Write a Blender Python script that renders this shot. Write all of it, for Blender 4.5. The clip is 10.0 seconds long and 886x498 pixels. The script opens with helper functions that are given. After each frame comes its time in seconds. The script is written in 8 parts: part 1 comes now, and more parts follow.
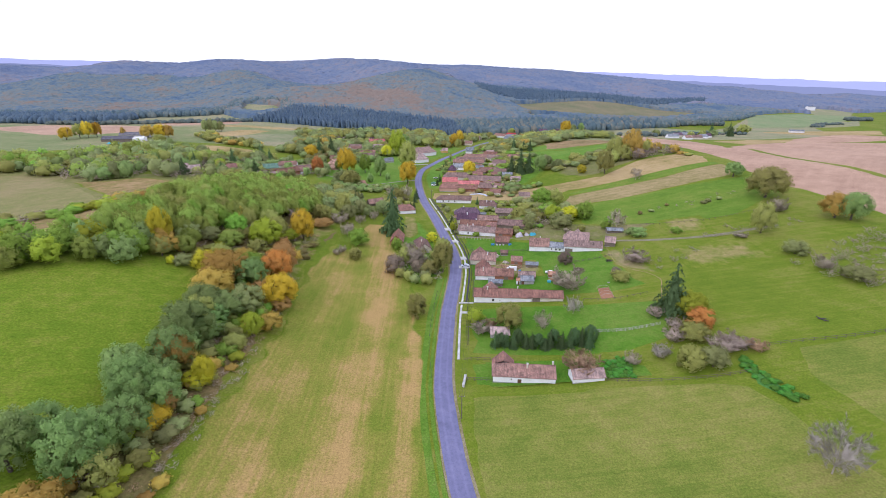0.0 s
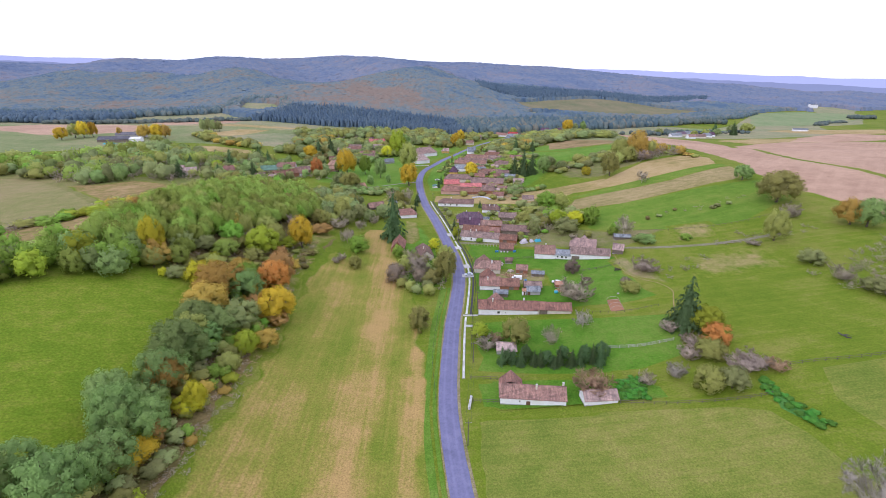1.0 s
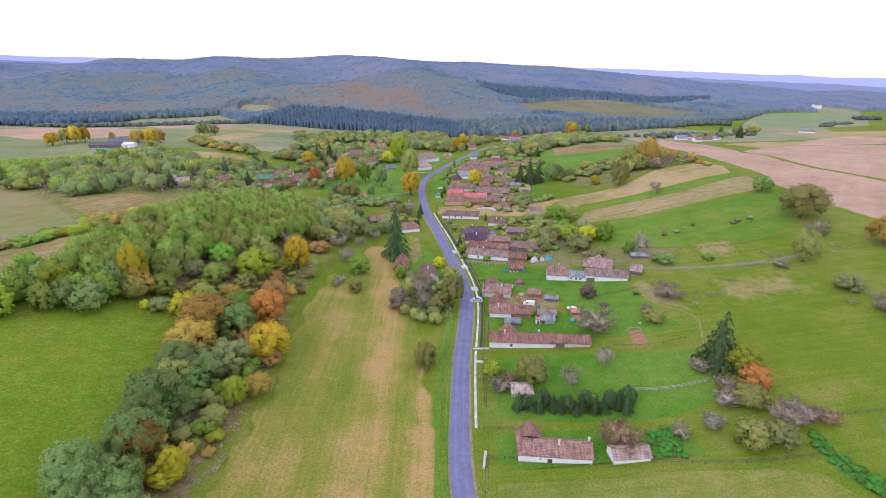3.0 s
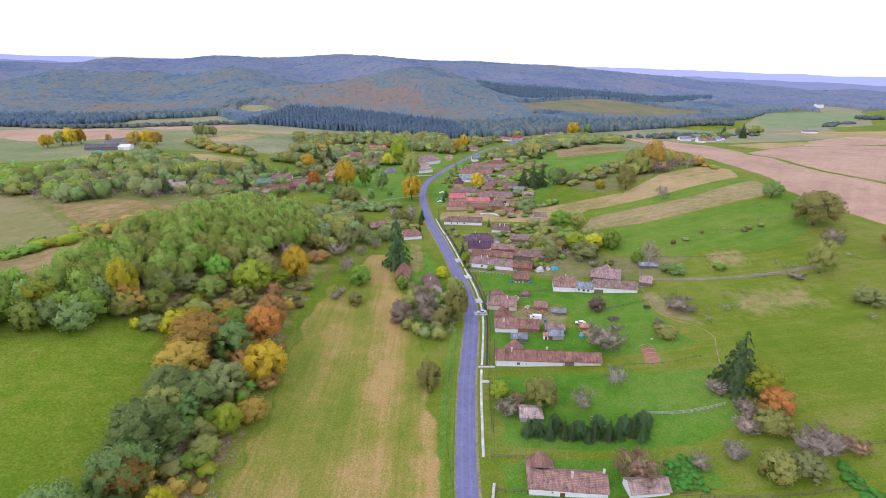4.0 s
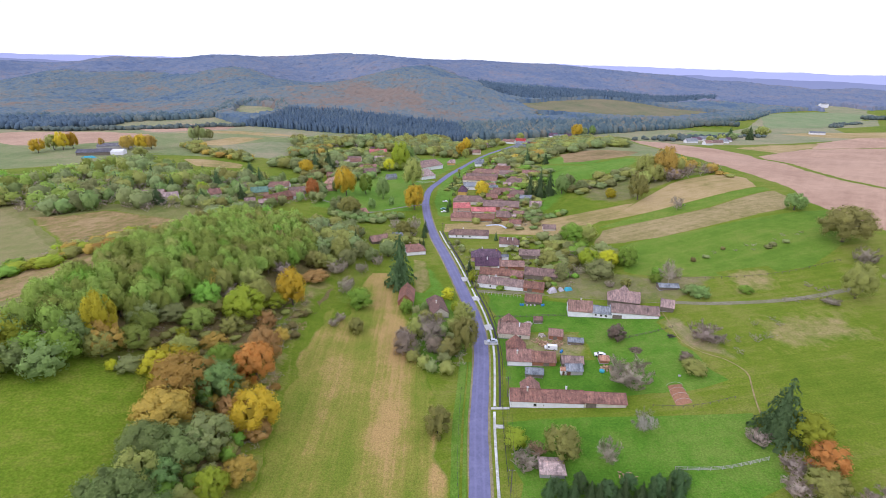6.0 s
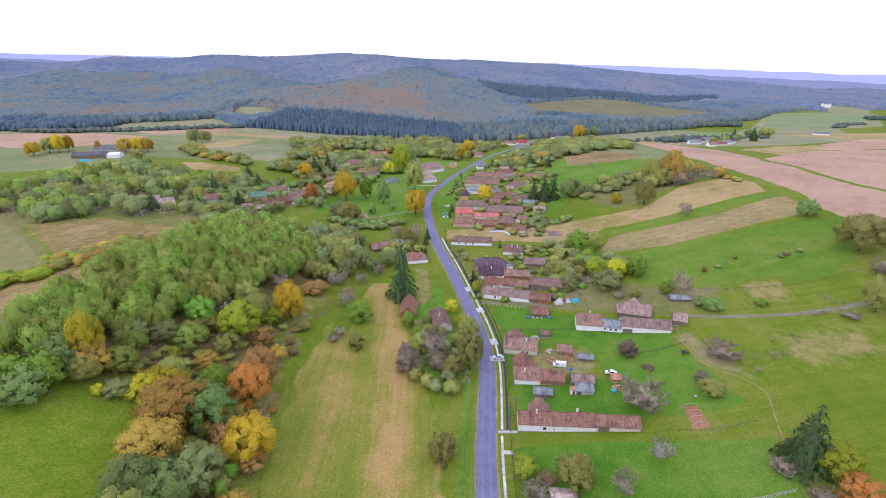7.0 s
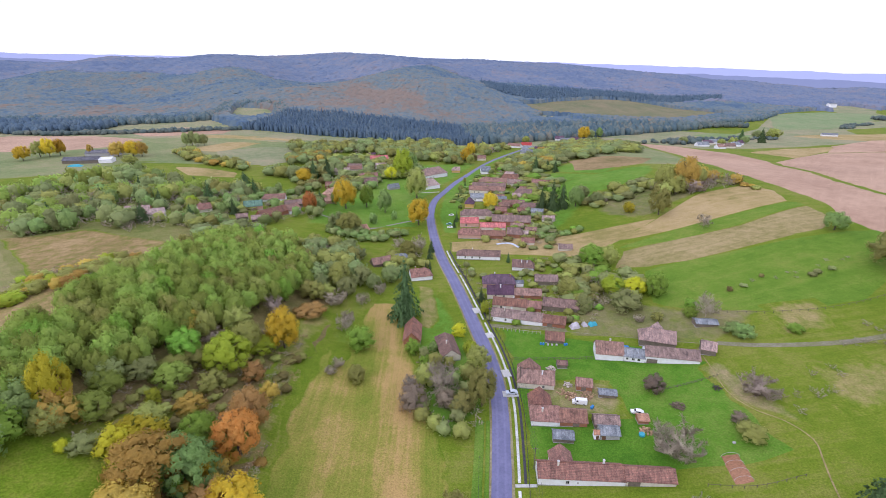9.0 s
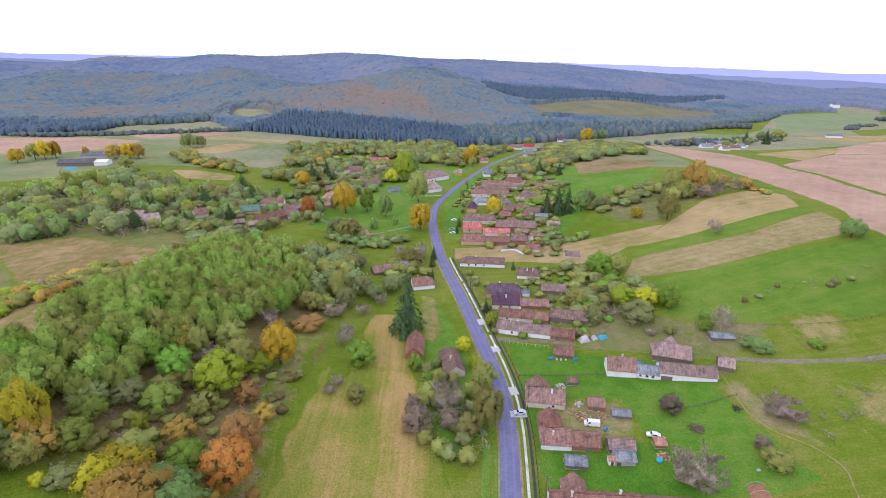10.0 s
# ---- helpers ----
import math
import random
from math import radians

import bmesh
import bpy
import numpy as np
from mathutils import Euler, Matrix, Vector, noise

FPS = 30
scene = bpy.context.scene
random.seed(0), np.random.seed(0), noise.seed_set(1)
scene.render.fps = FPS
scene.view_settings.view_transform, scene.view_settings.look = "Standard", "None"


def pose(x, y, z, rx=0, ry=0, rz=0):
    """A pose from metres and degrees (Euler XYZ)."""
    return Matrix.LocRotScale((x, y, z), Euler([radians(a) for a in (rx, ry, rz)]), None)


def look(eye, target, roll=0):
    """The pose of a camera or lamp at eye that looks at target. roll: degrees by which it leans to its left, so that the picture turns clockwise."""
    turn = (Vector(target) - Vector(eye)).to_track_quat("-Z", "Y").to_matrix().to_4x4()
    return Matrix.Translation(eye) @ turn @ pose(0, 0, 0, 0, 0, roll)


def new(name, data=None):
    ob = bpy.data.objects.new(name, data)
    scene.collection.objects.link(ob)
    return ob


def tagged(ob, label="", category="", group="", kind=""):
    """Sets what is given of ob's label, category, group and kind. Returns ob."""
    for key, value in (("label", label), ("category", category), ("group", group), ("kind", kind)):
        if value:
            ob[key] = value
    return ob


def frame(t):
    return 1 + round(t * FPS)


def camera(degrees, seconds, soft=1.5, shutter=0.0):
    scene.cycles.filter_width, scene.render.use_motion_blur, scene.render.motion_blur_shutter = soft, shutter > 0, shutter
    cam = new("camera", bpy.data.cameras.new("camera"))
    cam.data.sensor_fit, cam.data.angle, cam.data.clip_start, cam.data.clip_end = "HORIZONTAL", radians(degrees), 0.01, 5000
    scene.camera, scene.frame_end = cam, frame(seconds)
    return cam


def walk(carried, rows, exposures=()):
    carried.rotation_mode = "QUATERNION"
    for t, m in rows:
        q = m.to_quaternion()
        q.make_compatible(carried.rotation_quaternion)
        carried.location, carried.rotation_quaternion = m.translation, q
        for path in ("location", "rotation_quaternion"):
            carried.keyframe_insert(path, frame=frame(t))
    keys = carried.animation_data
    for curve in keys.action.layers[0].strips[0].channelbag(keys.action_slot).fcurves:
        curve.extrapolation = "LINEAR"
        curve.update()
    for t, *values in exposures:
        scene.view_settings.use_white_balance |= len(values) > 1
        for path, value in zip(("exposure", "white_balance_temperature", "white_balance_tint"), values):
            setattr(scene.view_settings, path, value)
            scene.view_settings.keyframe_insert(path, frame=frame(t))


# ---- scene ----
cam = camera(86.2, 10.0, soft=0.9)
METRES, EYE, TILT, LEAN, TURN = 93.5, 88.0, -19.3, 0.0, 0.0
ROWS = [
    (0.0, 0.0, 0.0, 0.0, -0.0, 0.0, -0.0),
    (0.5, -0.0075, 0.0404, 0.028, 0.01, -0.23, 0.03),
    (1.0, -0.0152, 0.0808, 0.0566, -0.01, -0.33, 0.02),
    (1.5, -0.0239, 0.1218, 0.0843, -0.04, -0.33, 0.04),
    (2.0, -0.0329, 0.1628, 0.1121, -0.06, -0.35, 0.04),
    (2.5, -0.0406, 0.2035, 0.1408, -0.05, -0.4, 0.05),
    (4.0, -0.0643, 0.3245, 0.2279, -0.08, -0.63, 0.09),
    (4.5, -0.0732, 0.3656, 0.2556, -0.1, -0.69, 0.08),
    (5.0, -0.0813, 0.4063, 0.283, -0.13, -0.77, 0.08),
    (5.5, -0.0886, 0.4468, 0.3101, -0.11, -0.81, 0.09),
    (7.0, -0.111, 0.5695, 0.3884, -0.08, -0.9, 0.15),
    (7.5, -0.1178, 0.6118, 0.4138, -0.07, -0.93, 0.19),
    (8.0, -0.125, 0.6551, 0.4375, -0.07, -0.97, 0.16),
    (8.5, -0.1319, 0.6989, 0.4605, -0.04, -1.0, 0.16),
    (9.0, -0.1396, 0.743, 0.4825, -0.03, -1.03, 0.17),
    (9.5, -0.1468, 0.7889, 0.5037, -0.01, -1.04, 0.15),
    (10.0, -0.1544, 0.8349, 0.5245, 0.01, -1.02, 0.14),
]
walk(cam, [(t, pose(0, 0, EYE, TILT, LEAN, TURN) @ pose(METRES * x, METRES * y, METRES * z, 90 + pitch, roll, yaw)) for t, x, y, z, yaw, pitch, roll in ROWS], exposures=[(0.0, 0.06, 5790, 18), (10.0, 0.06, 5790, 18)])

# ---- world, sun ----
world = bpy.data.worlds.new("overcast_sky")
scene.world = world
world.use_nodes = True
wn, wl = world.node_tree.nodes, world.node_tree.links
wn.clear()
sky = wn.new("ShaderNodeTexSky")
sky.sky_type, sky.sun_disc = "NISHITA", False
sky.sun_elevation, sky.sun_rotation = radians(34), radians(-139)
sky.air_density, sky.dust_density = 1.0, 4.0
dim = wn.new("ShaderNodeVectorMath")
dim.operation = "SCALE"
dim.inputs["Scale"].default_value = 0.10
cloud = wn.new("ShaderNodeMix")
cloud.data_type = "RGBA"
cloud.inputs[0].default_value = 0.86
cloud.inputs[7].default_value = (1.0, 1.0, 1.03, 1)
back = wn.new("ShaderNodeBackground")
back.inputs["Strength"].default_value = 1.2
wout = wn.new("ShaderNodeOutputWorld")
wl.new(sky.outputs[0], dim.inputs[0])
wl.new(dim.outputs[0], cloud.inputs[6])
wl.new(cloud.outputs[2], back.inputs["Color"])
wl.new(back.outputs[0], wout.inputs["Surface"])
sun = new("sun", bpy.data.lights.new("sun", "SUN"))
sun.data.energy, sun.data.angle, sun.data.color = 0.85, radians(28), (1.0, 0.96, 0.9)
sun.matrix_world = look((-50, -58, 52), (0, 0, 0))

# ---- materials ----


def ramp_node(nt, stops):
    r = nt.nodes.new("ShaderNodeValToRGB")
    el = r.color_ramp.elements
    while len(el) > 1:
        el.remove(el[-1])
    el[0].position, el[0].color = stops[0][0], (*stops[0][1], 1)
    for p, c in stops[1:]:
        el.new(p).color = (*c, 1)
    return r


def noise_node(nt, vec, scale, detail=3.0, rough=0.55):
    n = nt.nodes.new("ShaderNodeTexNoise")
    n.inputs["Scale"].default_value, n.inputs["Detail"].default_value, n.inputs["Roughness"].default_value = scale, detail, rough
    nt.links.new(vec, n.inputs["Vector"])
    return n.outputs["Fac"]


def math_node(nt, op, a, b=0.0, c=0.0):
    n = nt.nodes.new("ShaderNodeMath")
    n.operation = op
    for s, v in zip(n.inputs, (a, b, c)):
        if isinstance(v, (int, float)):
            s.default_value = v
        else:
            nt.links.new(v, s)
    return n.outputs[0]


def mix_node(nt, fac, a, b, blend="MIX"):
    n = nt.nodes.new("ShaderNodeMix")
    n.data_type, n.blend_type = "RGBA", blend
    for s, v in ((n.inputs[0], fac), (n.inputs[6], a), (n.inputs[7], b)):
        if isinstance(v, (int, float)):
            s.default_value = v
        elif isinstance(v, tuple):
            s.default_value = (*v, 1)
        else:
            nt.links.new(v, s)
    return n.outputs[2]


def blank(name, rough=0.85, metal=0.0):
    m = bpy.data.materials.new(name)
    m.use_nodes = True
    nt = m.node_tree
    b = nt.nodes["Principled BSDF"]
    b.inputs["Roughness"].default_value, b.inputs["Metallic"].default_value = rough, metal
    b.inputs["Specular IOR Level"].default_value = 0.25
    return m, nt, b


def bump(nt, b, h, strength, dist):
    n = nt.nodes.new("ShaderNodeBump")
    n.inputs["Strength"].default_value, n.inputs["Distance"].default_value = strength, dist
    nt.links.new(h, n.inputs["Height"])
    nt.links.new(n.outputs[0], b.inputs["Normal"])


def plain(name, c, c2=None, scale=0.8, rough=0.8, metal=0.0, relief=0.0, spread=0.0, islands=0.0):
    """Two tones mixed by coarse and fine noise, in metres; spread: brightness that differs from object to object; islands: from piece to piece."""
    m, nt, b = blank(name, rough, metal)
    geo = nt.nodes.new("ShaderNodeNewGeometry")
    c2 = c2 or tuple(v * 0.7 for v in c)
    a = noise_node(nt, geo.outputs["Position"], scale)
    f = noise_node(nt, geo.outputs["Position"], scale * 7, 2)
    v = math_node(nt, "MULTIPLY_ADD", f, 0.45, math_node(nt, "MULTIPLY", a, 0.75))
    r = ramp_node(nt, [(0.38, c2), (0.78, c)])
    nt.links.new(v, r.inputs[0])
    col = r.outputs[0]
    for amount, source in ((spread, "object"), (islands, "island")):
        if amount:
            if source == "object":
                rnd = nt.nodes.new("ShaderNodeObjectInfo").outputs["Random"]
            else:
                rnd = geo.outputs["Random Per Island"]
            hs = nt.nodes.new("ShaderNodeHueSaturation")
            nt.links.new(math_node(nt, "MULTIPLY_ADD", rnd, 2 * amount, 1 - amount), hs.inputs["Value"])
            nt.links.new(math_node(nt, "MULTIPLY_ADD", rnd, 0.05 * amount, 0.5 - 0.025 * amount), hs.inputs["Hue"])
            nt.links.new(col, hs.inputs["Color"])
            col = hs.outputs[0]
    nt.links.new(col, b.inputs["Base Color"])
    if relief:
        bump(nt, b, f, 0.6, relief)
    return m


MEADOW = ((0.108, 0.172, 0.012), (0.15, 0.203, 0.018), (0.222, 0.226, 0.05))


def field_material(name, tones, big=0.02, mid=0.13, fine=1.3, along=None, rows=0.0, bands=(), relief=0.08, streak=0.3, punch=1.3, soft=False):
    """Grass, stubble or tilled soil: three tones over three scales of noise; along: degrees of the drilling lines, rows: their spacing."""
    m, nt, b = blank(name, 0.95)
    b.inputs["Specular IOR Level"].default_value = 0.1
    geo = nt.nodes.new("ShaderNodeNewGeometry")
    pos = geo.outputs["Position"]
    n1, n2, n3 = noise_node(nt, pos, big, 4), noise_node(nt, pos, mid, 4, 0.6), noise_node(nt, pos, fine, 3, 0.65)
    v = math_node(nt, "MULTIPLY", n1, 0.55)
    v = math_node(nt, "MULTIPLY_ADD", n2, 0.4, v)
    v = math_node(nt, "MULTIPLY_ADD", n3, 0.28, v)
    v = math_node(nt, "MULTIPLY_ADD", math_node(nt, "SUBTRACT", v, 0.615), punch, 0.6)
    if along is not None:
        mp = nt.nodes.new("ShaderNodeMapping")
        mp.inputs["Rotation"].default_value = (0, 0, radians(-along))
        nt.links.new(pos, mp.inputs["Vector"])
        st = nt.nodes.new("ShaderNodeMapping")
        st.inputs["Scale"].default_value = (0.04, 1.0, 0.04)
        nt.links.new(mp.outputs[0], st.inputs["Vector"])
        lines = noise_node(nt, st.outputs[0], 1 / rows, 2, 0.7)
        v = math_node(nt, "MULTIPLY_ADD", math_node(nt, "SUBTRACT", lines, 0.5), streak, v)
    if bands:
        sep = nt.nodes.new("ShaderNodeSeparateXYZ")
        nt.links.new(pos, sep.inputs[0])
        warp = noise_node(nt, pos, 0.09, 4, 0.6)
        px = math_node(nt, "MULTIPLY_ADD", math_node(nt, "SUBTRACT", warp, 0.5), 7.0, sep.outputs["X"])
        px = math_node(nt, "MULTIPLY_ADD", math_node(nt, "MAXIMUM", math_node(nt, "SUBTRACT", sep.outputs["Y"], 205), 0.0), 0.2, px)
        stripe = ramp_node(nt, [((a + 70) / 75, (g, g, g)) for a, g in bands])
        nt.links.new(math_node(nt, "DIVIDE", math_node(nt, "ADD", px, 70), 75), stripe.inputs[0])
        v = math_node(nt, "ADD", v, math_node(nt, "MULTIPLY_ADD", stripe.outputs[0], 0.27, -0.1))
    r = ramp_node(nt, [(0.42, tones[0]), (0.58, tones[1]), (0.76, tones[2])])
    nt.links.new(v, r.inputs[0])
    sward = r.outputs[0]
    if soft:
        # towards its edge the growth gives way to the meadow grass around it
        meadow = ramp_node(nt, [(0.42, MEADOW[0]), (0.58, MEADOW[1]), (0.76, MEADOW[2])])
        nt.links.new(v, meadow.inputs[0])
        at = nt.nodes.new("ShaderNodeAttribute")
        at.attribute_name = "cover"
        cl = nt.nodes.new("ShaderNodeClamp")
        nt.links.new(math_node(nt, "MULTIPLY_ADD", at.outputs["Fac"], 1.6 * soft, math_node(nt, "MULTIPLY_ADD", noise_node(nt, pos, 0.2, 5, 0.7), 2.4, -1.9)), cl.inputs[0])
        sward = mix_node(nt, cl.outputs[0], meadow.outputs[0], r.outputs[0])
    speck = ramp_node(nt, [(0.3, (0.5, 0.5, 0.5)), (0.7, (1.45, 1.45, 1.45))])
    nt.links.new(noise_node(nt, pos, fine * 1.7, 4, 0.8), speck.inputs[0])
    nt.links.new(mix_node(nt, 0.75, sward, mix_node(nt, 1.0, sward, speck.outputs[0], "MULTIPLY")), b.inputs["Base Color"])
    bump(nt, b, n3, 0.8, relief)
    return m


LEAF = 1.2


def leaf_material(name, c, c2):
    """Foliage: tone differs from spray to spray, over the crown and from plant to plant; thin leaves let some light through."""
    m, nt, b = blank(name, 0.8)
    b.inputs["Specular IOR Level"].default_value = 0.15
    geo = nt.nodes.new("ShaderNodeNewGeometry")
    info = nt.nodes.new("ShaderNodeObjectInfo")
    at = nt.nodes.new("ShaderNodeAttribute")
    at.attribute_name = "own"
    rnd = math_node(nt, "FRACT", math_node(nt, "ADD", info.outputs["Random"], at.outputs["Fac"]))
    n = noise_node(nt, geo.outputs["Position"], 0.35, 4)
    grain = noise_node(nt, geo.outputs["Position"], 2.4, 3, 0.7)
    v = math_node(nt, "MULTIPLY_ADD", geo.outputs["Random Per Island"], 0.5, math_node(nt, "MULTIPLY_ADD", n, 0.9, -0.85))
    v = math_node(nt, "MULTIPLY_ADD", grain, 1.4, v)
    col = mix_node(nt, v, tuple(LEAF * q for q in c2), tuple(LEAF * q for q in c))
    hs = nt.nodes.new("ShaderNodeHueSaturation")
    nt.links.new(math_node(nt, "MULTIPLY_ADD", rnd, 0.5, 0.75), hs.inputs["Value"])
    nt.links.new(math_node(nt, "MULTIPLY_ADD", rnd, 0.035, 0.4825), hs.inputs["Hue"])
    nt.links.new(col, hs.inputs["Color"])
    nt.links.new(hs.outputs[0], b.inputs["Base Color"])
    thin = nt.nodes.new("ShaderNodeBsdfTranslucent")
    nt.links.new(hs.outputs[0], thin.inputs["Color"])
    both = nt.nodes.new("ShaderNodeMixShader")
    both.inputs[0].default_value = 0.45
    nt.links.new(b.outputs[0], both.inputs[1])
    nt.links.new(thin.outputs[0], both.inputs[2])
    nt.links.new(both.outputs[0], nt.nodes["Material Output"].inputs["Surface"])
    return m


def roof_material(name, c, c2, moss=(0.17, 0.145, 0.11)):
    m, nt, b = blank(name, 0.8)
    tc = nt.nodes.new("ShaderNodeTexCoord")
    geo = nt.nodes.new("ShaderNodeNewGeometry")
    br = nt.nodes.new("ShaderNodeTexBrick")
    br.inputs["Scale"].default_value, br.inputs["Mortar Size"].default_value = 1.0, 0.03
    br.inputs["Brick Width"].default_value, br.inputs["Row Height"].default_value = 0.26, 0.32
    br.inputs["Color1"].default_value, br.inputs["Color2"].default_value = (*c, 1), (*c2, 1)
    br.inputs["Mortar"].default_value = (*[v * 0.55 for v in c2], 1)
    nt.links.new(tc.outputs["Object"], br.inputs["Vector"])
    a = noise_node(nt, geo.outputs["Position"], 0.45, 5, 0.7)
    f = noise_node(nt, geo.outputs["Position"], 1.9, 4, 0.75)
    run = nt.nodes.new("ShaderNodeMapping")
    run.inputs["Scale"].default_value = (1.0, 0.16, 0.16)
    nt.links.new(tc.outputs["Object"], run.inputs["Vector"])
    s = noise_node(nt, run.outputs[0], 1.7, 4, 0.7)
    r = ramp_node(nt, [(0.48, (0, 0, 0)), (0.7, (1, 1, 1))])
    nt.links.new(f, r.inputs[0])
    col = mix_node(nt, math_node(nt, "MULTIPLY", r.outputs[0], 0.5), br.outputs[0], moss)
    r2 = ramp_node(nt, [(0.32, (0.5, 0.52, 0.53)), (0.5, (0.95, 0.95, 0.95)), (0.7, (1.28, 1.24, 1.18))])
    nt.links.new(a, r2.inputs[0])
    col = mix_node(nt, 1.0, col, r2.outputs[0], "MULTIPLY")
    r3 = ramp_node(nt, [(0.36, (0.6, 0.6, 0.62)), (0.62, (1.15, 1.13, 1.1))])
    nt.links.new(s, r3.inputs[0])
    col = mix_node(nt, 0.8, col, mix_node(nt, 1.0, col, r3.outputs[0], "MULTIPLY"))
    own = nt.nodes.new("ShaderNodeHueSaturation")
    rnd = nt.nodes.new("ShaderNodeObjectInfo").outputs["Random"]
    nt.links.new(math_node(nt, "MULTIPLY_ADD", rnd, 0.36, 0.84), own.inputs["Value"])
    nt.links.new(math_node(nt, "MULTIPLY_ADD", rnd, -0.3, 1.12), own.inputs["Saturation"])
    nt.links.new(col, own.inputs["Color"])
    col = own.outputs[0]
    nt.links.new(col, b.inputs["Base Color"])
    bump(nt, b, br.outputs["Fac"], -0.5, 0.04)
    return m


GRASS = field_material("meadow_grass", MEADOW, along=3, rows=2.5, punch=1.1)
LUSH = field_material("lush_grass", ((0.066, 0.17, 0.014), (0.097, 0.215, 0.019), (0.155, 0.238, 0.038)), mid=0.2, soft=2.0)
VERGE = field_material("roadside_verge_grass", ((0.085, 0.18, 0.018), (0.122, 0.228, 0.026), (0.18, 0.25, 0.048)), mid=0.2)
HAY = field_material("mown_meadow", ((0.165, 0.21, 0.026), (0.245, 0.238, 0.046), (0.42, 0.282, 0.112)), big=0.03, mid=0.1, along=91, rows=1.6, streak=0.3, punch=1.0, soft=2.2,
                     bands=((-66, 0.5), (-62, 0.4), (-58, 0.18), (-51, 0.12), (-47, 0.38), (-43, 0.35), (-40, 0.12), (-35, 0.14), (-31, 0.6), (-25, 0.9), (-21, 0.55), (-18, 0.05), (-14, 0.1), (-11.5, 0.7), (-8, 0.75), (-6, 0.1), (0, 0.0)))
STUBBLE = field_material("stubble", ((0.36, 0.228, 0.165), (0.44, 0.29, 0.21), (0.51, 0.342, 0.25)), big=0.012, along=48, rows=4)
TAN = field_material("fallow_grass", ((0.25, 0.215, 0.075), (0.37, 0.28, 0.128), (0.45, 0.335, 0.18)), along=14, rows=3)
BRACKEN_SOFT = field_material("weedy_fallow", ((0.18, 0.18, 0.055), (0.27, 0.225, 0.095), (0.38, 0.295, 0.155)), mid=0.25, along=14, rows=3)
BRACKEN_FADE = field_material("bracken_edge", ((0.17, 0.15, 0.05), (0.27, 0.19, 0.085), (0.38, 0.27, 0.14)), mid=0.2, soft=True)
BRACKEN = field_material("brown_scrub_ground", ((0.16, 0.135, 0.05), (0.28, 0.2, 0.10), (0.37, 0.26, 0.15)), mid=0.2)
SCRUB = field_material("leaf_litter", ((0.12, 0.125, 0.035), (0.19, 0.155, 0.06), (0.27, 0.195, 0.095)), mid=0.3, fine=0.9, relief=0.3)
# pale far grass, with distance haze painted into its tones
PALE_HAZED = field_material("hazed_pale_meadow", ((0.19, 0.225, 0.115), (0.26, 0.265, 0.15), (0.33, 0.285, 0.185)))
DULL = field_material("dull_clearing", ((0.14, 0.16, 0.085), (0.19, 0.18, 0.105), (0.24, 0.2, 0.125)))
NETTLE = field_material("nettles", ((0.06, 0.17, 0.04), (0.09, 0.23, 0.05), (0.13, 0.27, 0.06)), mid=0.6, fine=2.0, relief=0.4)
SOIL = field_material("tilled_garden_soil", ((0.2, 0.10, 0.06), (0.3, 0.15, 0.09), (0.36, 0.19, 0.12)))
OLIVE_FIELD = field_material("olive_hay_meadow", ((0.135, 0.185, 0.027), (0.19, 0.22, 0.04), (0.26, 0.245, 0.07)), along=4, rows=1.5)
GRAVEL = field_material("gravel_track", ((0.2, 0.19, 0.18), (0.27, 0.26, 0.25), (0.34, 0.33, 0.31)), mid=0.5)
RICH = field_material("crop_green", ((0.092, 0.178, 0.018), (0.128, 0.218, 0.024), (0.185, 0.24, 0.042)), along=14, rows=5)

TILE = roof_material("clay_roof_tiles", (0.41, 0.225, 0.175), (0.3, 0.165, 0.135), (0.19, 0.15, 0.12))
TILE_DARK = roof_material("old_clay_roof_tiles", (0.36, 0.23, 0.205), (0.26, 0.17, 0.155), (0.18, 0.15, 0.13))
TILE_RED = roof_material("red_roof_tiles", (0.42, 0.195, 0.155), (0.29, 0.15, 0.125), (0.28, 0.2, 0.16))
TILE_PINK = roof_material("bright_red_metal_roof", (0.630, 0.140, 0.140), (0.570, 0.130, 0.130), (0.510, 0.150, 0.150))
TILE_ORANGE = roof_material("orange_roof_tiles", (0.64, 0.36, 0.25), (0.52, 0.28, 0.2), (0.36, 0.24, 0.18))
TILE_PURPLE = roof_material("dark_plum_roof_tiles", (0.179, 0.102, 0.161), (0.137, 0.084, 0.132), (0.179, 0.120, 0.152))
SLATE = roof_material("grey_sheet_roof", (0.300, 0.332, 0.389), (0.239, 0.268, 0.318), (0.281, 0.278, 0.282))
TILE_PALE = roof_material("weathered_pale_tiles", (0.56, 0.40, 0.375), (0.44, 0.31, 0.295), (0.42, 0.36, 0.34))
SLATE_DARK = roof_material("dark_sheet_roof", (0.2, 0.2, 0.25), (0.16, 0.16, 0.2), (0.24, 0.23, 0.25))
TILE_GREEN = roof_material("green_sheet_roof", (0.218, 0.388, 0.306), (0.178, 0.322, 0.257))
WHITE = plain("limewashed_plaster", (0.86, 0.86, 0.93), (0.74, 0.72, 0.75), 0.6)
CREAM = plain("cream_plaster", (0.72, 0.66, 0.58), (0.54, 0.48, 0.42), 0.6)
PINKISH = plain("pink_plaster", (0.60, 0.36, 0.3), (0.48, 0.3, 0.25), 0.6)
YELLOW = plain("yellow_plaster", (0.6, 0.38, 0.12), (0.5, 0.32, 0.12), 0.6)
BRICK = plain("bare_brick", (0.36, 0.16, 0.09), (0.26, 0.12, 0.08), 1.5, relief=0.02)
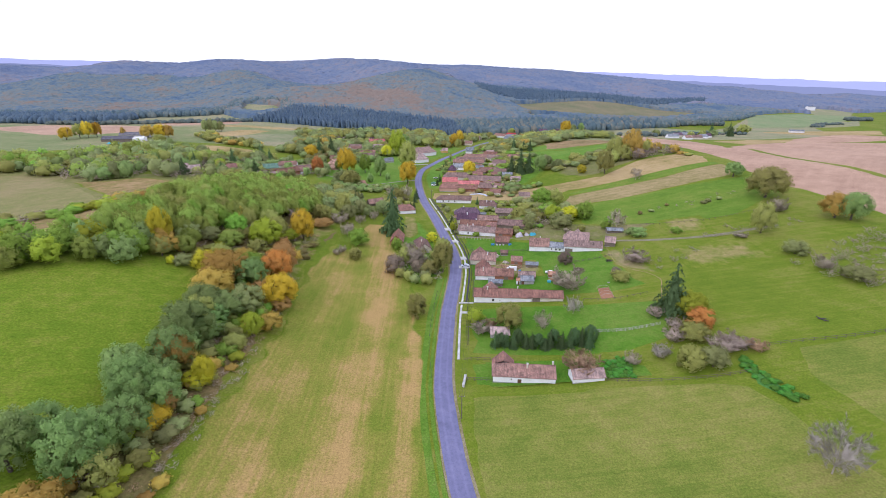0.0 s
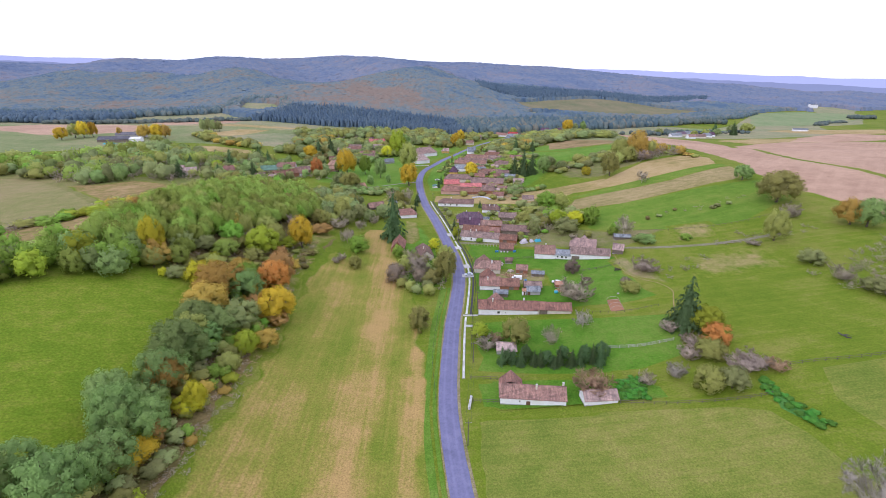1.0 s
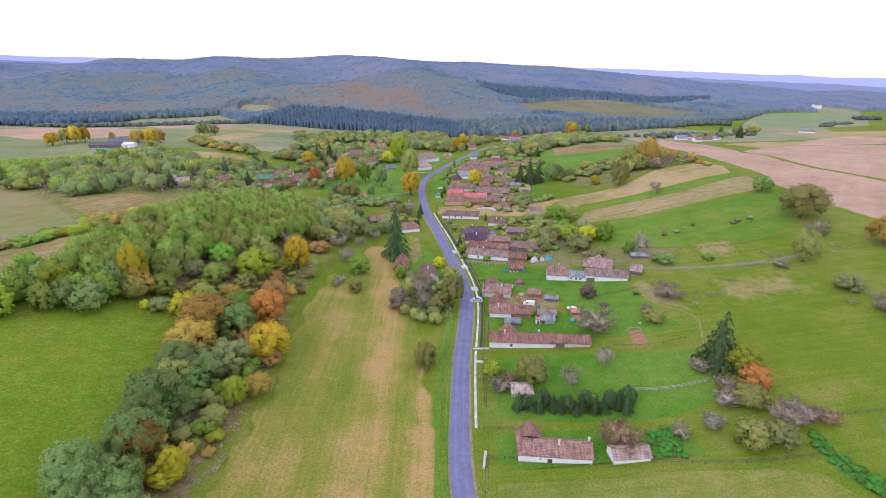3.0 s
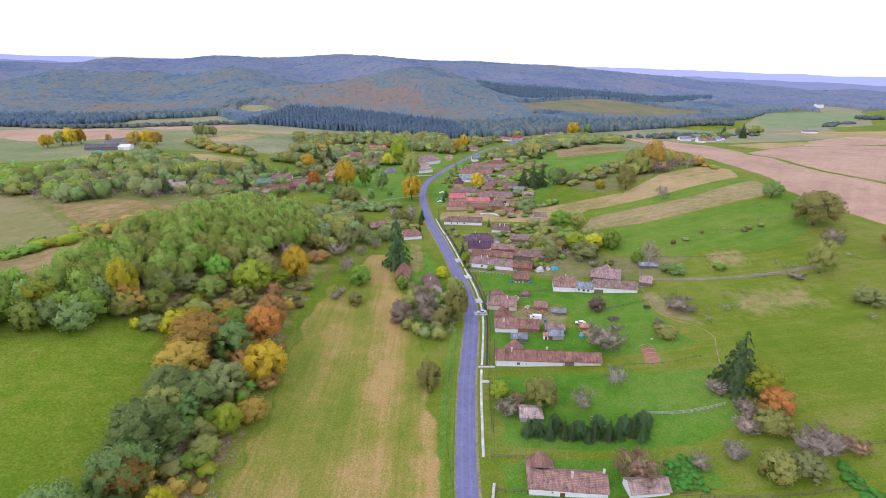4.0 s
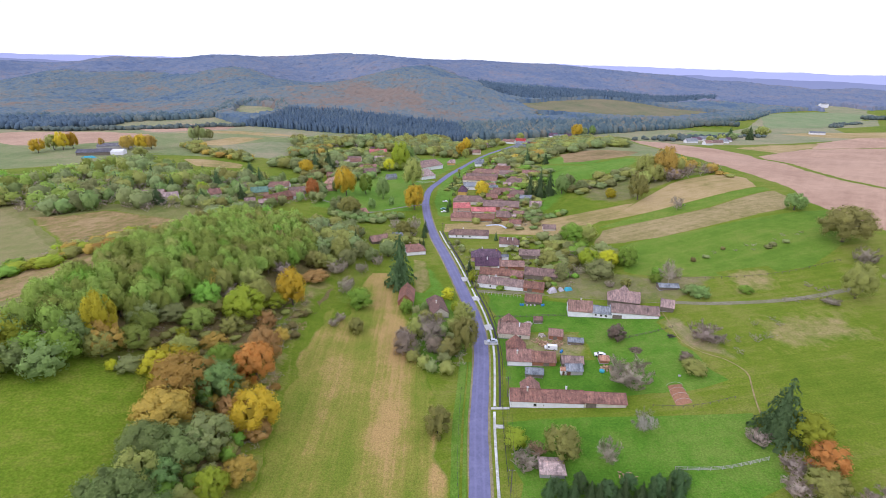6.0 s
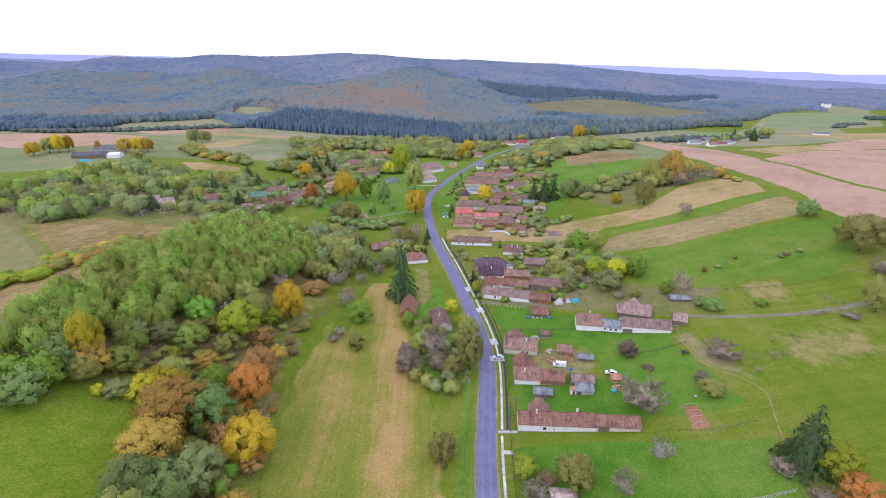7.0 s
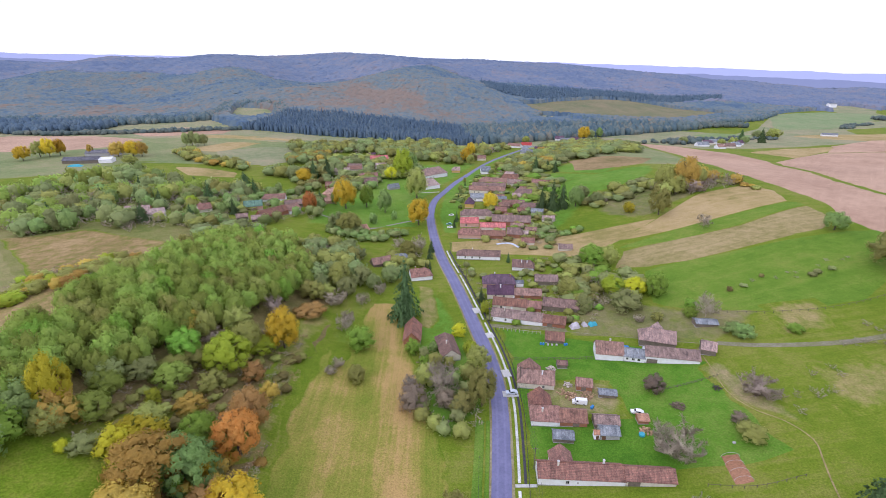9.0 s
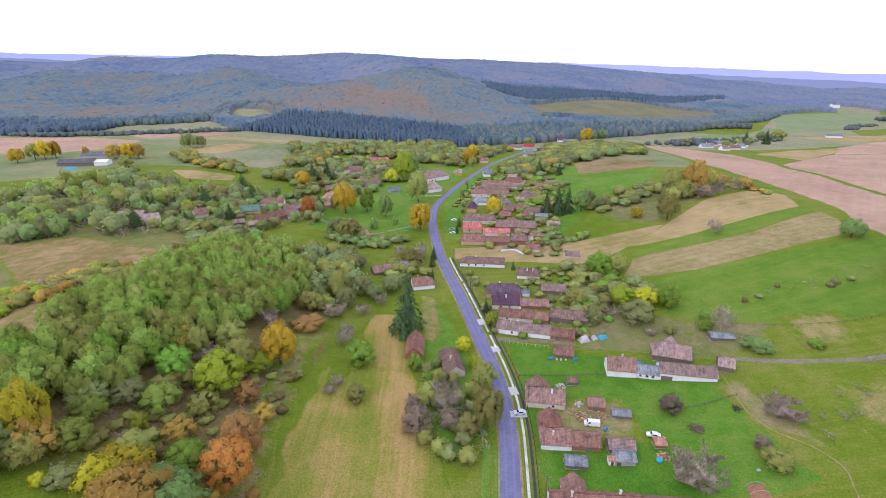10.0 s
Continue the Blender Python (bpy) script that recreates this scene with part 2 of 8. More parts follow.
GREY_WALL = plain("grey_render", (0.42, 0.42, 0.44), (0.3, 0.29, 0.29), 0.7)
BOARDS = plain("weathered_boards", (0.22, 0.18, 0.145), (0.12, 0.1, 0.085), 1.2, relief=0.02)
GLASS, _nt, _b = blank("window_glass", 0.08)
_b.inputs["Base Color"].default_value, _b.inputs["Specular IOR Level"].default_value = (0.02, 0.022, 0.026, 1), 0.6
FRAME = plain("painted_window_frame", (0.5, 0.5, 0.5), (0.35, 0.33, 0.3), 2)
DOORWOOD = plain("brown_door", (0.17, 0.09, 0.05), (0.1, 0.06, 0.04), 2)
CONCRETE = plain("pale_concrete", (0.6, 0.59, 0.6), (0.42, 0.41, 0.41), 0.9, relief=0.01)
POSTWOOD = plain("grey_fence_wood", (0.17, 0.145, 0.12), (0.1, 0.085, 0.07), 2)
METALDARK = plain("dark_fence_mesh", (0.06, 0.065, 0.07), (0.04, 0.04, 0.045), 2)
BARK = plain("bark", (0.13, 0.105, 0.085), (0.075, 0.06, 0.05), 1.5, relief=0.03)
TWIG = plain("bare_twigs", (0.56, 0.48, 0.38), (0.4, 0.335, 0.265), 0.5, spread=0.2)
TWIG_PLUM = plain("purplish_twigs", (0.58, 0.47, 0.405), (0.42, 0.335, 0.29), 0.5, spread=0.2)
TWIG_RUST = plain("rusty_twigs", (0.62, 0.42, 0.27), (0.44, 0.29, 0.19), 0.5, spread=0.2)
TWIG_PALE = plain("pale_twigs", (0.56, 0.5, 0.45), (0.4, 0.355, 0.32), 0.5, spread=0.2)
LEAVES = {
    "green": leaf_material("green_leaves", (0.33, 0.5, 0.08), (0.2, 0.32, 0.055)),
    "dark": leaf_material("dark_green_leaves", (0.32, 0.42, 0.14), (0.21, 0.285, 0.1)),
    "poplar": leaf_material("poplar_leaves", (0.375, 0.465, 0.1), (0.255, 0.325, 0.075)),
    "olive": leaf_material("olive_leaves", (0.44, 0.45, 0.13), (0.3, 0.31, 0.1)),
    "lime": leaf_material("yellow_green_leaves", (0.43, 0.48, 0.048), (0.33, 0.41, 0.05)),
    "yellow": leaf_material("yellow_leaves", (0.62, 0.58, 0.04), (0.5, 0.47, 0.045)),
    "gold": leaf_material("golden_leaves", (0.68, 0.5, 0.045), (0.5, 0.36, 0.045)),
    "orange": leaf_material("orange_leaves", (0.7, 0.36, 0.1), (0.53, 0.26, 0.075)),
    "umber": leaf_material("olive_brown_leaves", (0.33, 0.29, 0.1), (0.21, 0.185, 0.075)),
    "rust": leaf_material("rusty_leaves", (0.58, 0.38, 0.14), (0.4, 0.26, 0.1)),
    "brown": leaf_material("brown_leaves", (0.58, 0.415, 0.1), (0.41, 0.285, 0.075)),
    "plum": leaf_material("purple_brown_leaves", (0.36, 0.285, 0.22), (0.23, 0.185, 0.15)),
    "greygreen": leaf_material("grey_green_leaves", (0.385, 0.42, 0.17), (0.265, 0.29, 0.12)),
    "nettle": leaf_material("nettle_leaves", (0.15, 0.36, 0.055), (0.09, 0.26, 0.04)),
    "spruce": leaf_material("spruce_needles", (0.14, 0.215, 0.085), (0.075, 0.125, 0.055)),
    "pine": leaf_material("pine_needles", (0.29, 0.41, 0.135), (0.185, 0.27, 0.09)),
    # green paled and greyed: haze over the farther groves put into the leaf colour
    "sage": leaf_material("hazed_pale_leaves", (0.345, 0.405, 0.17), (0.24, 0.285, 0.12)),
}

# ---- terrain ----
XK = [-500, -300, -200, -130, -100, -70, -40, 0, 50, 120, 190, 320, 600]
YK = [100, 240, 340, 480, 640, 850, 1100]
HK = [[31, 29, 31, 28, 21, 12, 3, -1, 1, 10, 17, 26, 30],
      [26, 20, 24, 29, 20, 9.5, 4.0, 2, 4, 11, 20, 28, 34],
      [26, 20.5, 23, 18.5, 14, 9, 5.5, 5, 6, 14, 26, 31, 30],
      [26, 22, 15.5, 10.5, 9.5, 8.5, 8, 7, 9, 18, 27, 24, 20],
      [26, 22, 14, 12, 11, 9.5, 8, 6, 8, 14, 18, 10, 4],
      [24, 24, 18, 15.2, 14, 11, 8, 3, 2, 2, 3, 0, -8],
      [30, 30, 28, 24, 22, 19, 16, 6, 0, -6, -8, -10, -15]]
RX = [-3200, -2000, -1490, -980, -559, -216, 296, 811, 1332, 1855, 3200]
RZ = [140, 150, 162, 163, 181, 171, 148, 124, 97, 80, 70]
FY = [900, 900, 900, 900, 900, 860, 960, 1180, 1500, 1900, 2400]


def smooth(a, b, x):
    u = np.clip((x - a) / (b - a), 0, 1)
    return u * u * (3 - 2 * u)


def cubic(knots, values, u):
    """Catmull-Rom along the first axis of values."""
    k = np.asarray(knots, float)
    v = np.asarray(values, float)
    u = np.clip(u, k[0], k[-1])
    i = np.clip(np.searchsorted(k, u, side="right") - 1, 0, len(k) - 2)
    m = np.gradient(v, k, axis=0)
    w = k[i + 1] - k[i]
    s = (u - k[i]) / w
    return (v[i] * (2 * s**3 - 3 * s**2 + 1) + m[i] * w * (s**3 - 2 * s**2 + s)
            + v[i + 1] * (-2 * s**3 + 3 * s**2) + m[i + 1] * w * (s**3 - s**2))


def height(x, y):
    """The ground's height over the plan, for single numbers or arrays."""
    x, y = np.broadcast_arrays(np.asarray(x, float), np.asarray(y, float))
    shape = x.shape
    x, y = x.ravel(), y.ravel()
    rows = np.array([cubic(XK, r, x) for r in HK])
    k = np.asarray(YK, float)
    yy = np.clip(y, k[0], k[-1])
    i = np.clip(np.searchsorted(k, yy, side="right") - 1, 0, len(k) - 2)
    s = (yy - k[i]) / (k[i + 1] - k[i])
    s = s * s * (3 - 2 * s) * 0.5 + s * 0.5
    j = np.arange(len(x))
    z = rows[i, j] * (1 - s) + rows[i + 1, j] * s
    front = np.interp(x, RX, FY)
    top = np.interp(x, RX, RZ)
    u = np.clip((y - front) / 1450, 0, 1)
    rise = 0.45 * u + 0.55 * u * u * (3 - 2 * u)
    fold = (1 - 0.7 * smooth(60, 320, x)) * (24 * np.sin(x / 173 + 1.3 + y / 640) * np.sin(y / 330 + x / 900)
            + 13 * np.sin(x / 83 + y / 190 + 0.6) + 7 * np.sin(x / 47 - y / 71))
    z = z + (top - z) * rise + fold * smooth(0.05, 0.3, u) * (1 - 0.75 * smooth(0.7, 1.0, u))
    dome = 42 * np.exp(-((x + 150) / 190) ** 2 - ((y - 1330) / 210) ** 2)
    z = z + dome
    z = z - 120 * smooth(2500, 3400, y)
    z = z + 0.25 * np.sin(x / 19 + y / 31) * np.sin(y / 23 - x / 41)
    return z.reshape(shape)


def mesh_from(name, verts, faces, mats, face_mats=None, shade=False):
    me = bpy.data.meshes.new(name)
    me.from_pydata([tuple(map(float, v)) for v in verts], [], [tuple(map(int, f)) for f in faces])
    for m in mats:
        me.materials.append(m)
    if face_mats is not None:
        me.polygons.foreach_set("material_index", np.asarray(face_mats, np.int32))
    if shade:
        me.polygons.foreach_set("use_smooth", np.ones(len(me.polygons), bool))
    me.update()
    return me


def part(name, verts, faces, material, parent=None, label=""):
    """Links one mesh as a part under a thing or a part."""
    ob = new(name, mesh_from(name, verts, faces, [material]))
    if parent is not None:
        ob.parent = parent
    return tagged(ob, label)


def thing(name, x, y, z, turn=0.0, label="", category="", group="", kind=""):
    e = new(name)
    e.empty_display_size = 0.5
    e.matrix_basis = pose(x, y, z, 0, 0, turn)
    return tagged(e, label, category, group, kind)


def grid_faces(nu, nv):
    i, j = np.meshgrid(np.arange(nu - 1), np.arange(nv - 1), indexing="ij")
    a = (i * nv + j).ravel()
    return np.stack([a, a + nv, a + nv + 1, a + 1], 1)


xs = np.concatenate([np.arange(-4700, -800, 75), np.arange(-800, -350, 18), np.arange(-350, -240, 7), np.arange(-240, -20, 3.5), np.arange(-20, 350, 7), np.arange(350, 900, 18), np.arange(900, 4701, 75)])
ys = np.concatenate([np.arange(-900, -90, 30), np.arange(-90, 700, 6), np.arange(700, 1300, 12), np.arange(1300, 4701, 30)])
gx, gy = np.meshgrid(xs, ys, indexing="ij")
gz = height(gx, gy)
ground = new("ground", mesh_from("ground", np.stack([gx.ravel(), gy.ravel(), gz.ravel()], 1), grid_faces(len(xs), len(ys)), [GRASS], shade=True))
tagged(ground, "rolling green meadow ground of the valley", "ground", kind="structure")


def inside(poly, x, y):
    p = np.asarray(poly, float)
    res = np.zeros(np.shape(x), bool)
    for (x0, y0), (x1, y1) in zip(p, np.roll(p, -1, 0)):
        if y0 != y1:
            cross = ((y0 > y) != (y1 > y)) & (x < (x1 - x0) * (y - y0) / (y1 - y0) + x0)
            res ^= cross
    return res


def patch(name, poly, material, label, step=4.0, lift=0.06, ragged=0.6, turn=0.0, category="field", fade=0.0):
    """A sheet of other ground draped on the terrain inside a plan outline, swept line by line across the direction turn."""
    c, s = math.cos(radians(turn)), math.sin(radians(turn))
    q = [(x * c + y * s, -x * s + y * c) for x, y in poly]
    v0, v1 = min(b for a, b in q), max(b for a, b in q)
    n = max(3, int((v1 - v0) / step))
    m = max(4, min(110, int((max(a for a, b in q) - min(a for a, b in q)) / step)))
    verts, cover = [], []
    for k in range(n + 1):
        v = v0 + (v1 - v0) * min(max(k / n, 0.002), 0.998)
        cut = []
        for (a0, b0), (a1, b1) in zip(q, q[1:] + q[:1]):
            if (b0 > v) != (b1 > v):
                cut.append(a0 + (a1 - a0) * (v - b0) / (b1 - b0))
        lo, hi = min(cut), max(cut)
        lo += ragged * (noise.noise((v * 0.11, lo * 0.01, 3.0)) * 1.6 + noise.noise((v * 0.6, 1.0, 7.0)) * 0.6)
        hi += ragged * (noise.noise((v * 0.11, hi * 0.01, 9.0)) * 1.6 + noise.noise((v * 0.6, 5.0, 2.0)) * 0.6)
        for j in range(m + 1):
            u = lo + (hi - lo) * j / m
            verts.append((u * c - v * s, u * s + v * c))
            if fade:
                cover.append(min(1.0, min(u - lo, hi - u, v - v0, v1 - v) / fade))
    verts = np.array(verts)
    z = (height(verts[:, 0], verts[:, 1]) + lift).reshape(n + 1, m + 1)
    # the rim of the sheet runs into the ground
    z[0], z[-1] = z[0] - lift - 0.12, z[-1] - lift - 0.12
    z[1:-1, 0], z[1:-1, -1] = z[1:-1, 0] - lift - 0.12, z[1:-1, -1] - lift - 0.12
    ob = new(name, mesh_from(name, np.column_stack([verts, z.ravel()]), grid_faces(n + 1, m + 1), [material], shade=True))
    if fade:
        ob.data.attributes.new("cover", "FLOAT", "POINT").data.foreach_set("value", np.array(cover, np.float32))
    return tagged(ob, label, category, kind="structure")


# ---- fields ----
patch("mown_meadow", [(-60, -60), (-57.1, 58.9), (-58.7, 91.7), (-58, 113.7), (-57.4, 141.8), (-60.5, 182.4), (-59.2, 224.6), (-59, 278.6), (-32.9, 285.4), (-22, 230), (-13, 207), (-11, 169), (-7, 152), (-5, 134), (-4, 108), (1, 60), (14, 20), (50, -60)], HAY, "mown meadow beside the road with pale drying stripes", 2.5, 0.07, 1.8, fade=4)
patch("scrub_edge", [(-76.3, 58), (-77.9, 102.9), (-81.7, 139), (-88.2, 160.4), (-94.5, 181.5), (-75.5, 210.8), (-64, 182.4), (-60.4, 141.1), (-60.5, 113.3), (-60.4, 58.7)], SCRUB, "brown leaf litter and scrub below the stream trees", 2.0, 0.11, 1.5)
patch("woodland_floor", [(-141.6, 336.1), (-100, 345.5), (-68.8, 294.2), (-58.6, 254.2), (-63.6, 217.6), (-75.4, 204), (-107.7, 182), (-126, 177.4), (-166.9, 216.6), (-174.2, 268.4), (-148, 294.7)], SCRUB, "brown leaf litter of the young wood", 3.5, 0.12, 2.0)
patch("stubble_field", [(306, 864), (350, 832), (384, 740), (379, 651), (312, 484), (293, 410), (290, 300), (300, 200), (240, 200), (231, 239), (230, 263), (220, 296), (218, 340), (232, 376), (237, 425), (236, 494), (278, 641)], STUBBLE, "wide pinkish-brown stubble field on the rise", 5, 0.2, 1.5)
patch("stubble_field", [(384, 645), (543, 774), (647, 804), (760, 790), (600, 500), (420, 250), (310, 200), (296, 300), (298, 412), (320, 490)], STUBBLE, "pinkish-brown stubble field beyond the track", 5, 0.2, 1.5)
patch("stubble_field", [(639, 885), (815, 992), (900, 900), (690, 815), (558, 788)], STUBBLE, "far strip of brown stubble", 12, 0.6, 1.0)
patch("fallow_field", [(92, 355), (131, 385), (173, 419), (217, 432), (225, 413), (215, 383), (177, 372), (128, 360)], TAN, "straw-coloured fallow strip on the slope", 4, 0.12)
patch("green_strip", [(92, 346), (127, 360), (177, 371), (215, 382), (219, 373), (165, 352), (120, 344), (92, 342)], RICH, "narrow bright green crop strip", 3, 0.1)
patch("fallow_field", [(78, 315), (92, 341), (120, 344), (165, 351), (217, 371), (216, 352), (203, 331), (153, 322), (107, 314)], BRACKEN_SOFT, "dull brown fallow strip on the slope", 4, 0.12)
patch("green_field", [(82, 276), (92, 313), (153, 320), (200, 326), (225, 325), (215, 290), (162, 258), (127, 260), (98, 268)], RICH, "bright green young crop on the slope", 4, 0.1)
patch("fallow_field", [(-9, 373), (37, 366), (76, 375), (105, 381), (131, 385), (95, 354), (67, 337), (35, 346), (-9, 352)], TAN, "brown maize stubble behind the houses", 4, 0.12)
patch("fallow_field", [(117, 552), (127, 614), (176, 631), (223, 606), (188, 551), (146, 541)], BRACKEN, "brown tilled strip behind the village", 6, 0.25)
patch("stubble_field", [(-499, 612), (-700, 720), (-640, 770), (-527, 781), (-409, 735), (-416.2, 663.3), (-455, 626)], STUBBLE, "pale pinkish stubble field on the far rise", 10, 0.4, 1.0)
patch("bracken_clearing", [(-263.2, 330.5), (-238.5, 329.8), (-219.6, 345.4), (-196, 333.2), (-162.2, 323.7), (-151.1, 283.5), (-167.7, 276.1), (-181.8, 263.9), (-195.4, 271.1), (-239.2, 310.1)], BRACKEN_FADE, "rust-brown rough grass clearing", 3, 0.17, 2.0, fade=5)
patch("bracken_clearing", [(-238.1, 176), (-214.1, 214.3), (-192.7, 234.1), (-180.1, 250.7), (-159.2, 261.8), (-141.9, 271.6), (-134.7, 237), (-142.9, 211), (-164.6, 196.8), (-195.4, 163.8)], BRACKEN_FADE, "brown rough grass by the young wood", 3, 0.17, 2.0, fade=4)
OLIVE_ROUGH = field_material("olive_rough_grass", ((0.135, 0.165, 0.04), (0.19, 0.195, 0.062), (0.255, 0.22, 0.1)), mid=0.2)
patch("rough_pasture", [(-271.3, 157.3), (-223.8, 202.8), (-200, 234), (-186, 250.6), (-191.5, 266.9), (-245.7, 314.8), (-287.3, 347.1), (-329.7, 367.7), (-440.2, 372.2), (-464, 276.9), (-374.4, 170.9)], field_material("rough_pasture_grass", ((0.17, 0.2, 0.06), (0.23, 0.22, 0.085), (0.29, 0.24, 0.12))), "dull green rough pasture", 4, 0.13, 2.0)
patch("rough_pasture", [(-466.6, 138.6), (-169.7, 141.2), (-143.5, 164.2), (-144, 264), (-127, 339.5), (-144.2, 358.6), (-234.2, 363.7), (-329.8, 459.8), (-520.3, 460.2)], OLIVE_ROUGH, "dull olive rough grass round the wood", 4, 0.1, 2.0)
patch("pale_field", [(-258.3, 600.6), (-290.1, 655.3), (-239, 716), (-185, 712), (-177.8, 639.4), (-205.4, 589.1)], PALE_HAZED, "pale green field between hedges", 8, 0.3)
patch("fallow_field", [(-283.1, 552.3), (-257.4, 558.8), (-213.6, 546.5), (-208.8, 521.9), (-250.5, 519)], TAN, "small brown fallow patch", 5, 0.2)
patch("stubble_field", [(-483, 801), (-463, 888), (-337, 851), (-332, 798), (-425, 759)], STUBBLE, "far pinkish strip of stubble", 10, 0.5)
patch("garden_lawn", [(12, 264), (30, 258), (48, 250), (84, 238), (90, 225), (86, 205), (88, 186), (62, 182), (12.5, 183)], LUSH, "bright green gardens behind the houses", 2.5, 0.05, 1.6, fade=3.5)
patch("garden_lawn", [(10.5, 176), (88, 172), (84, 155), (82, 146), (58, 138), (9, 142)], LUSH, "bright green orchard grass", 2.5, 0.045, 1.6, fade=3.5)
patch("garden_lawn", [(8, 138), (52, 136), (66, 132), (66, 124), (9, 123)], LUSH, "green garden grass round the white farmhouse", 2.5, 0.042, 1.0, fade=2.5)
patch("hay_meadow", [(78, -60), (32, 15), (16, 52), (10, 68), (7.5, 90), (7, 110), (8, 121), (40, 121.5), (66, 119.5), (88, 118), (92, 108), (96, 88), (102, 60), (130, -60)], OLIVE_FIELD, "yellowish olive hay meadow beside the road", 3.0, 0.05, 0.5)
patch("hay_meadow", [(116, 40), (108, 88), (104, 118), (110, 131), (142, 132.5), (190, 139), (230, 130), (220, 40)], OLIVE_FIELD, "olive hay meadow below the field fence", 4.0, 0.05, 0.5)
patch("nettle_bed", [(53, 136), (62, 136), (59, 125), (51, 126)], NETTLE, "dense dark green nettle bed", 1.0, 0.25)
patch("nettle_bed", [(92, 129), (95, 129), (95, 119), (98, 108), (95, 108), (91, 116)], NETTLE, "dense dark green weed strip", 1.0, 0.25)
patch("garden_bed", [(66, 187), (72, 188), (71, 178), (65, 177)], SOIL, "freshly dug reddish garden bed", 1.0, 0.15, 0.1)
patch("hill_clearing", [(-397, 965), (-423, 1056), (-349, 1035), (-319, 991), (-344, 944)], PALE_HAZED, "pale green clearing on the wooded hill", 10, 0.6)
patch("hill_clearing", [(178, 1326), (284, 1420), (608, 1568), (795, 1445), (546, 1252), (334, 1223), (213, 1211)], DULL, "olive brown clearing on the wooded hill", 14, 0.8)
patch("pale_field", [(196, 1151), (212, 1204), (278, 1212), (262, 1170)], PALE_HAZED, "pale green forest meadow", 10, 0.8)
WORN = field_material("worn_yard_grass", ((0.16, 0.2, 0.045), (0.25, 0.23, 0.1), (0.35, 0.27, 0.16)), mid=0.35, soft=True)
TAN_SOFT = field_material("dry_meadow_grass", ((0.21, 0.215, 0.06), (0.28, 0.245, 0.09), (0.35, 0.275, 0.13)), mid=0.2, along=91, rows=2.5, soft=True)
# haze over the far pastures is painted into these grass tones
PALE_HAZED_SOFT = field_material("hazy_pasture", ((0.16, 0.21, 0.085), (0.215, 0.245, 0.11), (0.28, 0.265, 0.145)), soft=1.5)
LUSH_SOFT = field_material("lush_grass_edge", ((0.085, 0.19, 0.02), (0.12, 0.245, 0.028), (0.175, 0.265, 0.05)), mid=0.2, soft=True)
OLIVE_SOFT = field_material("rough_olive_growth", ((0.13, 0.155, 0.05), (0.19, 0.185, 0.075), (0.26, 0.22, 0.12)), mid=0.25, soft=True)
patch("far_pasture", [(-900.4, 470.2), (-430, 455), (-339.8, 499.8), (-320, 560), (-210.4, 586.1), (-130, 700), (-60, 745), (20, 800), (-60, 812), (-330, 860), (-640, 810), (-900, 800)], PALE_HAZED_SOFT, "wide pale hazy pasture of the far rise", 7, 0.15, 3.0, fade=25)
patch("far_pasture", [(150, 570), (235, 520), (275, 640), (310, 860), (300, 985), (150, 880), (20, 830), (130, 800), (150, 700)], PALE_HAZED_SOFT, "pale hazy pasture beyond the village", 7, 0.1, 3.0, fade=18)
patch("village_lawn", [(-110.1, 385.5), (-91.2, 382.7), (-62.1, 392.4), (-26, 398), (-26, 440), (-23, 470), (-17, 497), (-5, 535), (13, 590), (32, 640), (18, 660), (-20, 640), (-60.1, 618.6), (-100.2, 561.3), (-112.7, 473)], LUSH_SOFT, "bright green village green", 4, 0.12, 2.0, fade=9)
patch("village_lawn", [(-13, 385), (-2, 385), (0, 420), (2, 450), (8, 485), (14, 520), (26, 580), (40, 625), (62, 672), (54, 676), (26, 620), (4, 560), (-9, 515), (-14, 470), (-17, 430)], LUSH_SOFT, "bright green verge before the farmhouses", 3, 0.12, 0.6, fade=2.5)
patch("garden_lawn", [(48, 350), (58, 420), (64, 470), (66, 520), (95, 560), (140, 520), (130, 470), (105, 440), (86, 412), (62, 372)], LUSH_SOFT, "bright green orchard grass behind the farmhouses", 4, 0.12, 3.0, fade=9)
patch("garden_lawn", [(90, 575), (130, 600), (150, 580), (160, 545), (140, 520), (100, 555)], LUSH_SOFT, "bright green strip on the slope", 4, 0.12, 2.0, fade=6)
patch("garden_lawn", [(74, 450), (84, 490), (104, 515), (150, 530), (190, 540), (182, 510), (160, 480), (112, 458)], LUSH_SOFT, "bright green orchard grass on the slope", 3, 0.16, 2.0, fade=5)
patch("cottage_grass", [(-28, 290), (-16, 300), (-9, 280), (-3, 262), (1, 240), (2, 215), (-4, 200), (-14, 196), (-20, 206), (-24, 232)], LUSH_SOFT, "lush overgrown grass round the old cottages", 2.5, 0.09, 1.5, fade=4)
patch("cottage_grass", [(-62.2, 248.1), (-59.4, 297), (-47.8, 304.9), (-44.7, 282.9), (-45.3, 246.2), (-52.8, 226.9)], LUSH_SOFT, "green orchard grass below the wood edge", 2.5, 0.12, 2.5, fade=14)
patch("worn_grass", [(18, 205), (50, 203), (48, 224), (28, 227), (16, 222)], WORN, "worn muddy yard grass", 1.5, 0.08, 1.2, fade=6)
patch("worn_grass", [(99, 194), (82, 206), (79, 228), (90, 232), (97, 214)], WORN, "worn earthy strip beside the gardens", 1.5, 0.1, 1.6, fade=5)
patch("dry_strip", [(104, 196), (112, 226), (156, 222), (148, 196)], TAN_SOFT, "dry patch of grass on the slope", 2.0, 0.06, 3.0, fade=12)
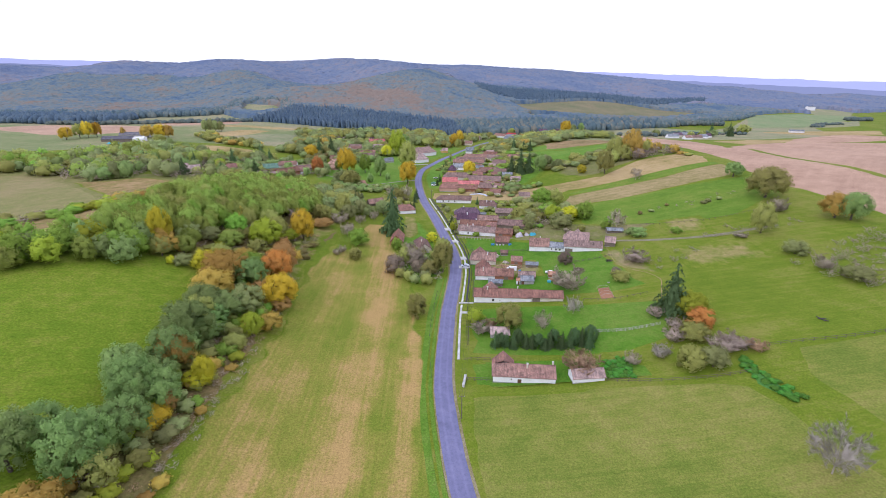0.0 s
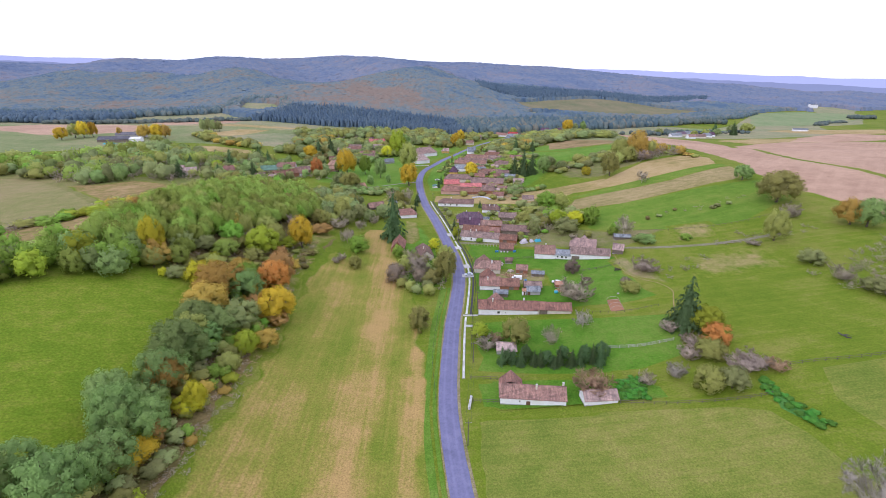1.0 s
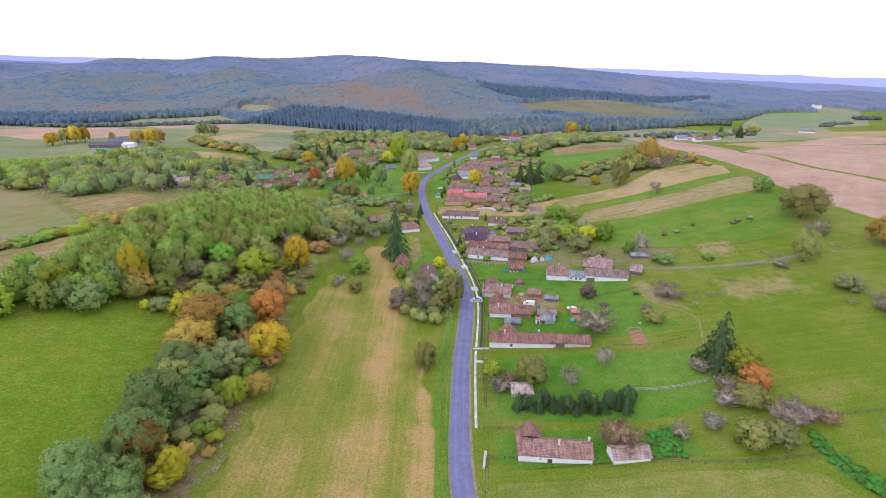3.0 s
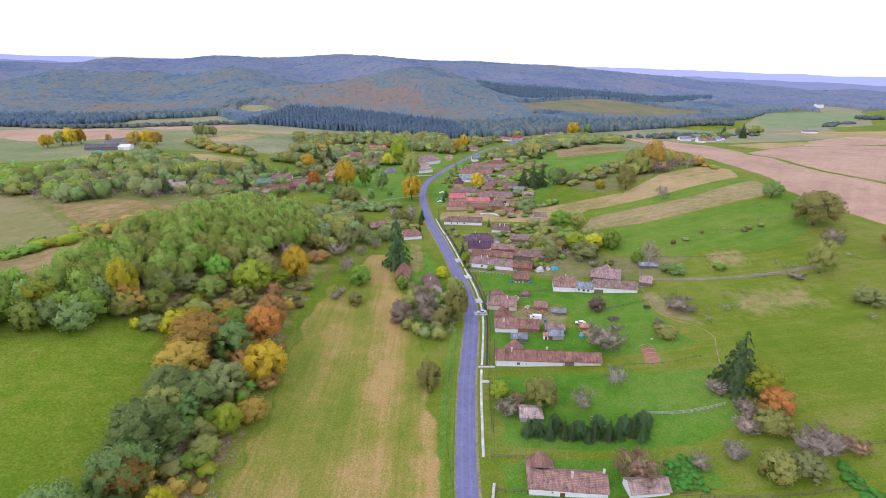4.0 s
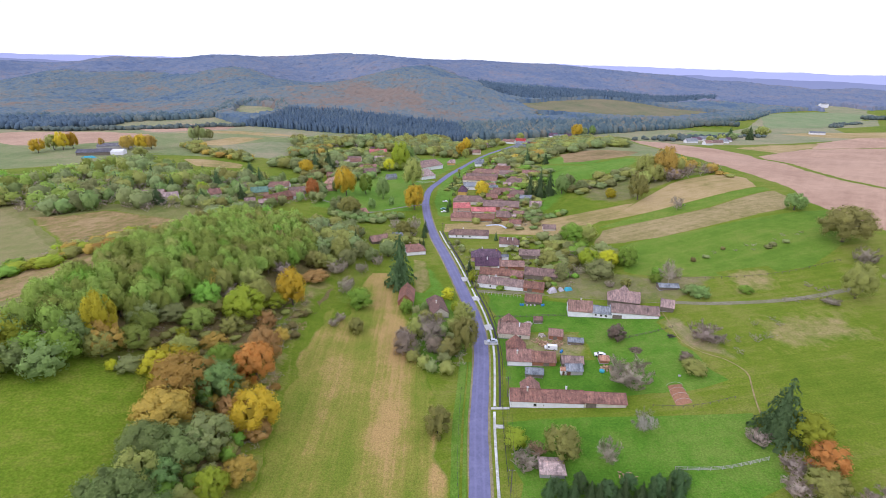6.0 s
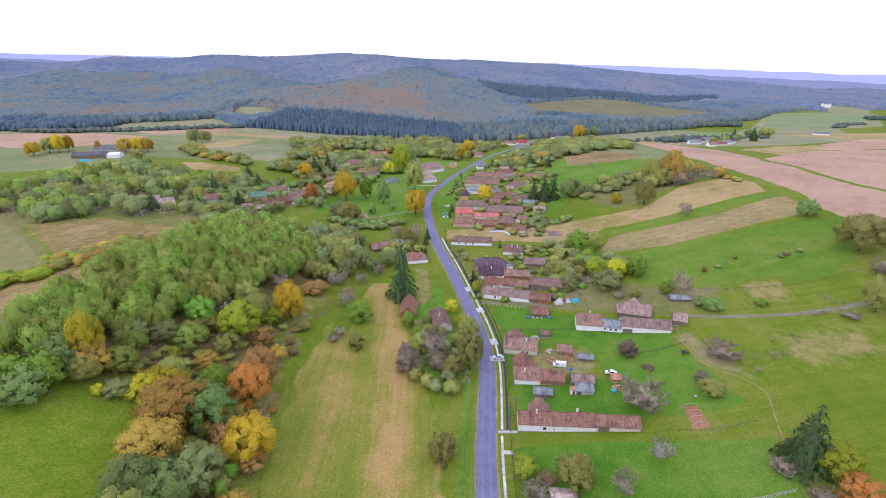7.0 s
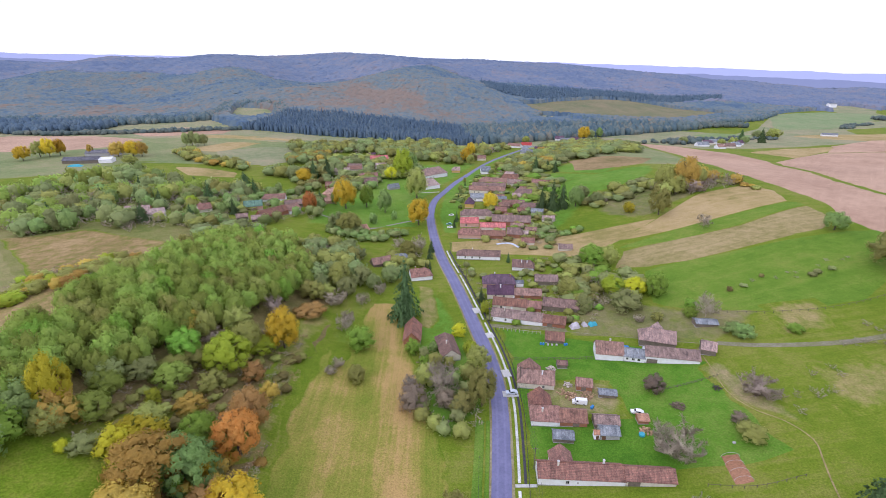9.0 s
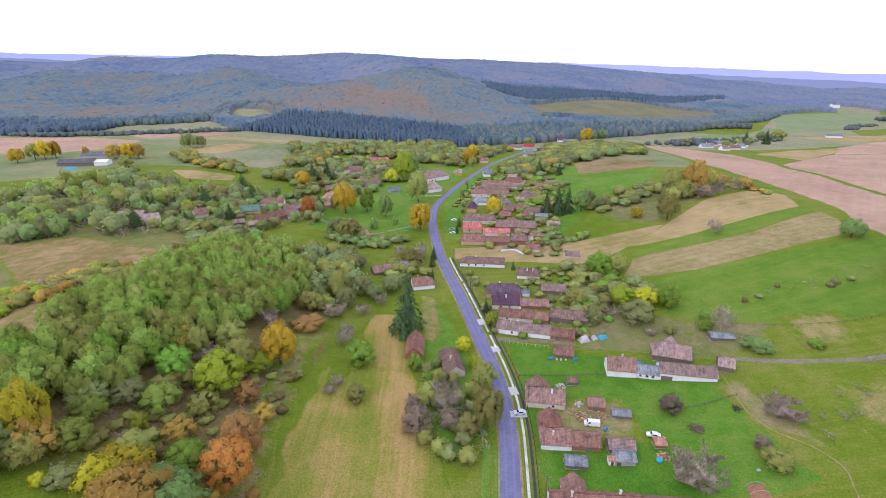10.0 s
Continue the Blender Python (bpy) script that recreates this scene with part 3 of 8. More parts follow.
patch("dry_strip", [(118, 240), (124, 266), (152, 268), (143, 243)], TAN_SOFT, "dry patch of grass inside the paddock", 2.0, 0.13, 2.0, fade=7)
patch("dry_strip", [(-27, 305), (-17, 302), (-13.5, 270), (-18, 262), (-24, 265)], TAN_SOFT, "strip of dry stubble beside the tall spruce", 1.5, 0.13, 0.5, fade=2.5)
patch("dry_strip", [(-75.3, 270.8), (-60.9, 277.2), (-61.9, 232.8), (-59.6, 183.6), (-73.1, 175.9), (-75.7, 223.5)], TAN_SOFT, "dry brown margin along the wood", 2.0, 0.14, 2.0, fade=7)
patch("track_scrub", [(36, 255), (56, 252), (88, 240), (104, 246), (126, 262), (96, 268), (80, 280), (62, 320), (50, 305), (44, 275)], OLIVE_SOFT, "rough olive growth behind the farmsteads", 2.5, 0.13, 2.5, fade=7)
patch("hillside_margin", [(-640, 780), (-520, 790), (-400, 740), (-250, 745), (-150, 770), (-100, 800), (-330, 858), (-640, 935)], PALE_HAZED, "pale hazy meadow before the forest", 12, 0.3, 2.0)
patch("far_meadow", [(306, 880), (420, 970), (560, 1070), (700, 1180), (900, 1440), (1180, 1580), (1310, 1540), (1060, 1240), (900, 1180), (800, 960), (640, 900), (480, 830), (380, 800)], PALE_HAZED, "pale olive meadows of the side valley", 14, 0.35, 2.0)
# the side valley's greens have haze mixed into their colour
HAZED_GREEN = field_material("hazy_green_field", ((0.15, 0.225, 0.085), (0.19, 0.26, 0.105), (0.24, 0.27, 0.135)))
patch("far_green", [(735, 1175), (890, 1440), (1170, 1570), (1300, 1535), (1180, 1420), (1000, 1280), (880, 1200)], field_material("hazed_green_pasture", ((0.17, 0.24, 0.11), (0.215, 0.275, 0.135), (0.26, 0.28, 0.155))), "green pasture along the side valley", 14, 0.9, 2.0)
patch("far_green", [(490, 1062), (540, 1100), (600, 1110), (640, 1080), (590, 1040), (520, 1030)], HAZED_GREEN, "small green field beyond the far hamlet", 10, 0.9)
patch("far_tan", [(690, 1070), (770, 1085), (900, 1090), (1000, 1110), (900, 985), (780, 960), (720, 1000)], TAN, "straw-coloured field beyond the stubble", 12, 0.7, 2.0)
patch("far_tan", [(420, 760), (520, 830), (640, 880), (600, 830), (500, 740), (440, 690)], TAN, "olive brown strip beside the stubble", 12, 0.5, 2.0)
patch("fallow_field", [(-330.2, 640.3), (-300, 720), (-255, 735), (-275.1, 650.3)], TAN, "brown fallow strip beyond the hedges", 8, 0.35)
patch("fallow_field", [(-420, 745), (-330, 790), (-200, 770), (-240, 745)], TAN, "long brown fallow strip below the hill", 8, 0.35)

patch("hillside_margin", [(-110, 768), (-60, 785), (20, 798), (130, 800), (310, 880), (460, 1000), (560, 1100), (520, 1120), (430, 1090), (300, 985), (150, 878), (40, 834), (-60, 803), (-120, 815)], PALE_HAZED, "pale hazy meadow along the forest foot", 8, 0.4, 1.0)
patch("far_green", [(1180, 1560), (1230, 1700), (1280, 1790), (1400, 1790), (1420, 1700), (1330, 1600), (1310, 1540)], PALE_HAZED, "pale meadow round the far hall", 14, 0.9, 2.0)

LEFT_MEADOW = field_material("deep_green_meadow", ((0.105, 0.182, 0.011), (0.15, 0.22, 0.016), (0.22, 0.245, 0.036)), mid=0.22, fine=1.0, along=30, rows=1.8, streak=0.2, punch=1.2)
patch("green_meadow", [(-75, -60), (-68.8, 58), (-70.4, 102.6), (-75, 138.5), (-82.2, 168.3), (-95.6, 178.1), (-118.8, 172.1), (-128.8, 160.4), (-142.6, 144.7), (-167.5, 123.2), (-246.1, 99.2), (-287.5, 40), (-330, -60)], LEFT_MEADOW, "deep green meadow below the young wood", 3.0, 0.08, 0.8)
patch("pale_field", [(-776, 985), (-706, 982), (-668, 927), (-720, 910), (-800, 920)], PALE_HAZED, "small pale field before the hills", 8, 0.6)
patch("hillside_margin", [(-900, 800), (-640, 770), (-540, 805), (-430, 890), (-330, 852), (-300, 900), (-330, 960), (-420, 1000), (-560, 960), (-900, 935)], PALE_HAZED, "pale hazy meadow at the hill's foot", 10, 0.3, 2.0)

patch("slope_scrub_ground", [(96, 412), (112, 452), (165, 478), (215, 470), (222, 440), (176, 422), (135, 392), (112, 388)], OLIVE_SOFT, "rough olive and brown grass below the copse", 3, 0.17, 2.0, fade=8)

# ---- road ----


def spline(points, step):
    """Catmull-Rom through plan points, resampled about every step metres."""
    p = [Vector((a, b)) for a, b in points]
    p = [p[0] * 2 - p[1]] + p + [p[-1] * 2 - p[-2]]
    res = []
    for i in range(1, len(p) - 2):
        n = max(2, int((p[i + 1] - p[i]).length / step))
        for k in range(n):
            t = k / n
            res.append(0.5 * (2 * p[i] + (p[i + 1] - p[i - 1]) * t + (2 * p[i - 1] - 5 * p[i] + 4 * p[i + 1] - p[i + 2]) * t * t
                              + (3 * p[i] - p[i - 1] - 3 * p[i + 1] + p[i + 2]) * t**3))
    res.append(p[-2])
    return res


def offsets(line, d):
    """The line moved d metres to its right."""
    res = []
    for i, q in enumerate(line):
        t = (line[min(i + 1, len(line) - 1)] - line[max(i - 1, 0)]).normalized()
        res.append(Vector((q.x + t.y * d, q.y - t.x * d)))
    return res


def ribbon(name, line, profile, material, label, category, closed_ends=True, base=0.0, local=False):
    """A cross-section of (offset to the right, height) swept along a line on the terrain."""
    n, m = len(line), len(profile)
    verts = []
    for d, h in profile:
        for q in offsets(line, d):
            verts.append((q.x, q.y, h))
    v = np.array(verts)
    mid = np.array([(q.x, q.y) for q in line])
    zc = height(mid[:, 0], mid[:, 1])
    v[:, 2] += (height(v[:, 0], v[:, 1]) if local else np.tile(zc, m)) + base
    ob = new(name, mesh_from(name, v, grid_faces(m, n), [material], shade=False))
    return tagged(ob, label, category, kind="structure")


ROAD = spline([(140, -420), (118, -220), (78, -80), (30, 5), (16, 42), (9, 64), (5.0, 82), (2.5, 98), (0.4, 119), (0.2, 134), (1.0, 152), (2.3, 173), (3.8, 187), (5.3, 202), (6.2, 214),
               (6.2, 229), (4.6, 246), (1.3, 265), (-2.8, 288), (-7.4, 312), (-12.8, 338), (-17.8, 370), (-21.8, 413), (-22.0, 441), (-19.3, 469), (-12, 498), (0, 540), (19, 593),
               (42, 648), (70, 700), (92, 739), (130, 800)], 2.5)


def road_material():
    m, nt, b = blank("worn_asphalt", 0.8)
    geo = nt.nodes.new("ShaderNodeNewGeometry")
    pos = geo.outputs["Position"]
    uv = nt.nodes.new("ShaderNodeAttribute")
    uv.attribute_name = "across"
    a, f, g = noise_node(nt, pos, 0.22, 4, 0.65), noise_node(nt, pos, 1.1, 4, 0.7), noise_node(nt, pos, 5.0, 2)
    r = ramp_node(nt, [(0.3, (0.12, 0.12, 0.215)), (0.52, (0.175, 0.175, 0.31)), (0.72, (0.26, 0.255, 0.4))])
    v = math_node(nt, "MULTIPLY_ADD", f, 0.5, math_node(nt, "MULTIPLY", a, 0.5))
    nt.links.new(v, r.inputs[0])
    track = math_node(nt, "ABSOLUTE", uv.outputs["Fac"])
    lane = math_node(nt, "ABSOLUTE", math_node(nt, "SUBTRACT", track, 0.42))
    worn = math_node(nt, "MULTIPLY", math_node(nt, "SUBTRACT", 0.2, math_node(nt, "MINIMUM", lane, 0.2)), math_node(nt, "MULTIPLY", f, 2.2))
    col = mix_node(nt, worn, r.outputs[0], (0.30, 0.295, 0.50))
    rr = ramp_node(nt, [(0.56, (0, 0, 0)), (0.66, (1, 1, 1))])
    nt.links.new(f, rr.inputs[0])
    col = mix_node(nt, math_node(nt, "MULTIPLY", rr.outputs[0], 0.4), col, (0.10, 0.095, 0.17))
    nt.links.new(col, b.inputs["Base Color"])
    bump(nt, b, g, 0.3, 0.01)
    return m


def make_road():
    mat = road_material()
    half = 2.75
    prof = [(-half - 0.15, 0.0), (-half, 0.14), (-1.4, 0.17), (0, 0.2), (1.4, 0.17), (half, 0.14), (half + 0.15, 0.0)]
    line = ROAD
    ob = ribbon("road", line, prof, mat, "narrow worn asphalt village road with pale wheel tracks", "road", base=0.02)
    me = ob.data
    at = me.attributes.new("across", "FLOAT", "POINT")
    at.data.foreach_set("value", np.repeat(np.array([d / half for d, h in prof], np.float32), len(line)))
    # ragged tarmac edge
    co = np.zeros(len(me.vertices) * 3)
    me.vertices.foreach_get("co", co)
    co = co.reshape(-1, 3)
    n = len(line)
    for row, sgn in ((0, -1), (1, -1), (5, 1), (6, 1)):
        for i in range(n):
            co[row * n + i, 0] += sgn * 0.22 * noise.noise((i * 0.5, row * 0.01 + sgn, 0.0))
    me.vertices.foreach_set("co", co.ravel())
    return ob


make_road()
# gravelly shoulders and the verge
SHOULDER = field_material("road_shoulder", ((0.16, 0.17, 0.06), (0.26, 0.22, 0.12), (0.33, 0.3, 0.2)), mid=0.4)
i0 = min(range(len(ROAD)), key=lambda i: abs(ROAD[i].y - 120))
i1 = min(range(len(ROAD)), key=lambda i: abs(ROAD[i].y - 355))
ribbon("shoulder", [q for q in ROAD if q.y < 420], [(2.6, 0.03), (2.9, 0.1), (3.5, 0.07), (3.7, 0.0)], SHOULDER, "worn gravel shoulder of the road", "road shoulder")
ribbon("shoulder", [q for q in ROAD if q.y < 420], [(-3.6, 0), (-3.4, 0.07), (-2.9, 0.1), (-2.6, 0.03)], SHOULDER, "worn gravel shoulder of the road", "road shoulder")
ribbon("verge", [v for v in ROAD if v.y < 206], [(-8.2, 0), (-7.6, 0.09), (-5.6, 0.1), (-5.2, -0.25), (-4.9, -0.25), (-4.5, 0.1), (-3.7, 0.09), (-3.5, 0)], VERGE, "bright green roadside verge with a shallow ditch", "verge", base=0.16)
# concrete-lined drainage channel on the village side
CH = [q for q in ROAD[i0 + 8:i1]]
DRAIN = plain("weathered_drain_concrete", (0.78, 0.77, 0.79), (0.3, 0.3, 0.26), 0.25, relief=0.01)
CHANNEL = [(4.5, 0.0), (4.55, 0.2), (4.95, 0.24), (5.3, 0.2), (5.35, 0.0)]
start = 0
rng = random.Random(4)
while start < len(CH) - 4:
    n = rng.randint(12, 22)
    seg = CH[start:start + n + 1]
    if len(seg) > 3:
        ribbon("drain_channel", seg, CHANNEL, DRAIN, "pale concrete-lined roadside drain channel", "drain", local=True, base=0.05)
    start += n + (1 if rng.random() < 0.7 else 3)
ribbon("roadside_path", [q for q in CH if q.y > 180], [(6.25, 0.0), (6.3, 0.1), (7.0, 0.1), (7.05, 0.0)], plain("dark_path", (0.075, 0.07, 0.09), (0.045, 0.042, 0.055), 0.7), "dark narrow footpath along the fences", "path", local=True, base=0.05)
TRACK_EARTH = field_material("grassy_track", ((0.15, 0.175, 0.06), (0.21, 0.2, 0.115), (0.27, 0.25, 0.19)), mid=0.3)
TRACK = spline([(8, 266), (25, 263), (41, 259), (67, 251), (91, 243), (111, 237), (141, 234), (175, 238)], 3)
ribbon("farm_track", TRACK, [(-1.5, 0), (-1.3, 0.1), (-0.6, 0.07), (0, 0.13), (0.6, 0.07), (1.3, 0.1), (1.5, 0.0)], TRACK_EARTH, "grassy grey-brown farm track", "track")
ribbon("foot_trail", spline([(86, 240), (84.6, 226), (83.2, 214), (86, 205), (92, 198), (94.5, 190), (92, 183), (89.5, 177), (87, 170)], 2), [(-0.22, -0.02), (-0.16, 0.06), (0.16, 0.06), (0.22, -0.02)], BRACKEN_SOFT, "thin trodden trail across the meadow", "path", local=True, base=0.06)
ribbon("village_lane", spline([(-22, 420), (-40.1, 409.1), (-51.1, 399.9), (-66, 389), (-84.7, 398.6), (-104.1, 411.6)], 3), [(-1.4, 0.02), (-1.2, 0.14), (1.2, 0.14), (1.4, 0.02)], GRAVEL, "pale gravel lane across the green", "lane")
ribbon("garden_path", spline([(-16, 500), (-24, 497), (-34, 497)], 2), [(-0.8, 0.02), (-0.7, 0.22), (0.7, 0.22), (0.8, 0.02)], CONCRETE, "pale footpath to the white house", "path")

# ---- distance ----


def backdrop_ridge(name, radius, prof, tone, seed):
    """A far wooded ridge, plain and out of reach; haze painted as blue tone and glow."""
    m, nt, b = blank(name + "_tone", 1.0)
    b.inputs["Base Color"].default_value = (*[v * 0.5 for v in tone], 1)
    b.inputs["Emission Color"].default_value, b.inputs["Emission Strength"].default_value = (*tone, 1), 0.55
    verts, n = [], 260
    for k in range(n):
        az = -60 + 120 * k / (n - 1)
        z = np.interp(az, [p[0] for p in prof], [p[1] for p in prof])
        z += 9 * noise.noise((az * 0.35, seed, 0)) + 4 * noise.noise((az * 1.4, seed, 1))
        a = radians(az)
        for r, zz in ((radius - 500, -120), (radius, z)):
            verts.append((-14 + r * math.sin(a), 90 + r * math.cos(a), zz))
    tagged(new(name, mesh_from(name, verts, grid_faces(n, 2), [m], shade=True)), "hazy blue wooded ridge on the horizon", "hills", kind="structure")


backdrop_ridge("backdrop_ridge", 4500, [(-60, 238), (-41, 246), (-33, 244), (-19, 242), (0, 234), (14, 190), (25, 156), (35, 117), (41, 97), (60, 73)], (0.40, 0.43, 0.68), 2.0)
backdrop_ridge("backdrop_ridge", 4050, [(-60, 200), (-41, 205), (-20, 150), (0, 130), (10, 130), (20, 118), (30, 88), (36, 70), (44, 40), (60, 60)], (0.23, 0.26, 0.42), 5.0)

# ---- plants ----


def ico(sub=1):
    bm = bmesh.new()
    bmesh.ops.create_icosphere(bm, subdivisions=sub, radius=1.0)
    v = np.array([tuple(a.co) for a in bm.verts])
    f = np.array([[a.index for a in fa.verts] for fa in bm.faces])
    bm.free()
    return v, f


ICO1 = ico(1)
SHADING = {}


def unit(a):
    return a / np.maximum(np.linalg.norm(a, axis=1, keepdims=True), 1e-9)


def leafy(name, verts, faces, normals, material):
    """A mesh of loose triangles whose shading follows the mass of the crown, as foliage does."""
    me = mesh_from(name, verts, faces, [material], shade=True)
    normals = unit(np.asarray(normals, float))
    me.normals_split_custom_set_from_vertices(normals.tolist())
    SHADING[me.name] = normals
    return me


def sprays(rg, at, facing, size, stretch=1.0):
    """Small leaf sprays: one triangle each at the places given, turned roughly the way it faces."""
    n = len(at)
    nor = unit(facing + rg.normal(0, 0.45, (n, 3)))
    a = unit(np.cross(nor, rg.normal(0, 1, (n, 3))))
    b = np.cross(nor, a)
    s = (size * rg.uniform(0.55, 1.35, n))[:, None]
    v = np.stack([at + a * s * stretch, at - a * s * 0.55 + b * s * 0.75, at - a * s * 0.55 - b * s * 0.75], 1)
    return v.reshape(-1, 3)


def crown_mesh(name, seed, lobes, leaves, size, low=0.15, body=0.8, plump=1.0, spread=0.5, pointed=0.0):
    """A crown about 1 wide and 1 high, base at z = 0: many billows over an uneven egg, each dressed with leaf sprays."""
    rg = np.random.default_rng(seed)
    k = np.arange(lobes) + 0.5
    up = 1 - 1.72 * k / lobes
    w = k * 2.39996 + rg.uniform(-0.35, 0.35, lobes)
    flat = np.sqrt(np.maximum(0, 1 - up * up))
    d = np.stack([np.cos(w) * flat, np.sin(w) * flat, up], 1)
    far = np.array([1 + 0.24 * noise.noise(Vector(q) * 1.3 + Vector((seed * 3.1, 0, 0))) for q in d]) * rg.uniform(0.92, 1.06, lobes)
    r = rg.uniform(0.8, 1.2, lobes) * 0.74 * plump / math.sqrt(lobes)
    mid, half = (1 + low) / 2, (1 - low) / 2
    reach = np.maximum(0.05, spread * far - r * 0.8)[:, None]
    c = np.array([0, 0, mid]) + d * reach * np.array([1, 1, half / 0.5])
    if pointed:
        c[:, :2] *= 1 - pointed * np.clip((c[:, 2:3] - mid) / half, 0, 1)
    c = np.vstack([c, [[0, 0, mid], [0, 0, mid + 0.3 * half], [0, 0, mid - 0.4 * half]]])
    r = np.append(r, [0.3, 0.24, 0.24])
    d = np.vstack([d, [[0, 0, 1], [0, 0, 1], [0, 0, -1]]])
    verts, faces, nors = [], [], []
    for i in range(len(c)):
        wob = body * (1 + 0.16 * rg.normal(0, 1, (len(ICO1[0]), 1)))
        faces.append(ICO1[1] + len(ICO1[0]) * i)
        verts.append(c[i] + ICO1[0] * wob * r[i] * np.array([1, 1, 0.9]))
        nors.append(0.55 * ICO1[0] + 0.75 * d[i])
    at, nn = [], []
    share = r[:lobes] ** 2 / (r[:lobes] ** 2).sum()
    for i in range(lobes):
        m = int(leaves * share[i] * 1.5)
        q = unit(rg.normal(0, 1, (m, 3)) + 0.75 * d[i])
        p = c[i] + q * (r[i] * (0.74 + 0.52 * rg.random(m) ** 1.3))[:, None]
        at.append(p)
        nn.append(0.55 * q + 0.75 * d[i])
    at, nn = np.vstack(at), np.vstack(nn)
    deep = (np.linalg.norm(at[:, None] - c[None], axis=2) < 0.7 * r[None]).any(1)
    at, nn = at[~deep][:], nn[~deep]
    pick = rg.permutation(len(at))[:leaves]
    at, nn = at[pick], unit(nn[pick])
    k0 = len(c) * len(ICO1[0])
    verts.append(sprays(rg, at, nn, size))
    faces.append(np.arange(len(at) * 3).reshape(-1, 3) + k0)
    nors.append(np.repeat(nn * 0.8 + rg.normal(0, 0.22, nn.shape) + [0, 0, 0.12], 3, axis=0))
    return leafy(name, np.vstack(verts), np.vstack(faces), np.vstack(nors), LEAVES["green"])


def tube(verts, faces, a, b, ra, rb, sides=6):
    a, b = Vector(a), Vector(b)
    d = (b - a).normalized()
    u = d.orthogonal().normalized()
    w = d.cross(u)
    v0 = len(verts)
    for c, r in ((a, ra), (b, rb)):
        for k in range(sides):
            t = 2 * math.pi * k / sides
            verts.append(c + (u * math.cos(t) + w * math.sin(t)) * r)
    for k in range(sides):
        faces.append((v0 + k, v0 + (k + 1) % sides, v0 + sides + (k + 1) % sides, v0 + sides + k))


def trunk_mesh(name, seed, top=0.75, r=0.03, limbs=6):
    rg = random.Random(seed)
    verts, faces = [], []
    p = Vector((0, 0, -0.04))
    for k in range(4):
        q = Vector((rg.uniform(-0.02, 0.02), rg.uniform(-0.02, 0.02), top * (k + 1) / 4))
        tube(verts, faces, p, q, r * (1.25 - 0.28 * k), r * (1.25 - 0.28 * (k + 1)), 7)
        p = q
    for k in range(limbs):
        z = top * rg.uniform(0.3, 0.9)
        w = k * 2.4 + rg.uniform(-0.3, 0.3)
        q = Vector((math.cos(w) * 0.3, math.sin(w) * 0.3, z + rg.uniform(0.1, 0.22)))
        tube(verts, faces, (0, 0, z), q, r * 0.45, r * 0.12, 4)
    return mesh_from(name, verts, faces, [BARK])


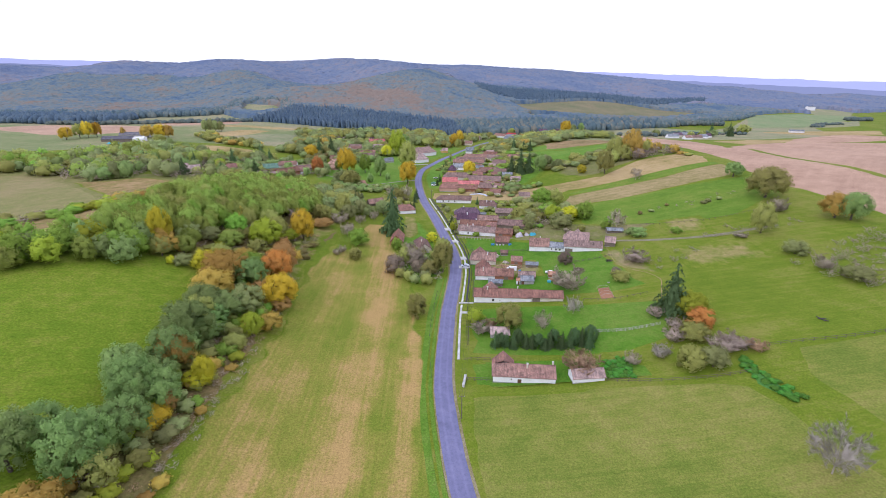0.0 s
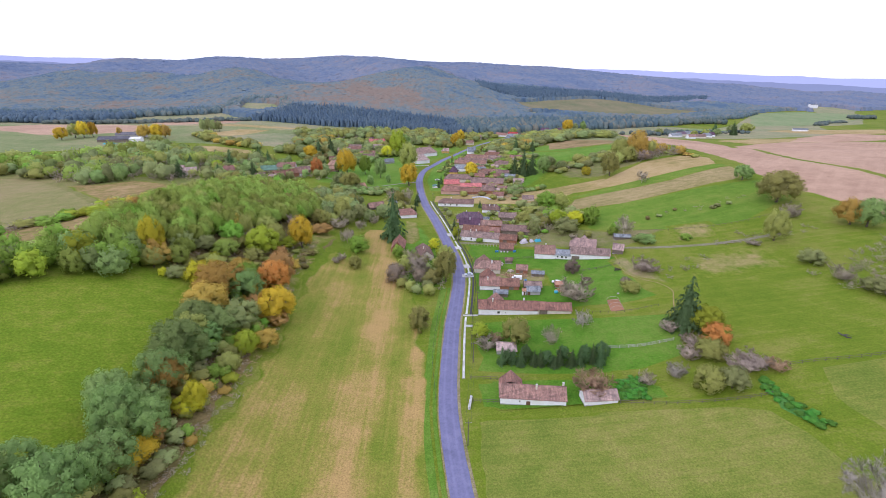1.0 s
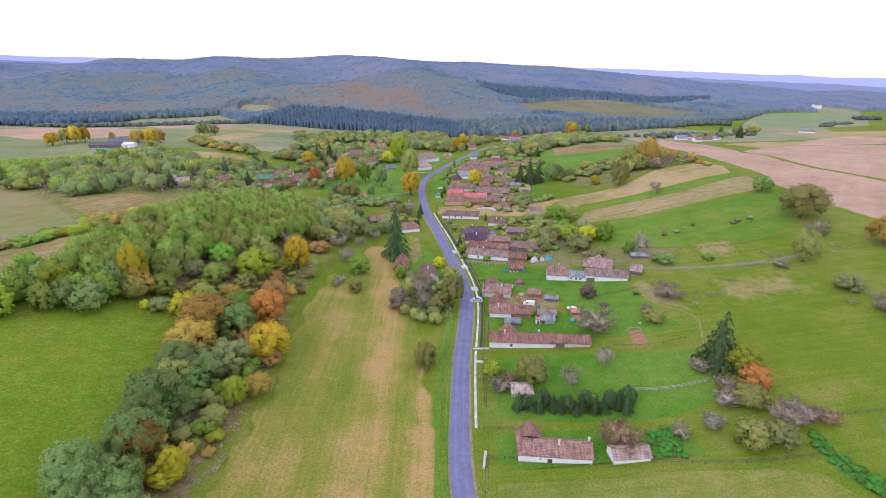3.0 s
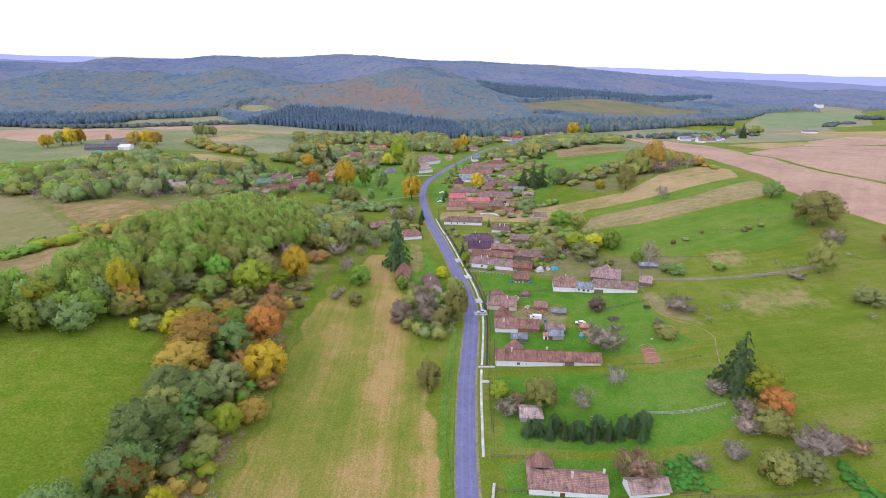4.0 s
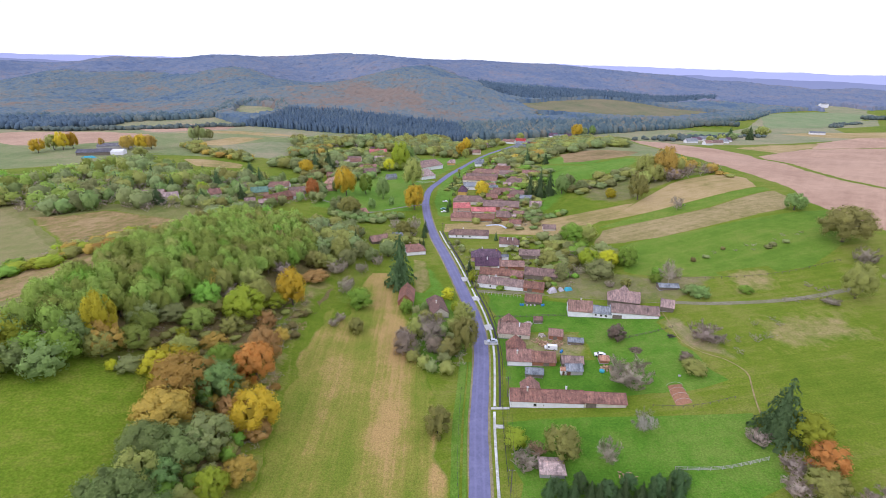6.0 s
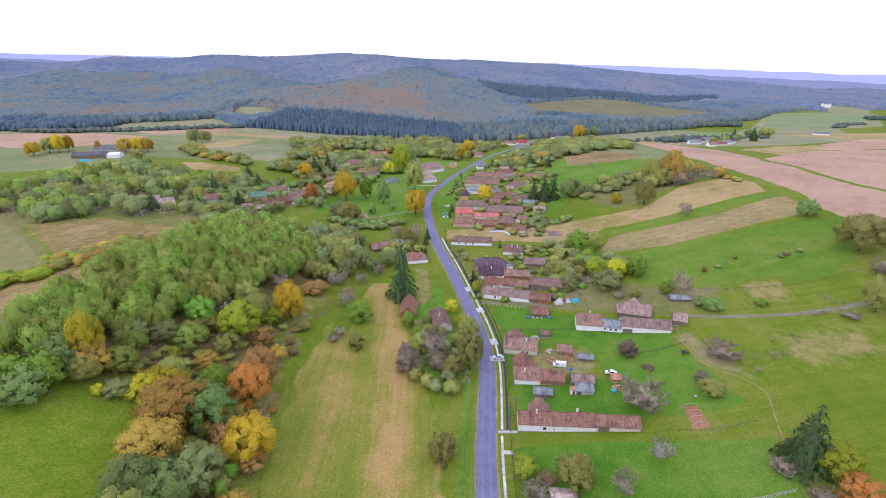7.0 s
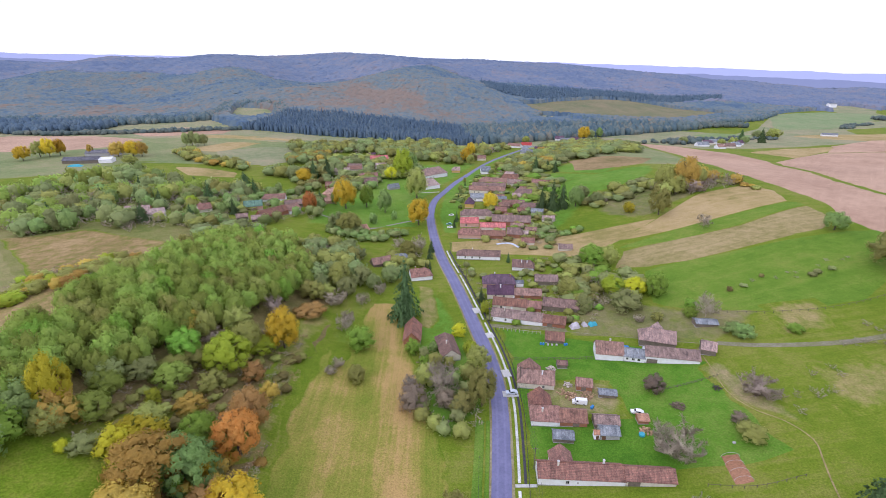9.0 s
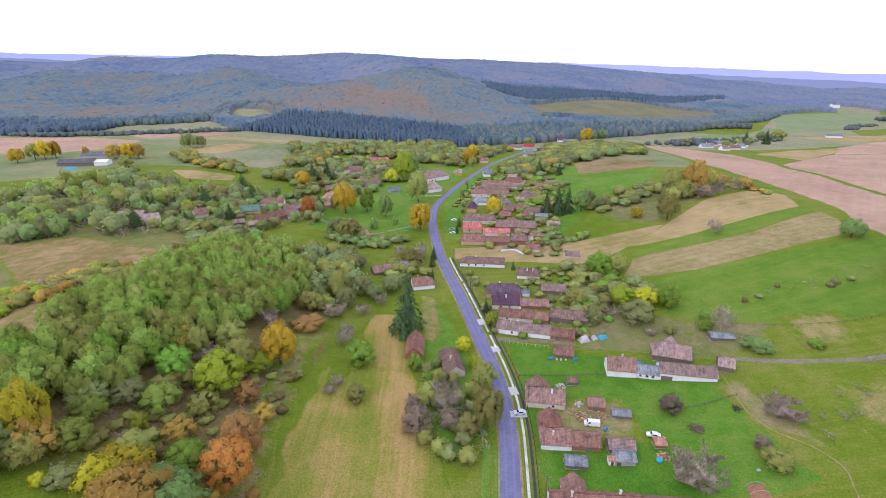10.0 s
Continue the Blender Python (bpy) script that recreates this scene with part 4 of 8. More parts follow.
def bare_mesh(name, seed, limbs, branches, twigs, width, shrub=False):
    """Leafless crown: a short trunk, forking limbs and branches, and a fine haze of twigs inside a rounded, uneven outline."""
    rg = random.Random(seed)
    verts, faces, nors = [], [], []

    def keep_in(p):
        q = Vector((p.x / 0.5, p.y / 0.5, (p.z - 0.5) / 0.5))
        far = 0.95 + 0.3 * noise.noise(q.normalized() * 1.5 + Vector((seed, 2, 0))) if q.length else 1.0
        return p if q.length < far else Vector((0, 0, 0.5)) + (p - Vector((0, 0, 0.5))) * (far / q.length)

    def stick(a, b, ra, rb):
        k = len(verts)
        d = (b - a).normalized()
        u = d.orthogonal().normalized()
        w = d.cross(u)
        for c, r in ((a, ra), (b, rb)):
            for j in range(3):
                o = u * math.cos(j * 2.094) + w * math.sin(j * 2.094)
                verts.append(c + o * r)
                nors.append(o)
        for j in range(3):
            i = (j + 1) % 3
            faces.extend([(k + j, k + i, k + 3 + i), (k + j, k + 3 + i, k + 3 + j)])

    fork = 0.03 if shrub else 0.2
    stick(Vector((0, 0, -0.03)), Vector((0.01, 0.01, fork)), 0.016, 0.012)
    for k in range(limbs):
        w = k * 2.4 + rg.uniform(-0.4, 0.4)
        rise = rg.uniform(0.15, 1.0) if shrub else rg.uniform(0.05, 1.0) ** 0.8
        flat = math.sqrt(1 - rise * rise)
        d = Vector((math.cos(w) * flat, math.sin(w) * flat, rise))
        a = Vector((0, 0, fork * rg.uniform(0.6, 1.0)))
        b = a + d * rg.uniform(0.2, 0.27) + Vector((0, 0, 0.05))
        c = keep_in(b + (d + Vector((rg.gauss(0, 0.25), rg.gauss(0, 0.25), 0.45))).normalized() * rg.uniform(0.22, 0.32))
        stick(a, b, 0.006, 0.0035)
        stick(b, c, 0.0035, 0.001)
        for j in range(branches):
            t = (j + rg.random()) / branches * 1.7 + 0.3
            p = a.lerp(b, t) if t < 1 else b.lerp(c, min(1.0, t - 1))
            e = (d * 0.55 + Vector((rg.gauss(0, 0.75), rg.gauss(0, 0.75), rg.gauss(0.25, 0.5)))).normalized()
            q = keep_in(p + e * rg.uniform(0.14, 0.26))
            stick(p, q, 0.0018, 0.0006)
            for _ in range(twigs):
                s = 1 - 0.85 * rg.random() ** 1.3
                o = p.lerp(q, s)
                n = (e * 0.6 + Vector((rg.gauss(0, 0.7), rg.gauss(0, 0.7), rg.gauss(0.15, 0.6)))).normalized()
                tip = keep_in(o + n * rg.uniform(0.04, 0.13))
                side = n.orthogonal().normalized()
                side.rotate(Matrix.Rotation(rg.uniform(0, 6.28), 3, n))
                v0 = len(verts)
                verts.extend([o - side * width, o + side * width, tip])
                out = (tip - Vector((0, 0, 0.4))).normalized()
                nors.extend([out] * 3)
                if (side * 2).cross(tip - o).dot(out) < 0:
                    faces.append((v0 + 1, v0, v0 + 2))
                else:
                    faces.append((v0, v0 + 1, v0 + 2))
    return leafy(name, [tuple(v) for v in verts], faces, [tuple(v) for v in nors], TWIG)


def spruce_mesh(name, seed, tiers, clumps, power=0.85, size=0.05):
    """Conifer crown about 1 wide and 1 high: whorls of separate drooping boughs round a slim dark core, ragged at their tips."""
    rg = np.random.default_rng(seed)
    ang = np.arange(8) * 0.785
    verts = [np.vstack([np.stack([np.cos(ang) * 0.22, np.sin(ang) * 0.22, np.full(8, 0.05)], 1), [[0, 0, 0.92]]])]
    faces = [np.array([(k, (k + 1) % 8, 8) for k in range(8)])]
    nors = [np.vstack([np.stack([np.cos(ang), np.sin(ang), np.full(8, 0.2)], 1), [[0, 0, 1]]])]
    boughs = []
    for t in range(tiers):
        s = (t + 0.4) / tiers
        for j in range(max(4, int(11 * (1 - s) + 3))):
            boughs.append((s + rg.uniform(-0.3, 0.3) / tiers, rg.uniform(0, 6.2832), rg.uniform(0.72, 1.12)))
    weight = np.array([(1 - b[0]) ** power * b[2] + 0.12 for b in boughs])
    at, nn = [], []
    for (s, w, far), m in zip(boughs, (clumps * weight / weight.sum()).astype(int) + 1):
        reach = 0.52 * max(0.0, 1 - s) ** power * far + 0.015
        u = rg.random(m) ** 0.6
        out = np.array([math.cos(w), math.sin(w), 0])
        side = np.array([-math.sin(w), math.cos(w), 0])
        wide = 0.3 * reach * (1.08 - u) + 0.008
        p = out * (reach * u)[:, None] + side * (rg.normal(0, 0.5, m) * wide)[:, None]
        p[:, 2] = 0.04 + 0.95 * s + 0.02 - reach * 0.3 * u ** 2 + rg.normal(0, 0.008, m)
        at.append(p)
        nn.append(np.tile(out * 0.75 + [0, 0, 0.55], (m, 1)))
    at, nn = np.vstack(at), unit(np.vstack(nn))
    fade = 0.55 + 0.45 * (1 - np.clip(at[:, 2], 0, 1))
    verts.append(sprays(rg, at, nn, size * fade, 1.3))
    faces.append(np.arange(len(at) * 3).reshape(-1, 3) + 9)
    nors.append(np.repeat(nn + rg.normal(0, 0.3, nn.shape), 3, axis=0))
    return leafy(name, np.vstack(verts), np.vstack(faces), np.vstack(nors), LEAVES["spruce"])


CROWNS = {
    "leaf": [crown_mesh("crown", 11 + i, 26 + 3 * i, 3300, 0.023, 0.08, 0.7, 1.0 + 0.06 * (i % 3)) for i in range(6)],
    "tall": [crown_mesh("crown", 41 + i, 15 + i, 860, 0.038, 0.12, 0.74, 1.1, 0.5, 0.08) for i in range(5)],
    "bush": [crown_mesh("crown", 71 + i, 18 + 2 * i, 1400, 0.033, -0.12, 0.68, 1.05, 0.52) for i in range(5)],
    "spruce": [spruce_mesh("crown", 91 + i, 15 + i, 2100, 0.8, 0.036) for i in range(3)],
    "pine": [crown_mesh("crown", 111 + i, 40 + 4 * i, 3600, 0.02, 0.0, 0.66, 1.0, 0.5, 0.25) for i in range(3)],
    "bare": [bare_mesh("crown", 131 + i, 12, 11, 46, 0.0023) for i in range(4)],
    "bareshrub": [bare_mesh("crown", 181 + i, 15, 8, 36, 0.005, True) for i in range(3)],
    "farbare": [bare_mesh("crown", 171 + i, 5, 4, 10, 0.011, True) for i in range(4)],
    "mid": [crown_mesh("crown", 201 + i, 10 + i, 260, 0.06, -0.08, 0.85, 1.1, 0.5) for i in range(4)],
    "midbig": [crown_mesh("crown", 221 + i, 18 + i, 640, 0.042, -0.05, 0.72, 1.05, 0.5) for i in range(4)],
    "far": [crown_mesh("crown", 151 + i, 7, 110, 0.085, -0.05, 0.9, 1.15, 0.5) for i in range(5)],
    "farcone": [spruce_mesh("crown", 161 + i, 7, 190, 0.85, 0.09) for i in range(2)],
}
TRUNKS = [trunk_mesh("trunk", 5 + i) for i in range(3)]
STRAIGHT = trunk_mesh("trunk", 9, 0.9, 0.022, 0)
WORDS = {"green": "green leaves", "dark": "dark green leaves", "poplar": "soft green leaves", "olive": "olive green leaves", "lime": "yellow-green leaves", "yellow": "bright yellow autumn leaves",
         "gold": "golden autumn leaves", "orange": "orange autumn leaves", "rust": "rust-coloured autumn leaves", "brown": "brown autumn leaves", "plum": "dull purple-brown leaves", "umber": "dark olive-brown leaves", "greygreen": "grey-green leaves", "sage": "pale grey-green leaves"}
TWIGS = {"grey": (TWIG, "grey"), "plum": (TWIG_PLUM, "purplish"), "rust": (TWIG_RUST, "rust-brown"), "pale": (TWIG_PALE, "pale grey")}
prng = random.Random(77)


def put_mesh(name, me, parent, mat):
    ob = new(name, me)
    ob.parent = parent
    if mat is not None:
        ob.material_slots[0].link = "OBJECT"
        ob.material_slots[0].material = mat
    return ob


def plant(x, y, h, w, kind, tone="", group="", site="in the meadow"):
    """One tree or shrub on the terrain; x, y: the near edge of its foot."""
    if kind in ("leaf", "bush", "pine", "tall"):
        near = min(1.0, max(0.0, (380 - y) / 200))
        y, h = y + 0.22 * w * near, max(h - 0.1 * w * near, 0.6 * h)
    elif kind == "bare":
        w = max(w, 0.8 * h)
        y, h = y + 0.15 * w, max(h - 0.05 * w, 0.6 * h)
    z = float(height(x, y))
    name = {"leaf": "tree", "tall": "tree", "pine": "pine_tree", "spruce": "spruce_tree", "bush": "shrub", "bare": "bare_tree" if h > 7 else "bare_shrub"}[kind]
    if kind == "spruce":
        label = "dark green %s spruce with drooping boughs" % ("tall" if h > 14 else "small")
    elif kind == "pine":
        label = "bushy blue-green pine in the stream thicket"
    elif kind == "bare":
        label = "leafless %s with a haze of %s twigs" % ("tree" if h > 7 else "shrub", TWIGS[tone][1])
    else:
        label = "%s %s with %s" % ("rounded" if w > 0.8 * h else "upright", "broadleaf tree" if name == "tree" else "shrub", WORDS[tone])
    e = thing(name, x, y, z - 0.05, prng.uniform(0, 360), label, "shrub" if "shrub" in name else "tree", group)
    if kind == "spruce":
        w *= 1.02
    e.scale = (w, w, h)
    me = prng.choice(CROWNS["bareshrub" if kind == "bare" and (h < 8.5 or w > 0.95 * h) else kind])
    if kind == "bare":
        put_mesh("crown", me, e, TWIGS[tone][0])
    else:
        put_mesh("crown", me, e, LEAVES[tone or kind])
        put_mesh("trunk", STRAIGHT if kind in ("spruce", "pine") else prng.choice(TRUNKS), e, None)
    return e


# plants: village
plant(-29.8, 269.7, 29.8, 16.5, "spruce")
plant(-58.7, 311.6, 13.2, 5.3, "spruce")
plant(-45.4, 242.5, 10.1, 9.8, "bush", "green")
plant(-43.9, 221.2, 6.5, 5.8, "bush", "olive")
plant(-53.4, 224, 5.7, 5.6, "bare", "grey")
plant(-113.8, 179.9, 18, 9, "leaf", "yellow")
plant(-135.4, 319.9, 11.6, 12.6, "spruce")
plant(-115.5, 336.3, 8.6, 5.9, "spruce")
plant(-87.7, 434, 22.9, 16.2, "leaf", "gold")
plant(-110.2, 416.6, 15.1, 10.2, "leaf", "orange")
plant(-73, 443.3, 16.9, 10.9, "leaf", "green")
plant(-57.2, 430.8, 18.1, 10.6, "leaf", "dark")
plant(-62.2, 402.1, 7.7, 6.2, "bush", "dark")
plant(-48.5, 414, 6.7, 4.4, "bush", "dark")
plant(15.5, 657.1, 18.1, 12.2, "leaf", "gold")
plant(24.5, 443, 12.6, 12.2, "leaf", "gold")
plant(-143.2, 520.1, 14.0, 14.5, "leaf", "gold")
plant(-139.1, 540.3, 20.5, 11.9, "spruce")
plant(-127.2, 547.8, 21.9, 12.1, "spruce")
plant(-188.9, 495.6, 13.8, 15.7, "spruce")
plant(-227.2, 484.3, 9.6, 7.2, "spruce")
plant(-190.1, 405.8, 9.4, 8.8, "bush", "lime")
plant(94.9, 565.8, 13.1, 8.0, "spruce")
plant(100.7, 556.3, 13.4, 7.9, "spruce")
plant(5.6, 288.4, 7.7, 3.7, "spruce")
plant(6.6, 276.4, 6.5, 4.8, "bush", "lime")
plant(24.9, 335.4, 6.2, 3.2, "spruce")
plant(-6.4, 256.8, 6.4, 6.0, "bush", "yellow")
plant(-25.2, 243.2, 6.8, 6.0, "bush", "green")
plant(-13.9, 216, 17.6, 11.5, "bare", "grey")
plant(-18.3, 222.9, 9.2, 8.7, "bush", "olive")
plant(-6.4, 209.2, 7.9, 8.5, "bush", "umber")
plant(-0.1, 210.9, 15.7, 9.7, "leaf", "olive")
plant(-23, 209, 9.8, 9.2, "bush", "plum")
plant(-25, 222.1, 6.9, 5.8, "bare", "pale")
plant(-20.7, 341.6, 8.7, 4.5, "spruce")
plant(-38.9, 311.1, 5.7, 7.5, "bush", "olive")
plant(-27.5, 349.7, 14.1, 8.7, "bare", "grey")
plant(-33.8, 342.4, 10.3, 9.7, "leaf", "olive")
# plants: slope
plant(118, 402.6, 7.6, 7.8, "bush", "yellow")
plant(133.3, 389.5, 18.3, 14.2, "leaf", "olive")
plant(145.9, 354.5, 12.5, 9.3, "bare", "grey")
plant(201.4, 326.4, 10.3, 11.9, "leaf", "dark")
plant(69.4, 324.1, 12.0, 14.0, "leaf", "green")
plant(78.5, 324.2, 10.4, 10.9, "leaf", "olive")
plant(69.3, 289.3, 9.3, 11.1, "leaf", "lime")
plant(79.6, 287.4, 8.1, 11.0, "leaf", "yellow")
plant(71.1, 273.3, 9.4, 14.4, "bush", "greygreen")
plant(88, 282.9, 12.1, 9.8, "bush", "green")
plant(99.2, 258.8, 14.1, 6.9, "bare", "grey")
plant(105.8, 243.3, 5.9, 8.1, "bush", "dark")
plant(125.8, 243, 3.6, 5.9, "bush", "green")
plant(59.7, 216, 7.3, 6.6, "bush", "plum")
plant(54.7, 186.4, 15.5, 17.5, "bare", "grey")
plant(91.5, 208.9, 11.1, 14.7, "bare", "plum")
plant(78.6, 198.4, 4.1, 4.6, "bush", "plum")
plant(158.2, 437.9, 19.2, 17.0, "leaf", "olive")
plant(169.8, 431.8, 24.6, 18.8, "leaf", "brown")
plant(174, 421.6, 17.2, 20.3, "bare", "plum")
plant(161.8, 427.9, 14.6, 16.6, "bush", "olive")
plant(51.5, 273.4, 9.7, 7.4, "bush", "greygreen")
plant(48.2, 289.2, 10.2, 10.6, "bush", "olive")
plant(209.8, 438.7, 6.0, 9.3, "bush", "olive")
plant(194.4, 277.8, 19.9, 22.4, "leaf", "umber")
plant(186.2, 254.5, 13.0, 12.5, "bare", "grey")
plant(160.9, 227.2, 16.0, 11.4, "leaf", "olive")
plant(204.9, 236.9, 14.3, 14.7, "leaf", "brown")
plant(209, 231.7, 15.7, 14.4, "leaf", "dark")
plant(158.7, 198.9, 7.2, 10.1, "bush", "greygreen")
plant(158.2, 182.1, 9.4, 9.4, "bare", "grey")
plant(161.8, 168.4, 7.0, 10.9, "bush", "greygreen")
plant(86.8, 81.1, 16.5, 13.4, "bare", "pale")
plant(78.2, 190.9, 5.9, 8.4, "bush", "olive")
plant(86, 161, 20.5, 14.8, "spruce")
plant(91.5, 155, 10.5, 11.5, "leaf", "lime")
plant(90.5, 147, 8.5, 9.5, "bush", "orange")
plant(82.5, 148, 7.5, 8.5, "bare", "plum")
plant(86, 140, 7.0, 8.0, "bush", "olive")
plant(95, 133, 8.0, 11.0, "bare", "plum")
plant(100, 131, 6.0, 8.0, "bare", "rust")
plant(12.5, 163, 6.5, 6.5, "bush", "lime")
plant(18, 160.5, 5.0, 6.5, "bare", "rust")
plant(78.8, 141.4, 8.0, 8.5, "bare", "plum")
plant(77, 125, 8.6, 8.6, "bush", "olive")
plant(83.6, 124.4, 8.2, 8.4, "bush", "greygreen")
plant(90.7, 132.2, 9.0, 12.1, "bare", "plum")
plant(84.8, 140.3, 6.9, 8.4, "bush", "olive")
plant(44.2, 128.4, 11.3, 14.4, "bare", "rust")
plant(70.9, 133.2, 7.9, 7.4, "bare", "pale")
plant(61.1, 131.4, 6.9, 6.4, "bare", "grey")
plant(79.7, 158.7, 6.9, 7.6, "bare", "plum")
plant(14.3, 155.1, 7.4, 9.7, "bare", "grey")
plant(25, 157.7, 11.3, 9.9, "bush", "olive")
plant(36.8, 155.7, 9.9, 5.6, "bare", "grey")
plant(51.1, 166, 9.9, 4.8, "bare", "pale")
plant(-10.5, 167.5, 10.7, 7.6, "bush", "olive")
# plants: stream
plant(-82.4, 152, 12.2, 15, "leaf", "brown")
plant(-83.5, 163.6, 15.3, 16.2, "leaf", "brown")
plant(-74.2, 166.7, 14.6, 13, "pine")
plant(-68.6, 179.8, 14.9, 12.5, "leaf", "orange")
plant(-61.3, 159.2, 13.9, 13.5, "leaf", "gold")
plant(-60.3, 157.2, 5.8, 8.5, "leaf", "rust")
plant(-73.8, 141.9, 10.8, 13, "leaf", "dark")
plant(-69.2, 147.9, 11.5, 12, "leaf", "greygreen")
plant(-62.6, 136.1, 9.4, 7.5, "leaf", "lime")
plant(-64.8, 126.8, 5.8, 7.5, "leaf", "olive")
plant(-77, 122.9, 15.6, 16, "pine")
plant(-75, 110.6, 14.2, 12, "pine")
plant(-79.9, 99.8, 13.2, 10.7, "leaf", "dark")
plant(-65.9, 107.2, 5.8, 7.5, "leaf", "yellow")
plant(-64.6, 108.7, 9.4, 5.8, "leaf", "yellow")
plant(-67.7, 96.8, 6.4, 4.4, "bush", "rust")
plant(-68.7, 89.8, 5.9, 9, "leaf", "gold")
plant(-70.7, 83.6, 12.5, 11.5, "pine")
plant(-74.2, 93.6, 16.6, 11.5, "pine")
plant(-72.8, 72, 17, 12, "pine")
plant(-82.7, 76.7, 12.2, 11.2, "pine")
plant(-72.9, 93.2, 12.3, 7.2, "leaf", "dark")
plant(-58.8, 142.2, 7.1, 8, "leaf", "brown")
plant(-77.9, 133.6, 11.2, 9.7, "leaf", "olive")
plant(-68.7, 162.4, 8.6, 9.0, "bush", "rust")
plant(-84.2, 70.2, 14.5, 11.6, "leaf", "dark")
plant(-68.4, 72.8, 9.0, 7.1, "bush", "olive")
plant(-79.9, 126.2, 9.4, 9.3, "leaf", "dark")
plant(-69.3, 190.5, 14.8, 10.5, "leaf", "rust")
plant(-79.3, 227.6, 6.6, 12, "leaf", "lime")
plant(-84.8, 212.8, 14.1, 14.5, "leaf", "lime")
plant(-70.6, 261.2, 5.8, 13, "leaf", "rust")
plant(-72.8, 233.4, 17.0, 12.0, "leaf", "gold")
plant(-79.5, 171.9, 11.3, 11.0, "pine")
plant(-93.6, 171.2, 9.6, 9.1, "bush", "yellow")
plant(-92, 176.1, 8.9, 13, "bush", "yellow")
plant(-101.1, 170.8, 5.8, 6.8, "bush", "greygreen")
plant(-78.9, 181.5, 10.3, 9.5, "leaf", "green")
plant(-91.4, 181.1, 9.5, 8.5, "leaf", "olive")
plant(-73.2, 172.6, 7.2, 5.9, "leaf", "gold")
plant(-96.2, 192, 5.6, 4.4, "bush", "lime")
plant(-85.2, 203.2, 7.1, 8.6, "bush", "olive")
plant(-97.7, 213.3, 11.7, 10.2, "leaf", "green")
plant(-103.4, 226.7, 10.0, 10.2, "leaf", "brown")
plant(-82.8, 253.9, 12.6, 10.1, "bare", "plum")
plant(-95.7, 226.4, 8.0, 10.9, "bare", "plum")
plant(-76.2, 212.4, 8.0, 7.7, "bush", "rust")
plant(-68.8, 206.3, 6.0, 6.2, "bush", "brown")
plant(-86.9, 191.8, 5.7, 8.7, "bush", "brown")
plant(-83.5, 226.9, 12.1, 10.6, "leaf", "olive")
plant(-91.2, 236.4, 10.3, 11.4, "leaf", "olive")
plant(-105.2, 170.4, 3.9, 3.1, "bush", "yellow")
plant(-62.9, 275, 11.3, 12.8, "bare", "grey")
plant(-54.6, 300.9, 10.7, 11.2, "bush", "greygreen")
plant(-54, 254.2, 10.5, 9.3, "bare", "grey")
plant(-64.9, 297.5, 12.1, 11.1, "leaf", "olive")

# dark conifer hedge in the orchard
for k in range(17):
    kind = ("spruce", "pine")[k % 3 == 1]
    plant(18.5 + 2.1 * k + prng.uniform(-0.5, 0.5), 146.2 - 0.12 * k + prng.uniform(-1.2, 1.2), prng.uniform(4.2, 7.4) + (0.8 if k > 9 else 0), prng.uniform(4.2, 5.6), kind, "spruce", "orchard conifers")
plant(-20.2, 322, 7.5, 2.6, "spruce")
plant(-22.4, 320, 7.0, 2.6, "spruce")


HOUSE_SPOTS = []


def clear_of(x, y, room):
    """True where no house and no road is nearer than room metres."""
    return all(math.hypot(x - a, y - b) > r + room for a, b, r in HOUSE_SPOTS) and all(abs(x - q.x) + abs(y - q.y) > 5.5 + room for q in ROAD[::3])


def sites(poly, gap, kinds, hrange, seed, shrink=1.0, jitter=0.4, room=None):
    """Places on a shaken grid inside a plan outline. kinds: (weight, kind, tone)."""
    rg = random.Random(seed)
    px, py = [p[0] for p in poly], [p[1] for p in poly]
    bag = [k for k in kinds for _ in range(k[0])]
    y, row, res = min(py), 0, []
    while y < max(py):
        x = min(px) + (row % 2) * gap / 2
        while x < max(px):
            ax, ay = x + rg.uniform(-jitter, jitter) * gap, y + rg.uniform(-jitter, jitter) * gap
            if bool(inside(poly, np.array(ax), np.array(ay))) and (room is None or clear_of(ax, ay, room)):
                h = rg.uniform(*hrange)
                _, kind, tone = rg.choice(bag)
                res.append((ax, ay, h * (0.8 if kind == "bush" else 1.0), gap * rg.uniform(1.0, 1.45) * shrink, kind, tone))
            x += gap
        y += gap * 0.9
        row += 1
    return res


def fill(poly, gap, kinds, hrange, group, seed, shrink=1.0, jitter=0.4, room=None):
    for x, y, h, w, kind, tone in sites(poly, gap, kinds, hrange, seed, shrink, jitter, room):
        plant(x, y, h * 1.1, w, kind, tone, group)


